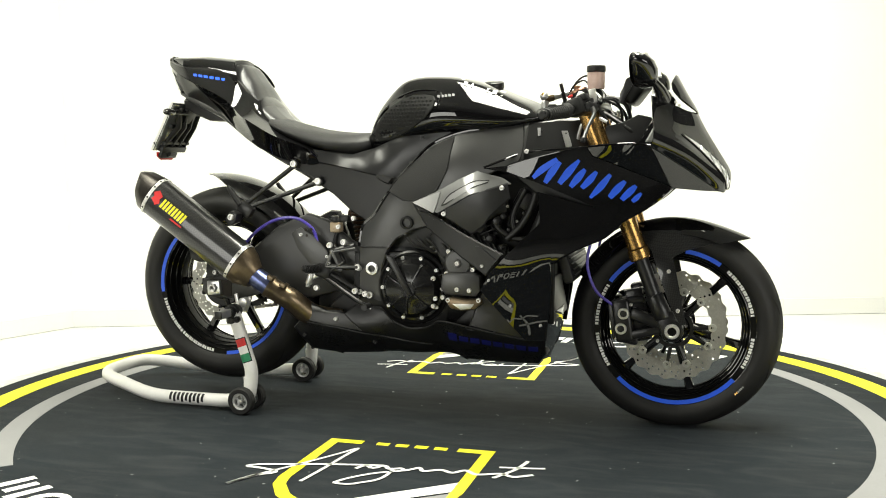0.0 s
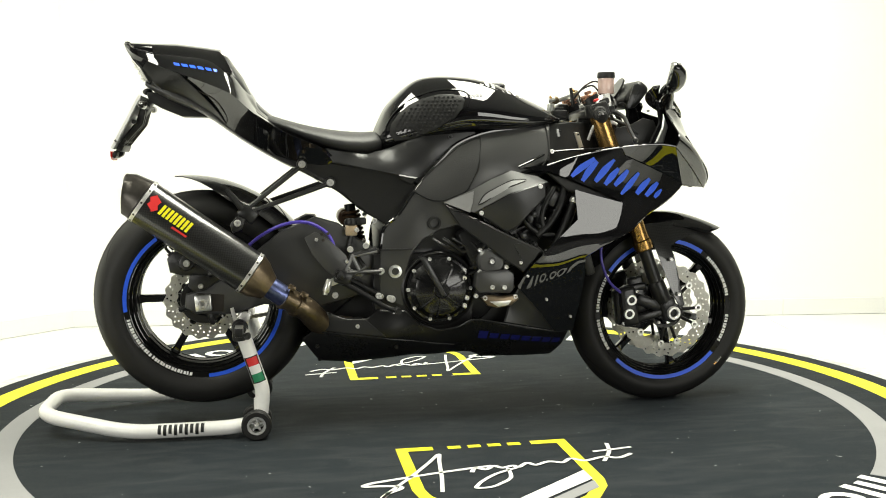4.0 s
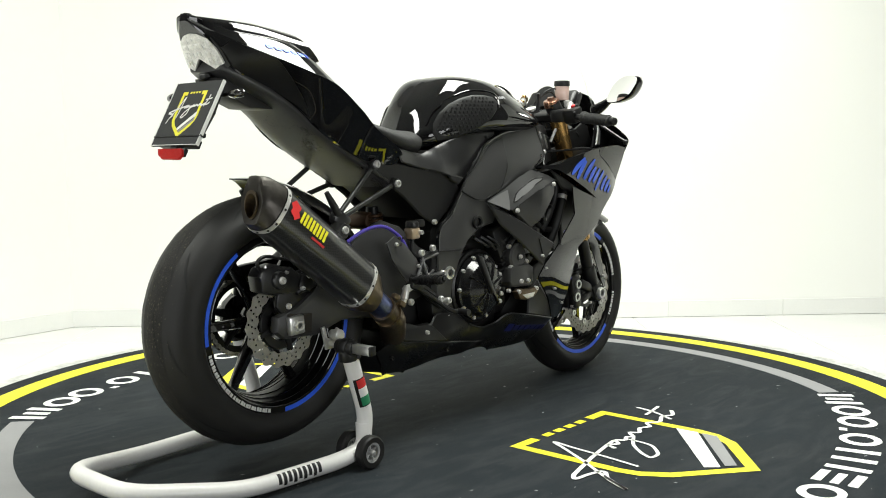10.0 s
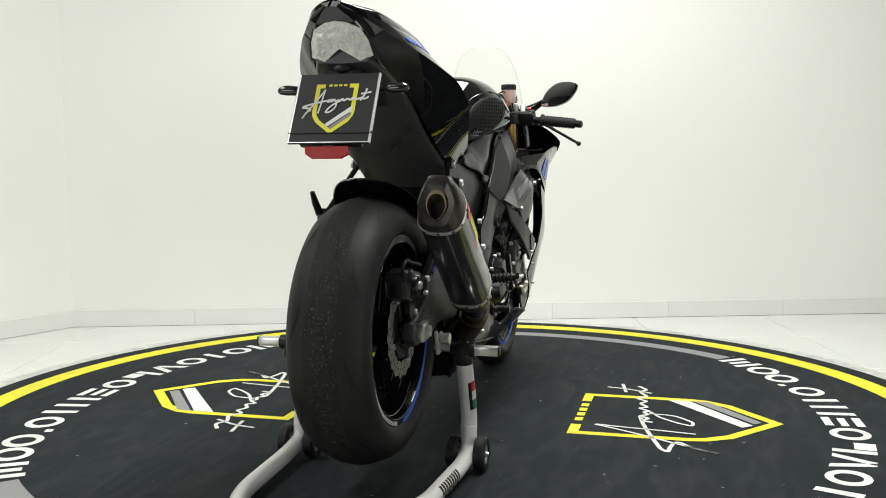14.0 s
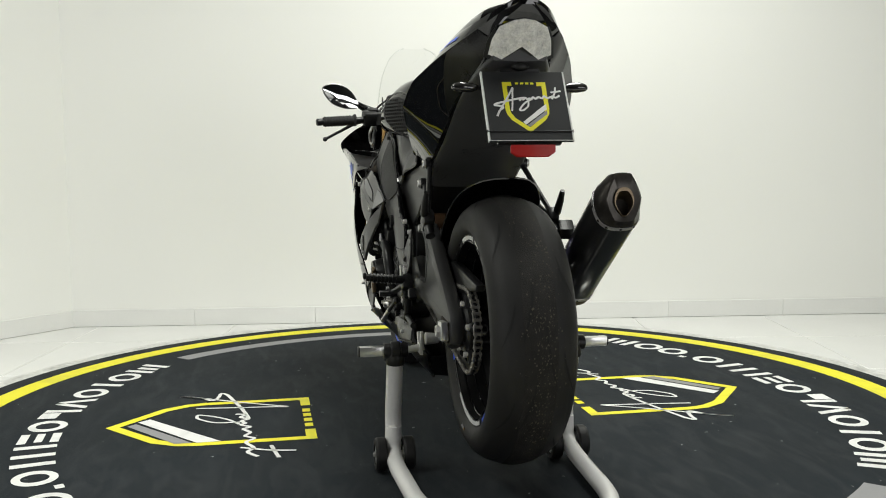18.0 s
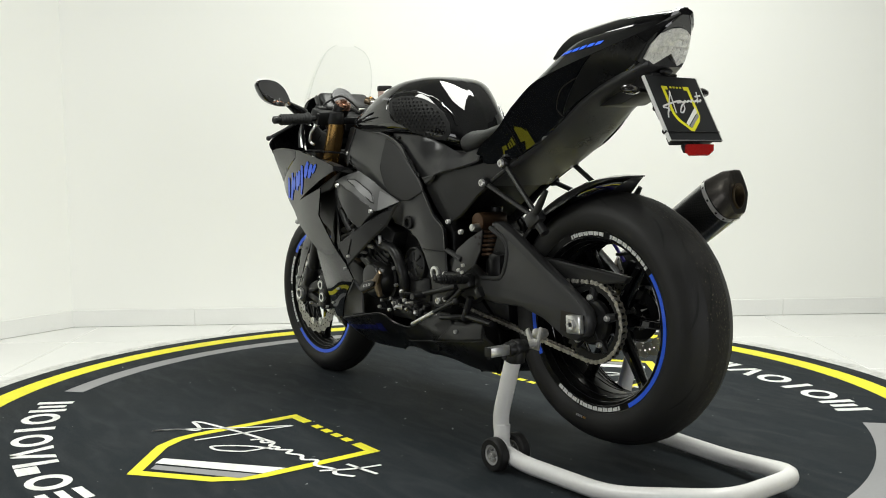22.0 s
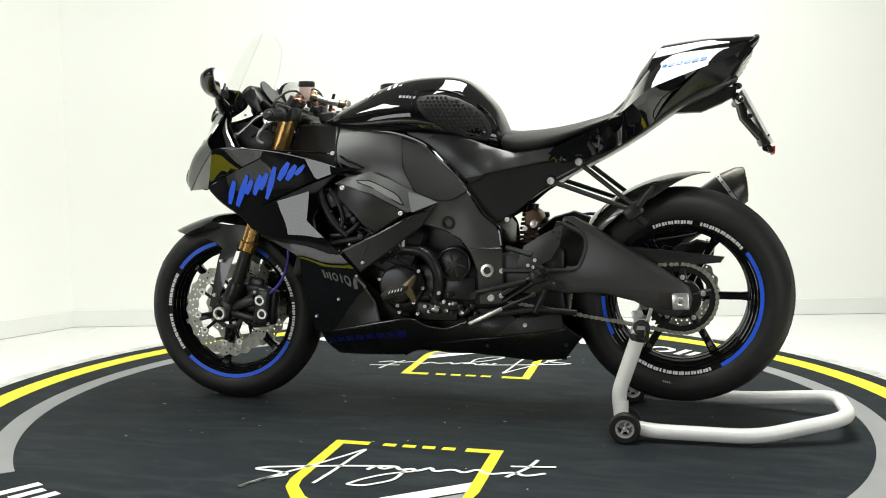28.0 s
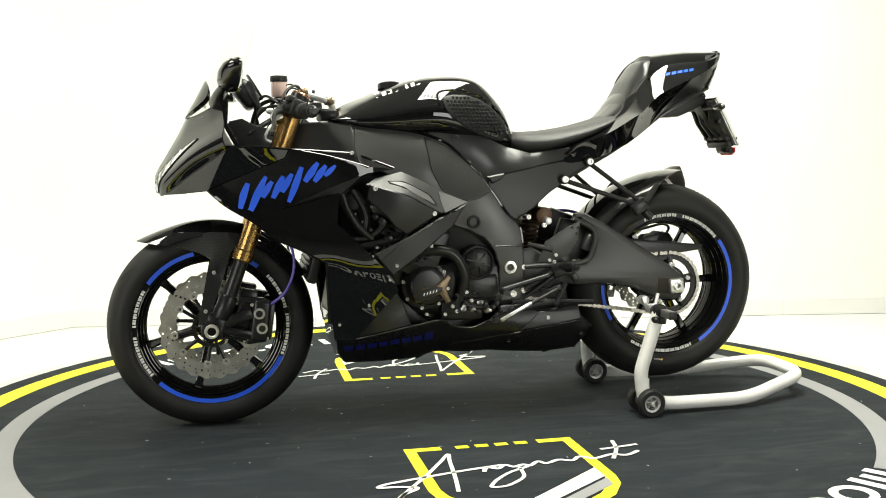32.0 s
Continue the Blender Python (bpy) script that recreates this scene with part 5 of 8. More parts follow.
for nm, outline, hw in (("frame_core", [(-0.20, 0.36), (-0.21, 0.57), (-0.13, 0.67), (-0.03, 0.78), (0.08, 0.835), (0.30, 0.855), (0.31, 0.70), (0.26, 0.58), (0.10, 0.50), (-0.10, 0.45), (-0.13, 0.36)], 0.128),
                        ("engine_bay", [(0.06, 0.44), (0.04, 0.62), (0.12, 0.72), (0.30, 0.74), (0.345, 0.69), (0.33, 0.56), (0.27, 0.46), (0.18, 0.40)], 0.150),
                        ("seat_tray", [(-0.45, 0.768), (-0.36, 0.80), (-0.10, 0.80), (-0.10, 0.68), (-0.20, 0.605), (-0.34, 0.70)], 0.10),
                        ("belly_core", [(0.34, 0.20), (0.05, 0.21), (-0.14, 0.20), (-0.34, 0.20), (-0.36, 0.27), (-0.345, 0.325), (-0.24, 0.41), (-0.14, 0.40), (0.05, 0.30), (0.20, 0.42), (0.33, 0.46)], 0.085),
                        ("belly_core", [(0.345, 0.25), (0.08, 0.26), (0.07, 0.29), (0.21, 0.42), (0.34, 0.46)], 0.150)):
    bm = bmesh.new()
    slab(bm, outline, -hw, hw, 0.01)
    part(nm, bm, "plastic", bike)

# air duct covers and engine struts
DUCT = [(0.052, 0.622), (0.152, 0.676), (0.258, 0.708), (0.264, 0.664), (0.212, 0.616), (0.186, 0.584), (0.150, 0.560), (0.105, 0.590)]
duct_f, ducts = side_sheet("air_duct_cover", DUCT, [(0.052, 0.622, 0.221), (0.152, 0.676, 0.238), (0.268, 0.706, 0.231), (0.285, 0.674, 0.222), (0.268, 0.616, 0.224), (0.235, 0.562, 0.226), (0.172, 0.548, 0.217), (0.105, 0.59, 0.219), (0.18, 0.64, 0.240)],
                           "satin2", "satin dark air duct cover with silver flash")
BAND = [(-0.032, 0.651), (0.045, 0.683), (0.11, 0.717), (0.165, 0.740), (0.24, 0.722), (0.268, 0.706), (0.152, 0.676), (0.052, 0.622)]
band_f = bulge([(-0.032, 0.651, 0.190), (0.045, 0.683, 0.194), (0.11, 0.717, 0.199), (0.165, 0.740, 0.204), (0.24, 0.722, 0.216), (0.268, 0.706, 0.230), (0.152, 0.676, 0.238), (0.052, 0.622, 0.221)])
for s, dc in zip((-1, 1), ducts):
    bm = bmesh.new()
    surf(bm, BAND, lambda u, v: Vector((u, s * (band_f(u, v) + 0.001), v)), 0.02, 0.004, 0, Vector((0, s, 0)))
    part("duct_shoulder", bm, "bandgrey", dc, "grey metallic shoulder of the duct cover")
    bm = bmesh.new()
    surf(bm, [(-0.030, 0.650), (0.018, 0.669), (0.055, 0.682), (0.049, 0.650), (0.040, 0.622), (0.005, 0.636)], lambda u, v: Vector((u, s * (band_f(u, v) + 0.004), v)), 0.02, 0.003, 0, Vector((0, s, 0)))
    part("silver_flash", bm, "metalgrey", dc, "silver-grey painted flash")
    bm = bmesh.new()
    loop = [(0.064, 0.644), (0.080, 0.668), (0.092, 0.678), (0.150, 0.708), (0.165, 0.713), (0.205, 0.714), (0.200, 0.709), (0.160, 0.696), (0.075, 0.647)]
    tube(bm, [(q[0], s * (band_f(q[0], q[1]) + 0.001), q[1]) for q in loop + loop[:1]], 0.0022, 6)
    part("flash_line", bm, "plastic", dc)
    bm = bmesh.new()
    surf(bm, loop, lambda u, v: Vector((u, s * (band_f(u, v) + 0.0016), v)), 0.02, 0.001)
    part("flash_inset", bm, "metalgrey", dc, "lighter inset strip")
    for x, z in ((0.072, 0.620), (0.243, 0.694)):
        bolt((x, s * (duct_f(x, z) + 0.002), z), 0.0085, s, dc)
# hoses and fittings in the open bay between duct cover and fairing
for s in (-1, 1):
    for pts, r in (([(0.335, 0.700), (0.318, 0.640), (0.286, 0.585), (0.246, 0.548)], 0.012), ([(0.300, 0.690), (0.272, 0.640), (0.262, 0.600), (0.272, 0.560)], 0.008),
                   ([(0.205, 0.600), (0.228, 0.572), (0.262, 0.552), (0.300, 0.548)], 0.009)):
        bm = bmesh.new()
        hose(bm, [(u, s * 0.184, v) for u, v in pts], r, 5, 12)
        part("bay_hose", bm, "plastic", bike)
    for x, z, r in ((0.236, 0.612, 0.010), (0.252, 0.576, 0.007), (0.222, 0.590, 0.006), (0.296, 0.622, 0.006)):
        bm = bmesh.new()
        rod(bm, (x, s * 0.160, z), (x, s * 0.196, z), r, r * 0.8, 12, 0.002)
        part("bay_fitting", bm, "blackmetal", bike)
    for x, z in ((0.246, 0.640), (0.272, 0.598), (0.318, 0.668)):
        bolt((x, s * 0.176, z), 0.005, s)
    bm = bmesh.new()
    box(bm, (0.292, s * 0.172, 0.660), (0.045, 0.02, 0.05), (0, 30, 0), 0.006)
    part("bay_bracket", bm, "blackmetal", bike)
bm = bmesh.new()
hose(bm, [(0.368, -0.188, 0.668), (0.350, -0.190, 0.622), (0.328, -0.190, 0.569), (0.30, -0.185, 0.51)], 0.0145, 5, 14)
part("air_hose", bm, "plastic", bike, "black hose with a bright collar")
bm = bmesh.new()
rod(bm, (0.364, -0.188, 0.656), (0.358, -0.189, 0.642), 0.0165, 0.0165, 16, 0.002)
part("hose_collar", bm, "steel", bike)
strut_f, struts = side_sheet("fairing_strut", [(-0.032, 0.648), (0.063, 0.603), (0.143, 0.560), (0.248, 0.510), (0.195, 0.446), (0.127, 0.494), (0.014, 0.581)],
           [(-0.032, 0.648, 0.196), (0.063, 0.603, 0.222), (0.143, 0.56, 0.236), (0.248, 0.51, 0.240), (0.195, 0.446, 0.232), (0.127, 0.494, 0.228), (0.014, 0.581, 0.206)], "satin2", "satin black strut from frame to fairing", 0.008)
for s, st in zip((-1, 1), struts):
    bm = bmesh.new()
    surf(bm, [(0.165, 0.530), (0.180, 0.532), (0.228, 0.492), (0.205, 0.468), (0.19, 0.478)], lambda u, v: Vector((u, s * (strut_f(u, v) + 0.003), v)), 0.02, 0.003)
    part("strut_pad", bm, "satin", st)
    bolt((0.185, s * 0.236, 0.476), 0.006, s, st)

# side fairings: an outward wing panel, a facet that turns under towards the nose, and the lower panel
WING = [(0.185, 0.747), (0.225, 0.752), (0.266, 0.755), (0.300, 0.765), (0.360, 0.781), (0.420, 0.794), (0.478, 0.8025), (0.492, 0.779), (0.560, 0.752), (0.630, 0.723), (0.697, 0.694),
        (0.687, 0.680), (0.660, 0.660), (0.631, 0.640), (0.596, 0.620), (0.566, 0.600), (0.542, 0.580), (0.519, 0.560), (0.470, 0.537), (0.426, 0.516), (0.378, 0.488), (0.380, 0.430), (0.370, 0.348), (0.358, 0.262),
        (0.300, 0.262), (0.240, 0.335), (0.178, 0.405), (0.203, 0.450), (0.252, 0.502), (0.295, 0.545), (0.352, 0.598), (0.344, 0.684), (0.420, 0.662), (0.504, 0.640), (0.420, 0.677), (0.340, 0.710), (0.262, 0.738)]
WINGY = [(0.185, 0.747, 0.211), (0.262, 0.738, 0.242), (0.300, 0.765, 0.244), (0.360, 0.781, 0.250), (0.420, 0.794, 0.253), (0.478, 0.8025, 0.2535), (0.492, 0.779, 0.249), (0.560, 0.752, 0.234), (0.630, 0.723, 0.212),
         (0.697, 0.694, 0.186), (0.660, 0.660, 0.198), (0.596, 0.620, 0.212), (0.500, 0.642, 0.230), (0.380, 0.692, 0.241), (0.420, 0.735, 0.246), (0.550, 0.690, 0.223)]
MIDY = [(0.500, 0.640, 0.230), (0.596, 0.6185, 0.212), (0.566, 0.600, 0.217), (0.519, 0.560, 0.226), (0.426, 0.516, 0.240), (0.344, 0.684, 0.242), (0.352, 0.598, 0.246), (0.295, 0.545, 0.249), (0.430, 0.600, 0.240),
        (0.378, 0.488, 0.240), (0.380, 0.430, 0.224), (0.370, 0.348, 0.206), (0.358, 0.262, 0.180), (0.300, 0.262, 0.192),
        (0.240, 0.335, 0.220), (0.178, 0.405, 0.226), (0.252, 0.502, 0.248), (0.310, 0.420, 0.233), (0.264, 0.365, 0.226)]
wing_f, wings = side_sheet("side_fairing", WING, WINGY + MIDY[1:], "gloss", "gloss black side fairing with blue brush strokes", 0.005, 0.02, edge=0)
side_sheet("fairing_facet", [(0.478, 0.8035), (0.540, 0.809), (0.600, 0.811), (0.646, 0.805), (0.697, 0.695), (0.630, 0.724), (0.560, 0.753), (0.492, 0.780)],
           [(0.478, 0.8025, 0.2535), (0.540, 0.809, 0.2555), (0.600, 0.811, 0.2565), (0.646, 0.805, 0.254), (0.697, 0.694, 0.186), (0.630, 0.723, 0.212), (0.560, 0.752, 0.234), (0.492, 0.779, 0.249)],
           "gloss", "gloss black facet turned under towards the nose", 0.005, 0.02, edge=0.002)
STROKES = {-1: [([(0.332, 0.722), (0.360, 0.746), (0.400, 0.772)], [0.010, 0.019, 0.012]), ([(0.365, 0.708), (0.385, 0.738), (0.408, 0.764)], [0.012, 0.020, 0.010]),
                ([(0.404, 0.706), (0.430, 0.738), (0.459, 0.769)], [0.013, 0.021, 0.008]), ([(0.434, 0.697), (0.455, 0.722), (0.474, 0.744)], [0.012, 0.020, 0.010]),
                ([(0.464, 0.694), (0.486, 0.716), (0.504, 0.738)], [0.012, 0.019, 0.010]), ([(0.486, 0.668), (0.514, 0.698), (0.540, 0.730)], [0.008, 0.019, 0.010]),
                ([(0.537, 0.668), (0.558, 0.692), (0.578, 0.712)], [0.014, 0.020, 0.010]), ([(0.568, 0.662), (0.590, 0.684), (0.606, 0.700)], [0.013, 0.019, 0.010]),
                ([(0.596, 0.657), (0.608, 0.668), (0.620, 0.680)], [0.010, 0.014, 0.006])],
           1: [([(0.612, 0.644), (0.603, 0.680), (0.590, 0.714)], [0.012, 0.020, 0.012]), ([(0.585, 0.638), (0.566, 0.682), (0.542, 0.732)], [0.014, 0.021, 0.010]),
               ([(0.552, 0.674), (0.540, 0.696), (0.526, 0.718)], [0.012, 0.018, 0.010]), ([(0.524, 0.672), (0.510, 0.702), (0.496, 0.732)], [0.012, 0.019, 0.010]),
               ([(0.500, 0.688), (0.488, 0.712), (0.472, 0.738)], [0.012, 0.019, 0.010]), ([(0.482, 0.660), (0.464, 0.706), (0.446, 0.756)], [0.010, 0.019, 0.012]),
               ([(0.438, 0.716), (0.420, 0.742), (0.402, 0.768)], [0.013, 0.020, 0.010]), ([(0.412, 0.716), (0.396, 0.738), (0.380, 0.760)], [0.012, 0.019, 0.010]),
               ([(0.384, 0.732), (0.368, 0.746), (0.354, 0.760)], [0.010, 0.014, 0.006])]}
for s, wg in zip((-1, 1), wings):
    for pts, w in STROKES[s]:
        bm = bmesh.new()
        ribbon(bm, pts, w, lambda u, v: Vector((u, s * (wing_f(u, v) + 0.0022), v)), 6)
        part("brush_stroke", bm, "blue", wg, "blue brush stroke graphic")
side_sheet("fairing_notch", [(0.255, 0.742), (0.340, 0.712), (0.498, 0.646), (0.500, 0.636), (0.420, 0.655), (0.335, 0.676)],
           [(0.255, 0.742, 0.215), (0.340, 0.712, 0.212), (0.498, 0.646, 0.216), (0.335, 0.676, 0.208)], "plastic", "black recessed panel below the wing", 0.004)
for s, md in zip((-1, 1), wings):
    for x, z in ((0.264, 0.365), (0.205, 0.436), (0.345, 0.308)):
        bolt((x, s * (wing_f(x, z) + 0.001), z), 0.005, s, md)
# rolled lip along the fairing's front edge
for s in (-1, 1):
    bm = bmesh.new()
    q = spline([(0.697, 0.694, 0.186), (0.660, 0.660, 0.198), (0.631, 0.640, 0.205), (0.596, 0.6195, 0.212), (0.566, 0.600, 0.217), (0.519, 0.560, 0.226), (0.470, 0.537, 0.234), (0.426, 0.516, 0.240), (0.380, 0.488, 0.240)], 3)
    loft(bm, [[Vector((u - 0.001, s * (y - 0.001), v)), Vector((u + 0.003, s * (y - 0.006), v - 0.003)), Vector((u + 0.004, s * (y - 0.022), v - 0.004)), Vector((u - 0.004, s * (y - 0.040), v + 0.004))] for u, v, y in q], cap=False, closed=False)
    thicken(bm, 0.003, Vector((0.6, s, -0.8)))
    part("fairing_front_lip", bm, "gloss", bike)
# inner fairing face round the radiator
side_sheet("inner_fairing", [(0.30, 0.70), (0.50, 0.66), (0.58, 0.63), (0.50, 0.57), (0.42, 0.53), (0.38, 0.49), (0.37, 0.30), (0.33, 0.30), (0.34, 0.50), (0.36, 0.60)],
           [(0.30, 0.70, 0.18), (0.58, 0.63, 0.16), (0.37, 0.30, 0.13), (0.34, 0.5, 0.17), (0.4, 0.53, 0.16)], "plastic", "", 0.004)
# lip and inner panel from the fairing's top edge down to the inside
for s in (-1, 1):
    top = spline([(0.262, 0.753, 0.242), (0.300, 0.765, 0.244), (0.360, 0.781, 0.250), (0.420, 0.794, 0.253), (0.478, 0.803, 0.254), (0.540, 0.809, 0.256), (0.600, 0.811, 0.2565), (0.646, 0.805, 0.254)], 4)
    bm = bmesh.new()
    tube(bm, [(u, s * (y - 0.003), v + 0.0005) for u, v, y in top], 0.0032, 8)
    part("fairing_lip", bm, "gloss", bike)
    bm = bmesh.new()
    loft(bm, [[Vector((u, s * (y - 0.004), v)), Vector((u, s * (y - 0.030), v - 0.016)), Vector((u, s * y * 0.55, v - 0.030))] for u, v, y in top], cap=False, closed=False)
    thicken(bm, 0.004, Vector((0, 0, 1)))
    part("fairing_ledge", bm, "plastic", bike)
    bm = bmesh.new()
    tube(bm, spline([(0.185, s * 0.208, 0.750), (0.24, s * 0.19, 0.772), (0.298, s * 0.160, 0.792), (0.40, s * 0.185, 0.800), (0.47, s * 0.225, 0.803)], 5), 0.0035, 8)
    part("ledge_rail", bm, "gloss", bike)
    bolt((0.298, s * 0.162, 0.794), 0.008, s)

side_sheet("belly_shoulder", [(0.305, 0.262), (0.244, 0.335), (0.184, 0.402), (0.160, 0.36), (0.140, 0.299), (0.22, 0.281)],
           [(0.305, 0.262, 0.188), (0.244, 0.335, 0.216), (0.184, 0.402, 0.222), (0.16, 0.36, 0.205), (0.14, 0.299, 0.214), (0.22, 0.281, 0.206)], "satin", "satin black shoulder of the belly pan", 0.004)
# belly pan
BELLY = [(0.343, 0.210), (0.318, 0.172), (0.104, 0.177), (0.057, 0.196), (-0.118, 0.193), (-0.171, 0.184), (-0.293, 0.179), (-0.392, 0.190), (-0.442, 0.260), (-0.395, 0.300), (-0.376, 0.343), (-0.314, 0.321), (-0.255, 0.318), (-0.225, 0.342), (-0.143, 0.338),
         (-0.100, 0.298), (-0.048, 0.280), (0.010, 0.288), (0.052, 0.310), (0.135, 0.298), (0.300, 0.264), (0.352, 0.262)]
BELLYY = [(0.343, 0.21, 0.120), (0.318, 0.172, 0.080), (0.104, 0.177, 0.085), (0.0, 0.193, 0.092), (-0.171, 0.184, 0.085), (-0.392, 0.190, 0.112), (-0.30, 0.180, 0.100), (-0.442, 0.260, 0.140), (-0.376, 0.343, 0.160), (-0.314, 0.321, 0.168), (-0.225, 0.342, 0.160), (-0.143, 0.338, 0.165),
          (-0.048, 0.28, 0.180), (0.052, 0.31, 0.205), (0.135, 0.298, 0.212), (0.30, 0.264, 0.192), (0.352, 0.262, 0.163), (0.10, 0.245, 0.175), (-0.383, 0.285, 0.172), (-0.30, 0.273, 0.176), (-0.19, 0.256, 0.176), (-0.048, 0.235, 0.160), (0.26, 0.22, 0.148)]
belly_f, bellies = side_sheet("belly_pan", BELLY, BELLYY, "bellyblack", "satin black belly pan with dark blue marks", 0.005, 0.025)
for s, bl in zip((-1, 1), bellies):
    for i in range(8):
        bm = bmesh.new()
        u0 = 0.070 + 0.033 * i
        z0 = 0.262 - 0.0045 * i
        h = 0.024 if i == 0 else 0.016
        surf(bm, [(u0, z0 - h * 0.5), (u0 + 0.026, z0 - h * 0.5 - 0.003), (u0 + 0.028, z0 + h * 0.5 - 0.003), (u0 + 0.002, z0 + h * 0.5)],
             lambda u, v: Vector((u, s * (belly_f(u, v) + 0.002), v)), 0.02, 0.001)
        part("belly_mark", bm, "navy", bl, "dark blue bar graphic")
    for x, z in ((-0.283, 0.298), (-0.168, 0.228), (-0.398, 0.240)):
        bolt((x, s * (belly_f(x, z) + 0.004), z), 0.0075, s, bl, "steel" if z > 0.29 else "blackmetal")
    bm = bmesh.new()
    surf(bm, [(-0.385, 0.338), (-0.345, 0.330), (-0.314, 0.319), (-0.259, 0.316), (-0.200, 0.264), (-0.309, 0.277), (-0.388, 0.290)], lambda u, v: Vector((u, s * (belly_f(u, v) + 0.003), v)), 0.025, 0.003, 0, Vector((0, s, 0)), 0.002)
    part("belly_rear_panel", bm, "satin", bl, "satin dark panel beside the pipe")
    bm = bmesh.new()
    tube(bm, [(u, s * (belly_f(u, v) + 0.0005), v) for u, v in spline([(-0.395, 0.286), (-0.30, 0.273), (-0.19, 0.256), (-0.048, 0.235), (0.006, 0.226)], 5)], 0.0022, 6)
    part("belly_ridge", bm, "satin", bl)
    bm = bmesh.new()
    tube(bm, [(u, s * (belly_f(u, v) - 0.0005), v) for u, v in spline([(-0.10, 0.297), (-0.048, 0.279), (0.010, 0.287), (0.052, 0.309), (0.135, 0.297), (0.300, 0.263)], 5)], 0.0026, 6)
    part("belly_rim", bm, "satin", bl)
bm = bmesh.new()
loft(bm, [[Vector((x, -w, z)), Vector((x, 0, z - 0.012)), Vector((x, w, z)), Vector((x, 0, z + 0.006))] for x, w, z in ((-0.436, 0.128, 0.255), (-0.390, 0.110, 0.194), (-0.30, 0.098, 0.190), (-0.16, 0.083, 0.190), (0.0, 0.088, 0.198), (0.057, 0.088, 0.200), (0.110, 0.083, 0.184), (0.315, 0.076, 0.180))])
part("belly_floor", bm, "bellyblack", bike)
bm = bmesh.new()
loft(bm, [[Vector((x, -w, z)), Vector((x + 0.02, 0, z)), Vector((x, w, z)), Vector((x - 0.01, 0, z))] for x, w, z in ((0.316, 0.078, 0.178), (0.346, 0.155, 0.255), (0.355, 0.19, 0.33))])
part("belly_nose", bm, "gloss", bike)

# nose cowl
def nose_rows(levels, k=16, power=0.85, full=1.0):
    rows = []
    for z, xf, xs, w in spline(levels, 5):
        r = []
        for i in range(k + 1):
            u = -1 + 2 * i / k
            if power > 1:
                r.append(Vector((xs + (xf - xs) * (1 - abs(u) ** power), w * u, z)))
            else:
                c = math.cos(radians(90 * u))
                r.append(Vector((xs + (xf - xs) * c ** power, w * math.sin(radians(90 * u)), z)))
        rows.append(r)
    return rows


NOSE_LINES = [[(0.846, 0.000, 0.692), (0.836, 0.034, 0.682), (0.818, 0.066, 0.680), (0.735, 0.162, 0.742), (0.646, 0.254, 0.803)],
              [(0.848, 0.000, 0.733), (0.838, 0.044, 0.729), (0.816, 0.092, 0.728), (0.744, 0.184, 0.784), (0.655, 0.260, 0.834)],
              [(0.816, 0.000, 0.790), (0.800, 0.044, 0.792), (0.774, 0.090, 0.800), (0.714, 0.162, 0.836), (0.650, 0.222, 0.872)],
              [(0.783, 0.000, 0.845), (0.770, 0.042, 0.847), (0.748, 0.078, 0.855), (0.704, 0.132, 0.875), (0.652, 0.170, 0.905)],
              [(0.757, 0.000, 0.896), (0.748, 0.040, 0.898), (0.730, 0.072, 0.902), (0.700, 0.108, 0.915), (0.660, 0.132, 0.935)]]
_nose = [spline(r, 5) for r in NOSE_LINES]
_nose = np.array([spline([r[i] for r in _nose], 5) for i in range(len(_nose[0]))])


def nose_at(u, v, lift=0.0):
    """A place on the nose's left half: u from the middle to the side, v from the crease up to the screen."""
    n, k = _nose.shape[:2]
    a, b = min(max(u, 0), 1) * (n - 1), min(max(v, 0), 1) * (k - 1)
    i, j = min(int(a), n - 2), min(int(b), k - 2)
    f, g = a - i, b - j
    p = (_nose[i, j] * (1 - f) + _nose[i + 1, j] * f) * (1 - g) + (_nose[i, j + 1] * (1 - f) + _nose[i + 1, j + 1] * f) * g
    du, dv = _nose[i + 1, j] - _nose[i, j], _nose[i, j + 1] - _nose[i, j]
    nrm = np.cross(du, dv)
    nrm = nrm / (np.linalg.norm(nrm) + 1e-12)
    if nrm[0] < 0:
        nrm = -nrm
    return Vector(p + nrm * lift)


def sheet(name, rows, material, parent, label="", thick=0.004, lid=None):
    bm = bmesh.new()
    loft(bm, rows, cap=False, closed=False)
    if lid is not None:
        bm.faces.new([bm.verts.new(v) for v in lid])
    if thick:
        thicken(bm, thick, Vector((1, 0, 0)))
    return part(name, bm, material, parent, label, 40)


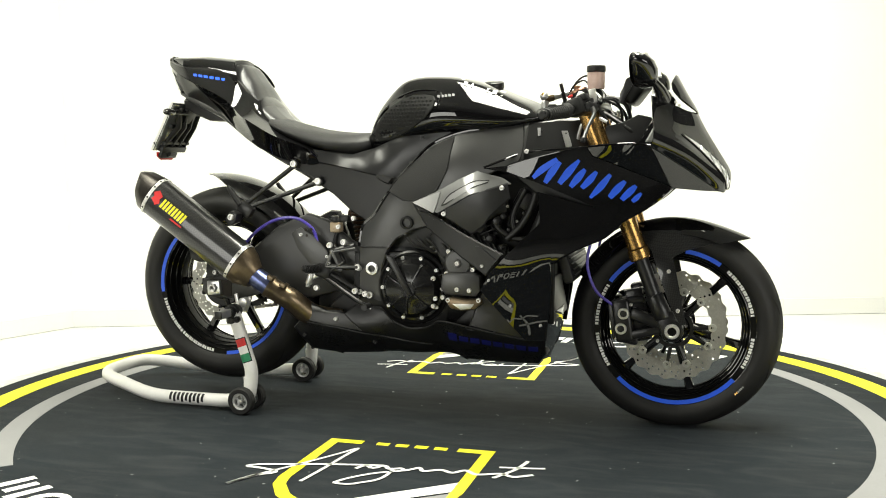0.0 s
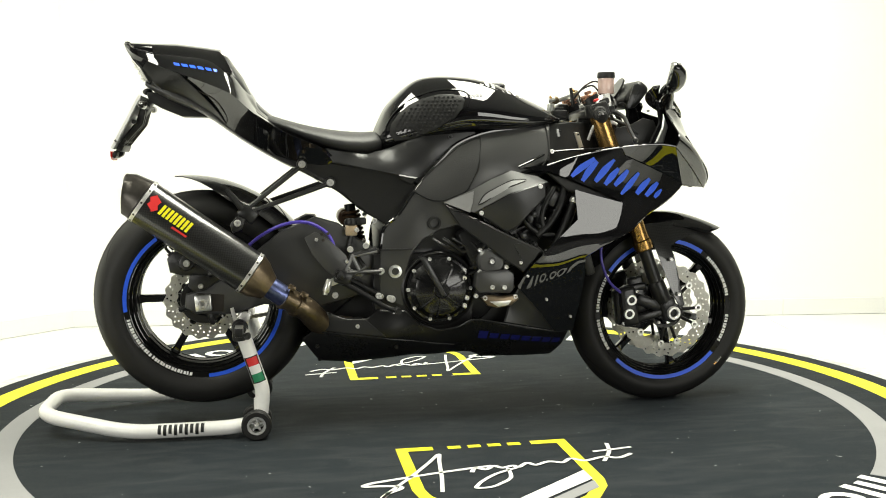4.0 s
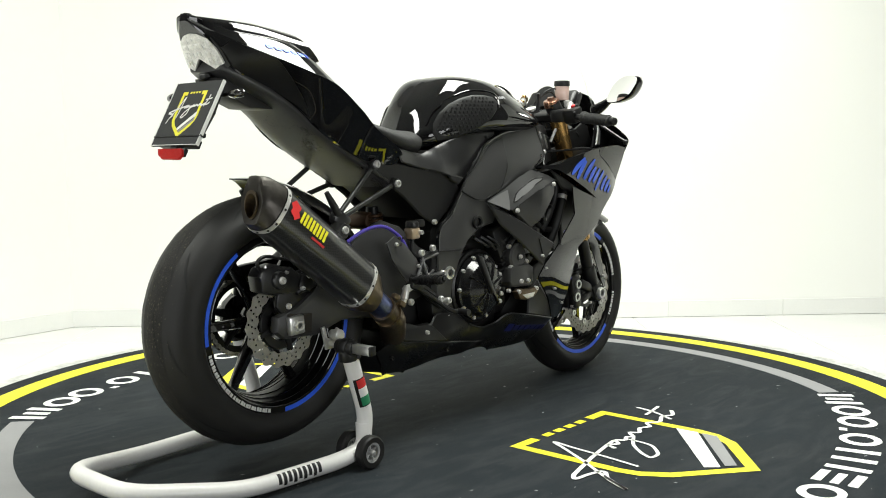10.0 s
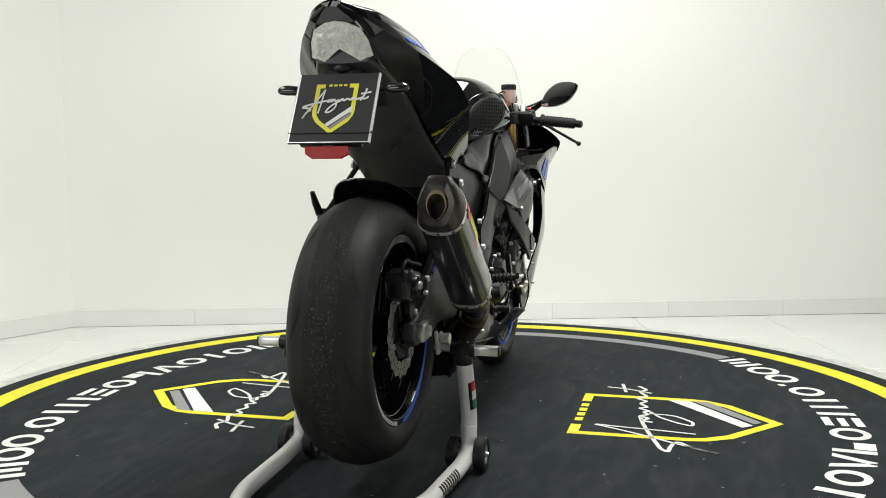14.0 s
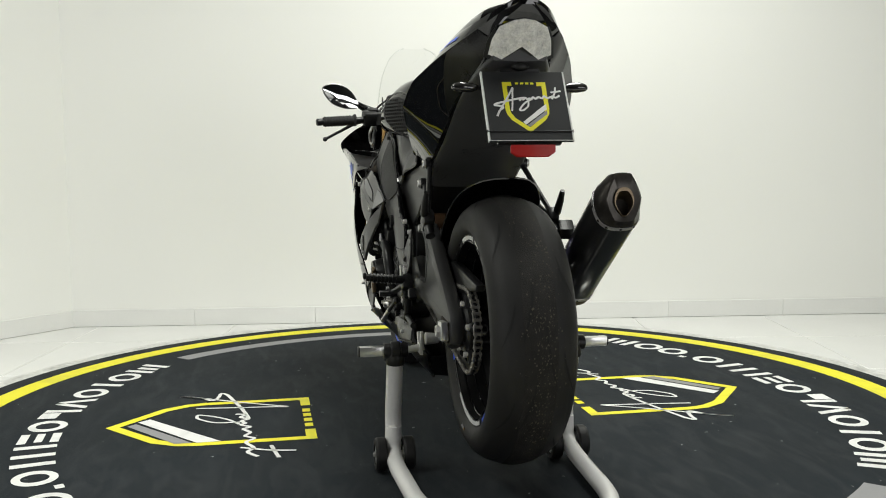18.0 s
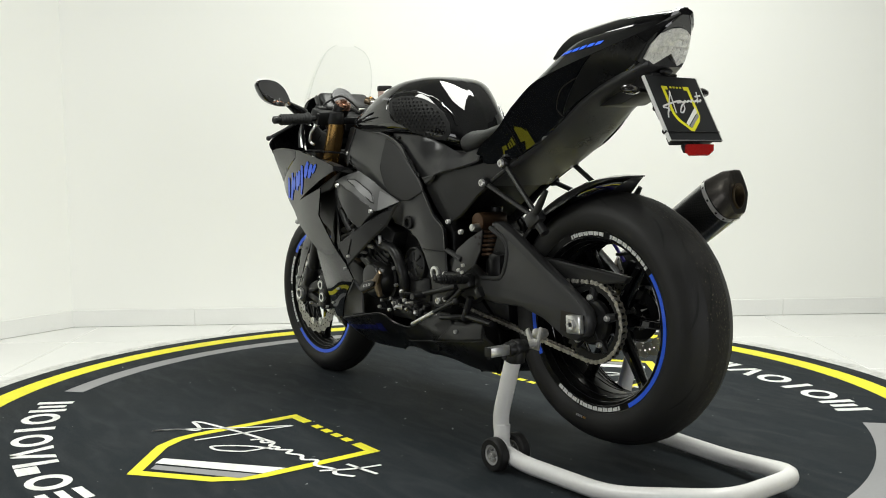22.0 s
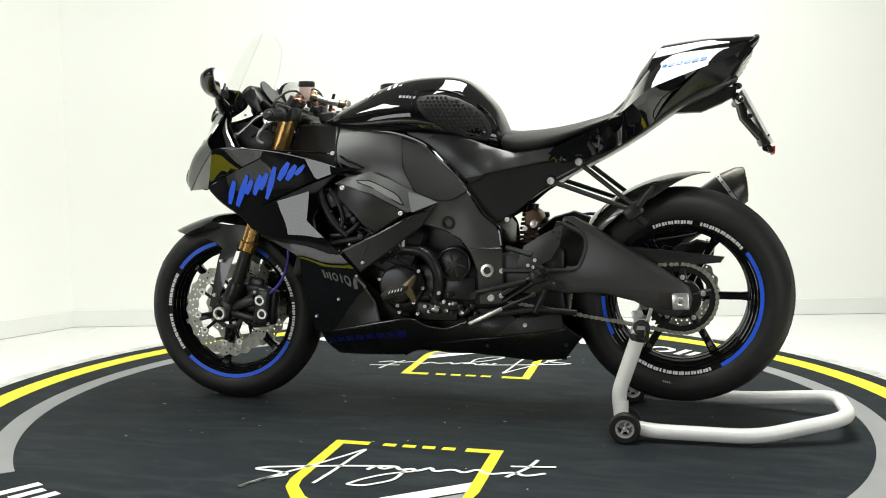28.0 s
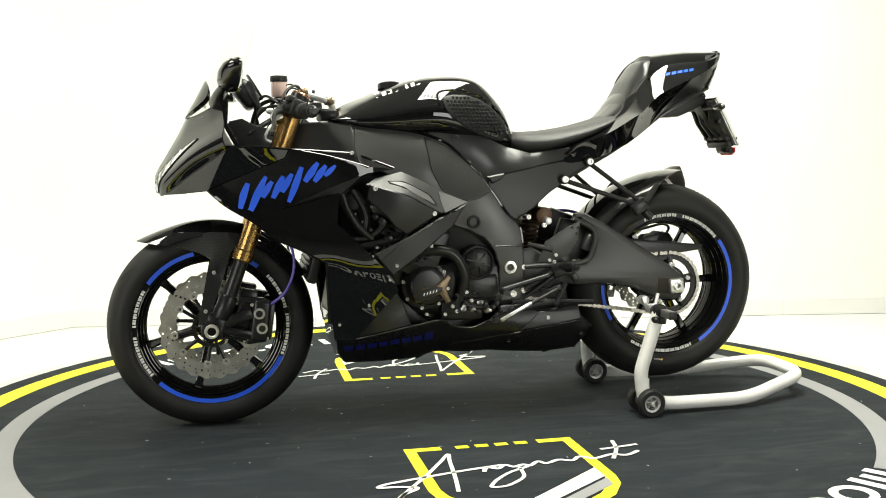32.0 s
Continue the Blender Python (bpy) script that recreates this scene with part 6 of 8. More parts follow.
cols = [c for c in _nose[::-1]] + [c * np.array((1, -1, 1)) for c in _nose[1:]]
nose = sheet("nose_cowl", [[Vector(p) for p in c] for c in cols], "gloss", bike, "gloss black nose cowl with twin headlamps", 0.004)
LENS = [(0.16, 0.00), (0.30, 0.07), (0.44, 0.26), (0.58, 0.43), (0.72, 0.53), (0.60, 0.53), (0.46, 0.48), (0.32, 0.36), (0.20, 0.18), (0.12, 0.05)]
for s in (-1, 1):
    def lens_at(u, v, lift=0.002):
        q = nose_at(u, v, lift)
        return Vector((q.x, s * q.y, q.z))
    bm = bmesh.new()
    surf(bm, LENS, lens_at, 0.03, 0.002, 3, Vector((1, 0, 0.3)))
    hl = part("headlamp", bm, "lampglass", nose, "clear swept headlamp")
    bm = bmesh.new()
    ring = [lens_at(u, v, 0.0015) for u, v in spline(LENS, 4, True)]
    tube(bm, ring + ring[:1], 0.0016, 6)
    part("lens_border", bm, "plastic", hl)
    for a, b in (((0.24, 0.07), (0.20, 0.16)), ((0.34, 0.15), (0.28, 0.29)), ((0.41, 0.25), (0.36, 0.39)), ((0.49, 0.35), (0.45, 0.46)), ((0.57, 0.44), (0.54, 0.50))):
        bm = bmesh.new()
        tube(bm, [lens_at(a[0] + (b[0] - a[0]) * k / 4, a[1] + (b[1] - a[1]) * k / 4, 0.003) for k in range(5)], 0.0016, 6)
        part("lens_rib", bm, "alu", hl)
    # chin between crease, facet and beak
    bm = bmesh.new()
    crease = spline(NOSE_LINES[0][::-1][:3], 6)
    low = spline([(0.697, 0.176, 0.694), (0.762, 0.118, 0.684), (0.818, 0.064, 0.6795)], 6)
    loft(bm, [[Vector((p[0] + (q[0] - p[0]) * k / 4, s * (p[1] + (q[1] - p[1]) * k / 4), p[2] + (q[2] - p[2]) * k / 4)) for k in range(5)] for p, q in zip(crease, low)], cap=False, closed=False)
    thicken(bm, 0.003, Vector((0.4, s, -0.2)))
    part("chin_panel", bm, "gloss", nose, "gloss black chin panel below the headlamp")
    bm = bmesh.new()
    tube(bm, [Vector((p[0], s * (p[1] + 0.0005), p[2])) for p in crease], 0.0018, 6)
    part("chin_seam", bm, "satin", nose)
bm = bmesh.new()
loft(bm, [[Vector((x, y, z)) for y in (-w, -w / 2, 0, w / 2, w)] for x, w, z in ((0.60, 0.188, 0.623), (0.66, 0.175, 0.662), (0.697, 0.172, 0.692), (0.762, 0.114, 0.684), (0.818, 0.062, 0.680), (0.843, 0.010, 0.690))], cap=False, closed=False)
thicken(bm, 0.004, Vector((0, 0, -1)))
part("nose_floor", bm, "plastic", nose)
# side stays of the nose: triangular panels beside the dash
side_sheet("cowl_stay_panel", [(0.600, 0.806), (0.640, 0.88), (0.635, 0.945), (0.665, 0.945), (0.69, 0.88), (0.712, 0.81)], [(0.60, 0.806, 0.150), (0.635, 0.945, 0.125), (0.665, 0.945, 0.120), (0.712, 0.81, 0.150)], "gloss", "", 0.005)
side_sheet("stay_plate", [(0.622, 0.816), (0.650, 0.816), (0.668, 0.865), (0.655, 0.905), (0.648, 0.865)], [(0.622, 0.816, 0.153), (0.65, 0.816, 0.153), (0.655, 0.905, 0.137), (0.648, 0.865, 0.144)], "alu", "", 0.003)
bm = bmesh.new()
box(bm, (0.60, 0, 0.775), (0.12, 0.30, 0.07), bev=0.02)
box(bm, (0.65, 0, 0.72), (0.10, 0.28, 0.07), bev=0.02)
part("inner_cowl", bm, "plastic", bike)

SCREEN = [(0.895, 0.757, 0.655, 0.128), (0.94, 0.732, 0.635, 0.127), (1.00, 0.700, 0.610, 0.124), (1.06, 0.668, 0.585, 0.116), (1.12, 0.632, 0.565, 0.096), (1.155, 0.607, 0.562, 0.068), (1.17, 0.592, 0.566, 0.036)]
sc = sheet("windscreen", nose_rows(SCREEN, 18, 0.8), "glass", bike, "clear double-bubble windscreen", 0)
sc.visible_shadow = False
skirt_rows = []
for z, xf, xs, w, h in spline([(0.897, 0.757, 0.655, 0.128, 14), (0.92, 0.745, 0.645, 0.128, 36), (0.95, 0.727, 0.630, 0.127, 52), (0.98, 0.711, 0.618, 0.126, 46), (1.002, 0.699, 0.610, 0.124, 22)], 4):
    skirt_rows.append([Vector((xs + (xf + 0.003 - xs) * math.cos(radians(h * k / 6)) ** 0.8, (w + 0.002) * math.sin(radians(h * k / 6)), z)) for k in range(-6, 7)])
sheet("screen_skirt", skirt_rows, "gloss", sc, "black lower part of the windscreen", 0.003)
for s in (-1, 1):
    bolt((0.700, s * 0.100, 0.925), 0.005, s, sc, "steel")
bm = bmesh.new()
edge = [r[0] for r in nose_rows(SCREEN, 18, 0.8)]
for s in (-1, 1):
    tube(bm, [Vector((v.x, v.y * s, v.z)) for v in edge], 0.0022, 6)
part("screen_edge", bm, "glass", sc)


# mirrors
def mirror(s):
    base = part("mirror", bmesh.new(), "plastic", bike, "black rear-view mirror on a short stalk")
    bm = bmesh.new()
    tube(bm, spline([(0.668, s * 0.118, 0.935), (0.66, s * 0.165, 0.958), (0.645, s * 0.205, 0.978), (0.63, s * 0.235, 0.99)], 4), [0.022, 0.021, 0.019, 0.017, 0.015, 0.013, 0.012, 0.011, 0.010, 0.0095, 0.009, 0.009, 0.009], 12)
    part("stalk", bm, "gloss", base)
    c = Vector((0.612, s * 0.262, 0.996))
    outline = [(-0.070, -0.030), (-0.050, -0.040), (-0.01, -0.038), (0.035, -0.020), (0.066, 0.018), (0.068, 0.040), (0.040, 0.050), (-0.005, 0.046), (-0.045, 0.020)]
    bm = bmesh.new()
    rings = []
    tilt = Matrix.Rotation(radians(-11 if s < 0 else 11.5), 3, "Z") @ Matrix.Rotation(radians(9 if s < 0 else 0), 3, "Y")
    for k, depth in ((1.0, 0.0), (1.03, 0.006), (0.95, 0.022), (0.70, 0.040), (0.3, 0.050)):
        rings.append([c + tilt @ Vector((depth, s * u * k * 0.93, v * k * 0.95)) for u, v in spline(outline, 4, True)])
    loft(bm, rings)
    part("housing", bm, "gloss", base)
    bm = bmesh.new()
    # convex glass
    turned = Matrix.Rotation(radians(-2 if s < 0 else -4), 3, "Z")
    rings = [[c + tilt @ (turned @ Vector((-0.0012 * (1 - k * k), s * u * 0.91 * k, v * 0.93 * k)) + Vector((-0.008, 0, 0))) for u, v in spline(outline, 4, True)] for k in (1.0, 0.8, 0.6, 0.4, 0.2, 0.05)]
    loft(bm, rings)
    part("mirror_glass", bm, "mirror", base, "bright mirror glass")
    bm = bmesh.new()
    strip = [(-0.040, 0.024), (-0.005, 0.046), (0.030, 0.051), (0.060, 0.044)]
    tube(bm, [c + tilt @ Vector((0.016, s * u * 0.95, v * 0.92)) for u, v in spline(strip, 4)], 0.0055, 8)
    part("indicator_lens", bm, "lens", base, "clear indicator strip in the mirror")


for s in (-1, 1):
    mirror(s)

# -- cockpit --
bm = bmesh.new()
box(bm, (0.462, 0, 0.915), (0.075, 0.27, 0.028), (0, -20, 0), 0.01)
rod(bm, (0.45, 0, 0.86), (0.47, 0, 0.93), 0.03)
part("top_yoke", bm, "blackmetal", bike)
bm = bmesh.new()
rod(bm, (0.455, 0, 0.935), (0.452, 0, 0.943), 0.02)
part("steering_nut", bm, "steel", bike)


def handlebar(s, end, lever_tip):
    root = Vector((0.452, s * 0.125, 0.915))
    end = Vector(end)
    d = (end - root).normalized()
    bar = part("handlebar", rod(bmesh.new(), root - d * 0.03, end, 0.011), "blackmetal", bike, "clip-on handlebar with rubber grip and lever")
    bm = bmesh.new()
    g0 = root + (end - root) * 0.45
    tube(bm, [g0, g0 + d * 0.004, g0 + d * 0.01, end - d * 0.016, end - d * 0.012], [0.021, 0.021, 0.0165, 0.0165, 0.014], 18)
    part("grip", bm, "grip", bar)
    for k in range(9):
        bm = bmesh.new()
        c = g0 + d * 0.018 + (end - d * 0.03 - g0) * (k / 8 * 0.9)
        tube(bm, [c, c + d * 0.003], 0.0182, 16)
        part("grip_rib", bm, "grip", bar)
    bm = bmesh.new()
    tube(bm, [end - d * 0.012, end - d * 0.006, end + d * 0.008, end + d * 0.012], [0.009, 0.0125, 0.0125, 0.008], 16)
    part("bar_end", bm, "blackmetal", bar)
    bm = bmesh.new()
    b0 = root + (end - root) * 0.22
    box(bm, b0 + Vector((0.004, 0, 0.004)), (0.046, 0.055, 0.048), (0, -20, 12 * s), 0.008)
    box(bm, b0 + Vector((0.018, -0.01 * s, 0.03)), (0.03, 0.036, 0.018), (0, -20, 12 * s), 0.005)
    rod(bm, root + Vector((0, 0, -0.02)), root + Vector((-0.006, 0, 0.02)), 0.036, 0.036, 20, 0.004)
    part("switch_block", bm, "plastic", bar)
    bm = bmesh.new()
    tip = Vector(lever_tip)
    piv = b0 + Vector((0.045, 0, 0.0))
    tube(bm, spline([piv, piv + (tip - piv) * 0.3 + Vector((0.012, 0, 0.008)), piv + (tip - piv) * 0.7 + Vector((0.004, 0, 0.004)), tip], 4), [0.008, 0.0075, 0.007, 0.0065, 0.006, 0.0055, 0.0055, 0.005, 0.005, 0.005, 0.005, 0.005, 0.005], 10)
    ball(bm, tip, (0.0085, 0.0085, 0.0085), seg=12)
    part("lever", bm, "blackmetal", bar)
    bm = bmesh.new()
    box(bm, piv - Vector((0.008, s * 0.02, -0.004)), (0.03, 0.06, 0.026), (0, -15, 10 * s), 0.006)
    part("master_cylinder", bm, "blackmetal", bar)
    bm = bmesh.new()
    hose(bm, [piv + Vector((0.0, -s * 0.05, 0.01)), piv + Vector((0.03, -s * 0.075, -0.03)), piv + Vector((0.05, -s * 0.08, -0.10)), (0.52, s * 0.07, 0.74)], 0.0045)
    part("control_cable", bm, "plastic", bar)
    bolt(tuple(b0 + Vector((-0.02, s * 0.02, 0.01))), 0.006, s, bar, "blackmetal")


handlebar(-1, (0.383, -0.362, 0.886), (0.483, -0.350, 0.822))
handlebar(1, (0.420, 0.352, 0.902), (0.528, 0.327, 0.846))
# brake fluid pot
pot = part("brake_fluid_pot", rod(bmesh.new(), (0.483, -0.105, 0.965), (0.483, -0.105, 1.012), 0.0235, 0.025, 24, 0.003), "fluid", bike, "pinkish translucent brake fluid pot with black cap")
part("cap", rod(bmesh.new(), (0.483, -0.105, 1.012), (0.483, -0.105, 1.030), 0.027, 0.026, 28, 0.003), "plastic", pot)
bm = bmesh.new()
hose(bm, [(0.484, -0.105, 0.966), (0.505, -0.115, 0.945), (0.50, -0.14, 0.925)], 0.006)
box(bm, (0.475, -0.115, 0.945), (0.012, 0.03, 0.04), (0, 10, 0), 0.003)
part("pot_bracket", bm, "blackmetal", pot)
for sd in (-1, 1):
    bm = bmesh.new()
    slab(bm, [(0.50, 0.80), (0.512, 0.862), (0.56, 0.872), (0.60, 0.893), (0.635, 0.885), (0.665, 0.82)], sd * 0.100, sd * 0.110, 0.003)
    part("cockpit_panel", bm, "plastic", bike)
# dash
dash = part("dash", box(bmesh.new(), (0.585, 0, 0.965), (0.05, 0.20, 0.085), (0, 38, 0), 0.018, 3), "plastic", bike, "black instrument cluster behind the screen")
bm = bmesh.new()
rod(bm, (0.562, 0.02, 0.985), (0.557, 0.02, 0.988), 0.042, 0.042, 32)
part("dial", bm, "satin2", dash)
for s in (-1, 1):
    bm = bmesh.new()
    slab(bm, [(0.545, 0.925), (0.556, 0.922), (0.590, 0.985), (0.580, 0.998), (0.566, 0.990)], s * 0.113, s * 0.117, 0.001)
    part("dash_stay", bm, "satin2", dash)
    bm = bmesh.new()
    hose(bm, [(0.50, s * 0.06, 0.90), (0.55, s * 0.10, 0.87), (0.59, s * 0.10, 0.84), (0.60, s * 0.05, 0.82)], 0.007)
    part("wiring_loom", bm, "plastic", dash)
# clutter round the yoke: cables, brass fittings, steering damper
for pts, r in (([(0.400, -0.055, 0.955), (0.425, -0.075, 0.990), (0.455, -0.092, 1.004), (0.475, -0.100, 0.985), (0.490, -0.110, 0.960)], 0.0026),
               ([(0.395, -0.050, 0.950), (0.415, -0.070, 0.978), (0.445, -0.085, 0.992), (0.462, -0.095, 0.975), (0.47, -0.12, 0.945)], 0.0026),
               ([(0.420, 0.050, 0.950), (0.440, 0.090, 0.985), (0.470, 0.120, 0.975), (0.490, 0.150, 0.940), (0.50, 0.12, 0.88)], 0.0035),
               ([(0.500, 0.140, 0.935), (0.535, 0.120, 0.955), (0.560, 0.080, 0.925), (0.550, 0.060, 0.860)], 0.004),
               ([(0.505, -0.150, 0.935), (0.540, -0.120, 0.930), (0.555, -0.090, 0.885), (0.540, -0.070, 0.820)], 0.004),
               ([(0.450, 0.020, 0.930), (0.500, 0.030, 0.950), (0.550, 0.020, 0.930), (0.570, 0.010, 0.880)], 0.006),
               ([(0.455, -0.020, 0.925), (0.510, -0.035, 0.935), (0.555, -0.030, 0.900), (0.560, -0.020, 0.850)], 0.005)):
    bm = bmesh.new()
    hose(bm, pts, r, 6, 8)
    part("control_cable", bm, "plastic", bike)
damper = part("steering_damper", rod(bmesh.new(), (0.418, 0.004, 0.970), (0.345, -0.036, 0.950), 0.0095, 0.0095, 16, 0.002), "alu", bike, "bright steering damper with brass end fittings")
bm = bmesh.new()
rod(bm, (0.428, 0.009, 0.973), (0.408, -0.001, 0.967), 0.0135, 0.0125, 16, 0.003)
part("brass_fitting", bm, "bronze", damper)
bm = bmesh.new()
rod(bm, (0.350, -0.033, 0.952), (0.330, -0.045, 0.946), 0.0125, 0.0115, 16, 0.003)
part("brass_fitting", bm, "bronze", damper)
bm = bmesh.new()
rod(bm, (0.329, -0.045, 0.900), (0.329, -0.045, 0.940), 0.0125, 0.0115, 16, 0.003)
rod(bm, (0.320, -0.052, 0.950), (0.337, -0.060, 0.955), 0.011, 0.008, 12, 0.002)
part("damper_post", bm, "alu", damper)
bm = bmesh.new()
ball(bm, (0.327, -0.056, 0.955), (0.009, 0.009, 0.009), seg=12)
part("brass_ball", bm, "gold", damper)
bm = bmesh.new()
ball(bm, (0.412, 0.0, 0.979), (0.008, 0.008, 0.008), seg=12)
part("brass_ball", bm, "gold", damper)
bm = bmesh.new()
box(bm, (0.350, 0.0, 0.905), (0.05, 0.15, 0.03), bev=0.008)
box(bm, (0.385, 0.03, 0.925), (0.035, 0.05, 0.035), bev=0.008)
rod(bm, (0.392, -0.070, 0.930), (0.380, -0.082, 0.985), 0.006, 0.005, 10)
box(bm, (0.352, -0.055, 0.912), (0.026, 0.024, 0.034), bev=0.005)
part("ignition_lock", bm, "blackmetal", bike)
bm = bmesh.new()
hose(bm, [(0.432, -0.095, 0.828), (0.438, -0.103, 0.852), (0.450, -0.108, 0.875), (0.480, -0.112, 0.887), (0.515, -0.118, 0.874)], 0.0048, 6, 12)
part("bright_brake_line", bm, "steel", bike, "bright braided brake line loop")
bm = bmesh.new()
tube(bm, spline([(0.520, 0.150, 0.905), (0.512, 0.165, 0.880), (0.530, 0.168, 0.860), (0.538, 0.165, 0.835), (0.522, 0.16, 0.826)], 4), 0.0048, 8)
ball(bm, (0.523, 0.150, 0.912), (0.012, 0.01, 0.009), seg=12)
box(bm, (0.505, 0.155, 0.895), (0.034, 0.010, 0.018), (0, 20, 0), 0.003)
part("clutch_perch", bm, "alu", bike, "bright clutch lever perch")
bm = bmesh.new()
box(bm, (0.424, -0.188, 0.942), (0.014, 0.012, 0.007), (0, -20, 12), 0.002)
part("stop_switch", bm, "red", bike, "red engine stop switch")
bm = bmesh.new()
rod(bm, (0.440, -0.165, 0.925), (0.452, -0.160, 0.955), 0.012, 0.010, 12, 0.003)
box(bm, (0.478, -0.13, 0.945), (0.02, 0.012, 0.04), (0, -10, 0), 0.002)
part("lever_bracket", bm, "steel", bike)

# -- engine --
eng = part("engine", bmesh.new(), "blackmetal", bike, "black four-cylinder engine with round side covers")
bm = bmesh.new()
box(bm, (-0.03, 0, 0.39), (0.32, 0.30, 0.17), (0, 4, 0), 0.03)
box(bm, (0.10, 0, 0.34), (0.18, 0.28, 0.12), (0, 10, 0), 0.03)
box(bm, (-0.12, 0, 0.47), (0.16, 0.26, 0.12), (0, 0, 0), 0.02)
part("crankcase", bm, "blackmetal", eng)
bm = bmesh.new()
box(bm, (0.12, 0, 0.52), (0.17, 0.36, 0.16), (0, -24, 0), 0.012)
part("cylinder_block", bm, "blackmetal", eng)
bm = bmesh.new()
box(bm, (0.16, 0, 0.63), (0.17, 0.37, 0.09), (0, -24, 0), 0.02)
part("cylinder_head", bm, "blackmetal", eng)
for k in range(6):
    bm = bmesh.new()
    box(bm, (0.125 + 0.004 * k, 0, 0.475 + 0.018 * k), (0.18, 0.372, 0.004), (0, -24, 0), 0.001)
    part("block_rib", bm, "plastic", eng)
bm = bmesh.new()
box(bm, (0.03, 0, 0.70), (0.30, 0.26, 0.16), (0, 0, 0), 0.03)
part("throttle_bodies", bm, "plastic", eng)
for s in (-1, 1):
    for k in range(9):
        bm = bmesh.new()
        y = s * (0.185 + 0.004 * (k % 3))
        x0 = 0.09 + 0.022 * k
        hose(bm, [(x0, y, 0.60 - 0.012 * k), (x0 + 0.02, y + s * 0.012, 0.56 - 0.01 * k), (x0 - 0.008, y, 0.51 - 0.006 * k), (x0 + 0.015, y - s * 0.02, 0.47)], 0.005 if k % 2 else 0.008, 4, 8)
        part("engine_hose", bm, "plastic" if k % 3 else "blackmetal", eng)
    for x, z, r, d in ((0.17, 0.58, 0.016, 0.03), (0.20, 0.55, 0.012, 0.035), (0.15, 0.545, 0.010, 0.03), (0.235, 0.52, 0.014, 0.02), (0.22, 0.60, 0.012, 0.04)):
        bm = bmesh.new()
        rod(bm, (x, s * 0.17, z), (x, s * (0.185 + d * 0.7), z), r, r * 0.85, 14, 0.002)
        part("engine_fitting", bm, "blackmetal", eng)

# clutch cover
cl = part("clutch_cover", bmesh.new(), "blackmetal", eng, "round black clutch cover with strengthening ribs")
C = (-0.042, -0.150, 0.398)
bm = bmesh.new()
lathe(bm, [(0.0005, -0.062), (0.020, -0.062), (0.024, -0.056), (0.060, -0.050), (0.074, -0.044), (0.082, -0.030), (0.088, -0.022), (0.095, -0.020), (0.096, 0.0)], c=C, seg=48)
part("cover_shell", bm, "caseblack", cl)
for a in (20, 62, 150, 222, 262, 318):
    # thin wedge that stands up from the cone
    bm = bmesh.new()
    e = Vector((math.cos(radians(a)), 0, math.sin(radians(a))))
    w = Vector((-math.sin(radians(a)), 0, math.cos(radians(a))))
    c0 = Vector(C) + Vector((0, -0.050, 0))
    loft(bm, [[c0 + e * r - w * k + Vector((0, 0.012, 0)), c0 + e * r - w * k * 0.35 + Vector((0, -h, 0)), c0 + e * r + w * k * 0.35 + Vector((0, -h, 0)), c0 + e * r + w * k + Vector((0, 0.012, 0))]
              for r, k, h in ((0.020, 0.0035, 0.010), (0.045, 0.0045, 0.009), (0.071, 0.0065, 0.003), (0.080, 0.007, -0.008))])
    part("cover_rib", bm, "caseblack", cl)
bm = bmesh.new()
slab(bm, [(-0.110, 0.500), (-0.086, 0.494), (-0.030, 0.386), (-0.043, 0.381)], -0.222, -0.206, 0.004)
part("cover_guard", bm, "satin2", cl)
for a in range(0, 360, 36):
    e = Vector((math.cos(radians(a)), 0, math.sin(radians(a))))
    p = Vector(C) + e * 0.092
    bolt((p.x, -0.170, p.z), 0.0072, -1, cl)
# crankcase flank behind and under the clutch cover
bm = bmesh.new()
slab(bm, [(-0.232, 0.500), (-0.236, 0.372), (-0.226, 0.318), (-0.190, 0.278), (-0.105, 0.268), (0.0, 0.262), (0.055, 0.286), (0.066, 0.350), (0.05, 0.44), (-0.02, 0.505)], -0.152, -0.09, 0.008)
part("crankcase_flank", bm, "satin", eng, "satin black crankcase flank")
bm = bmesh.new()
lathe(bm, [(0.098, -0.001), (0.098, -0.008), (0.104, -0.012), (0.110, -0.008), (0.112, 0.004)], c=C, seg=48)
part("cover_collar", bm, "blackmetal", cl)
# ignition cover and sensor plate on the right
bm = bmesh.new()
lathe(bm, [(0.0005, -0.040), (0.010, -0.040), (0.012, -0.036), (0.034, -0.035), (0.040, -0.029), (0.043, 0.0)], c=(0.106, -0.17, 0.478), seg=32)
part("ignition_cover", bm, "frame", eng, "round grey ignition cover")
bm = bmesh.new()
slab(bm, [(0.060, 0.445), (0.080, 0.452), (0.150, 0.455), (0.172, 0.442), (0.174, 0.400), (0.160, 0.384), (0.068, 0.388), (0.056, 0.405)], -0.212, -0.160, 0.007)
part("sensor_cover", bm, "frame", eng, "grey cast cover with two bolts")
bm = bmesh.new()
slab(bm, [(0.072, 0.374), (0.090, 0.382), (0.130, 0.377), (0.178, 0.380), (0.182, 0.368), (0.160, 0.350), (0.12, 0.344), (0.09, 0.350)], -0.226, -0.200, 0.006)
part("case_slider", bm, "bronze", eng, "worn bronze crash slider")
bm = bmesh.new()
slab(bm, [(0.095, 0.364), (0.160, 0.366), (0.150, 0.352), (0.12, 0.348)], -0.2275, -0.2255, 0.001)
part("slider_scuff", bm, "alu", eng)
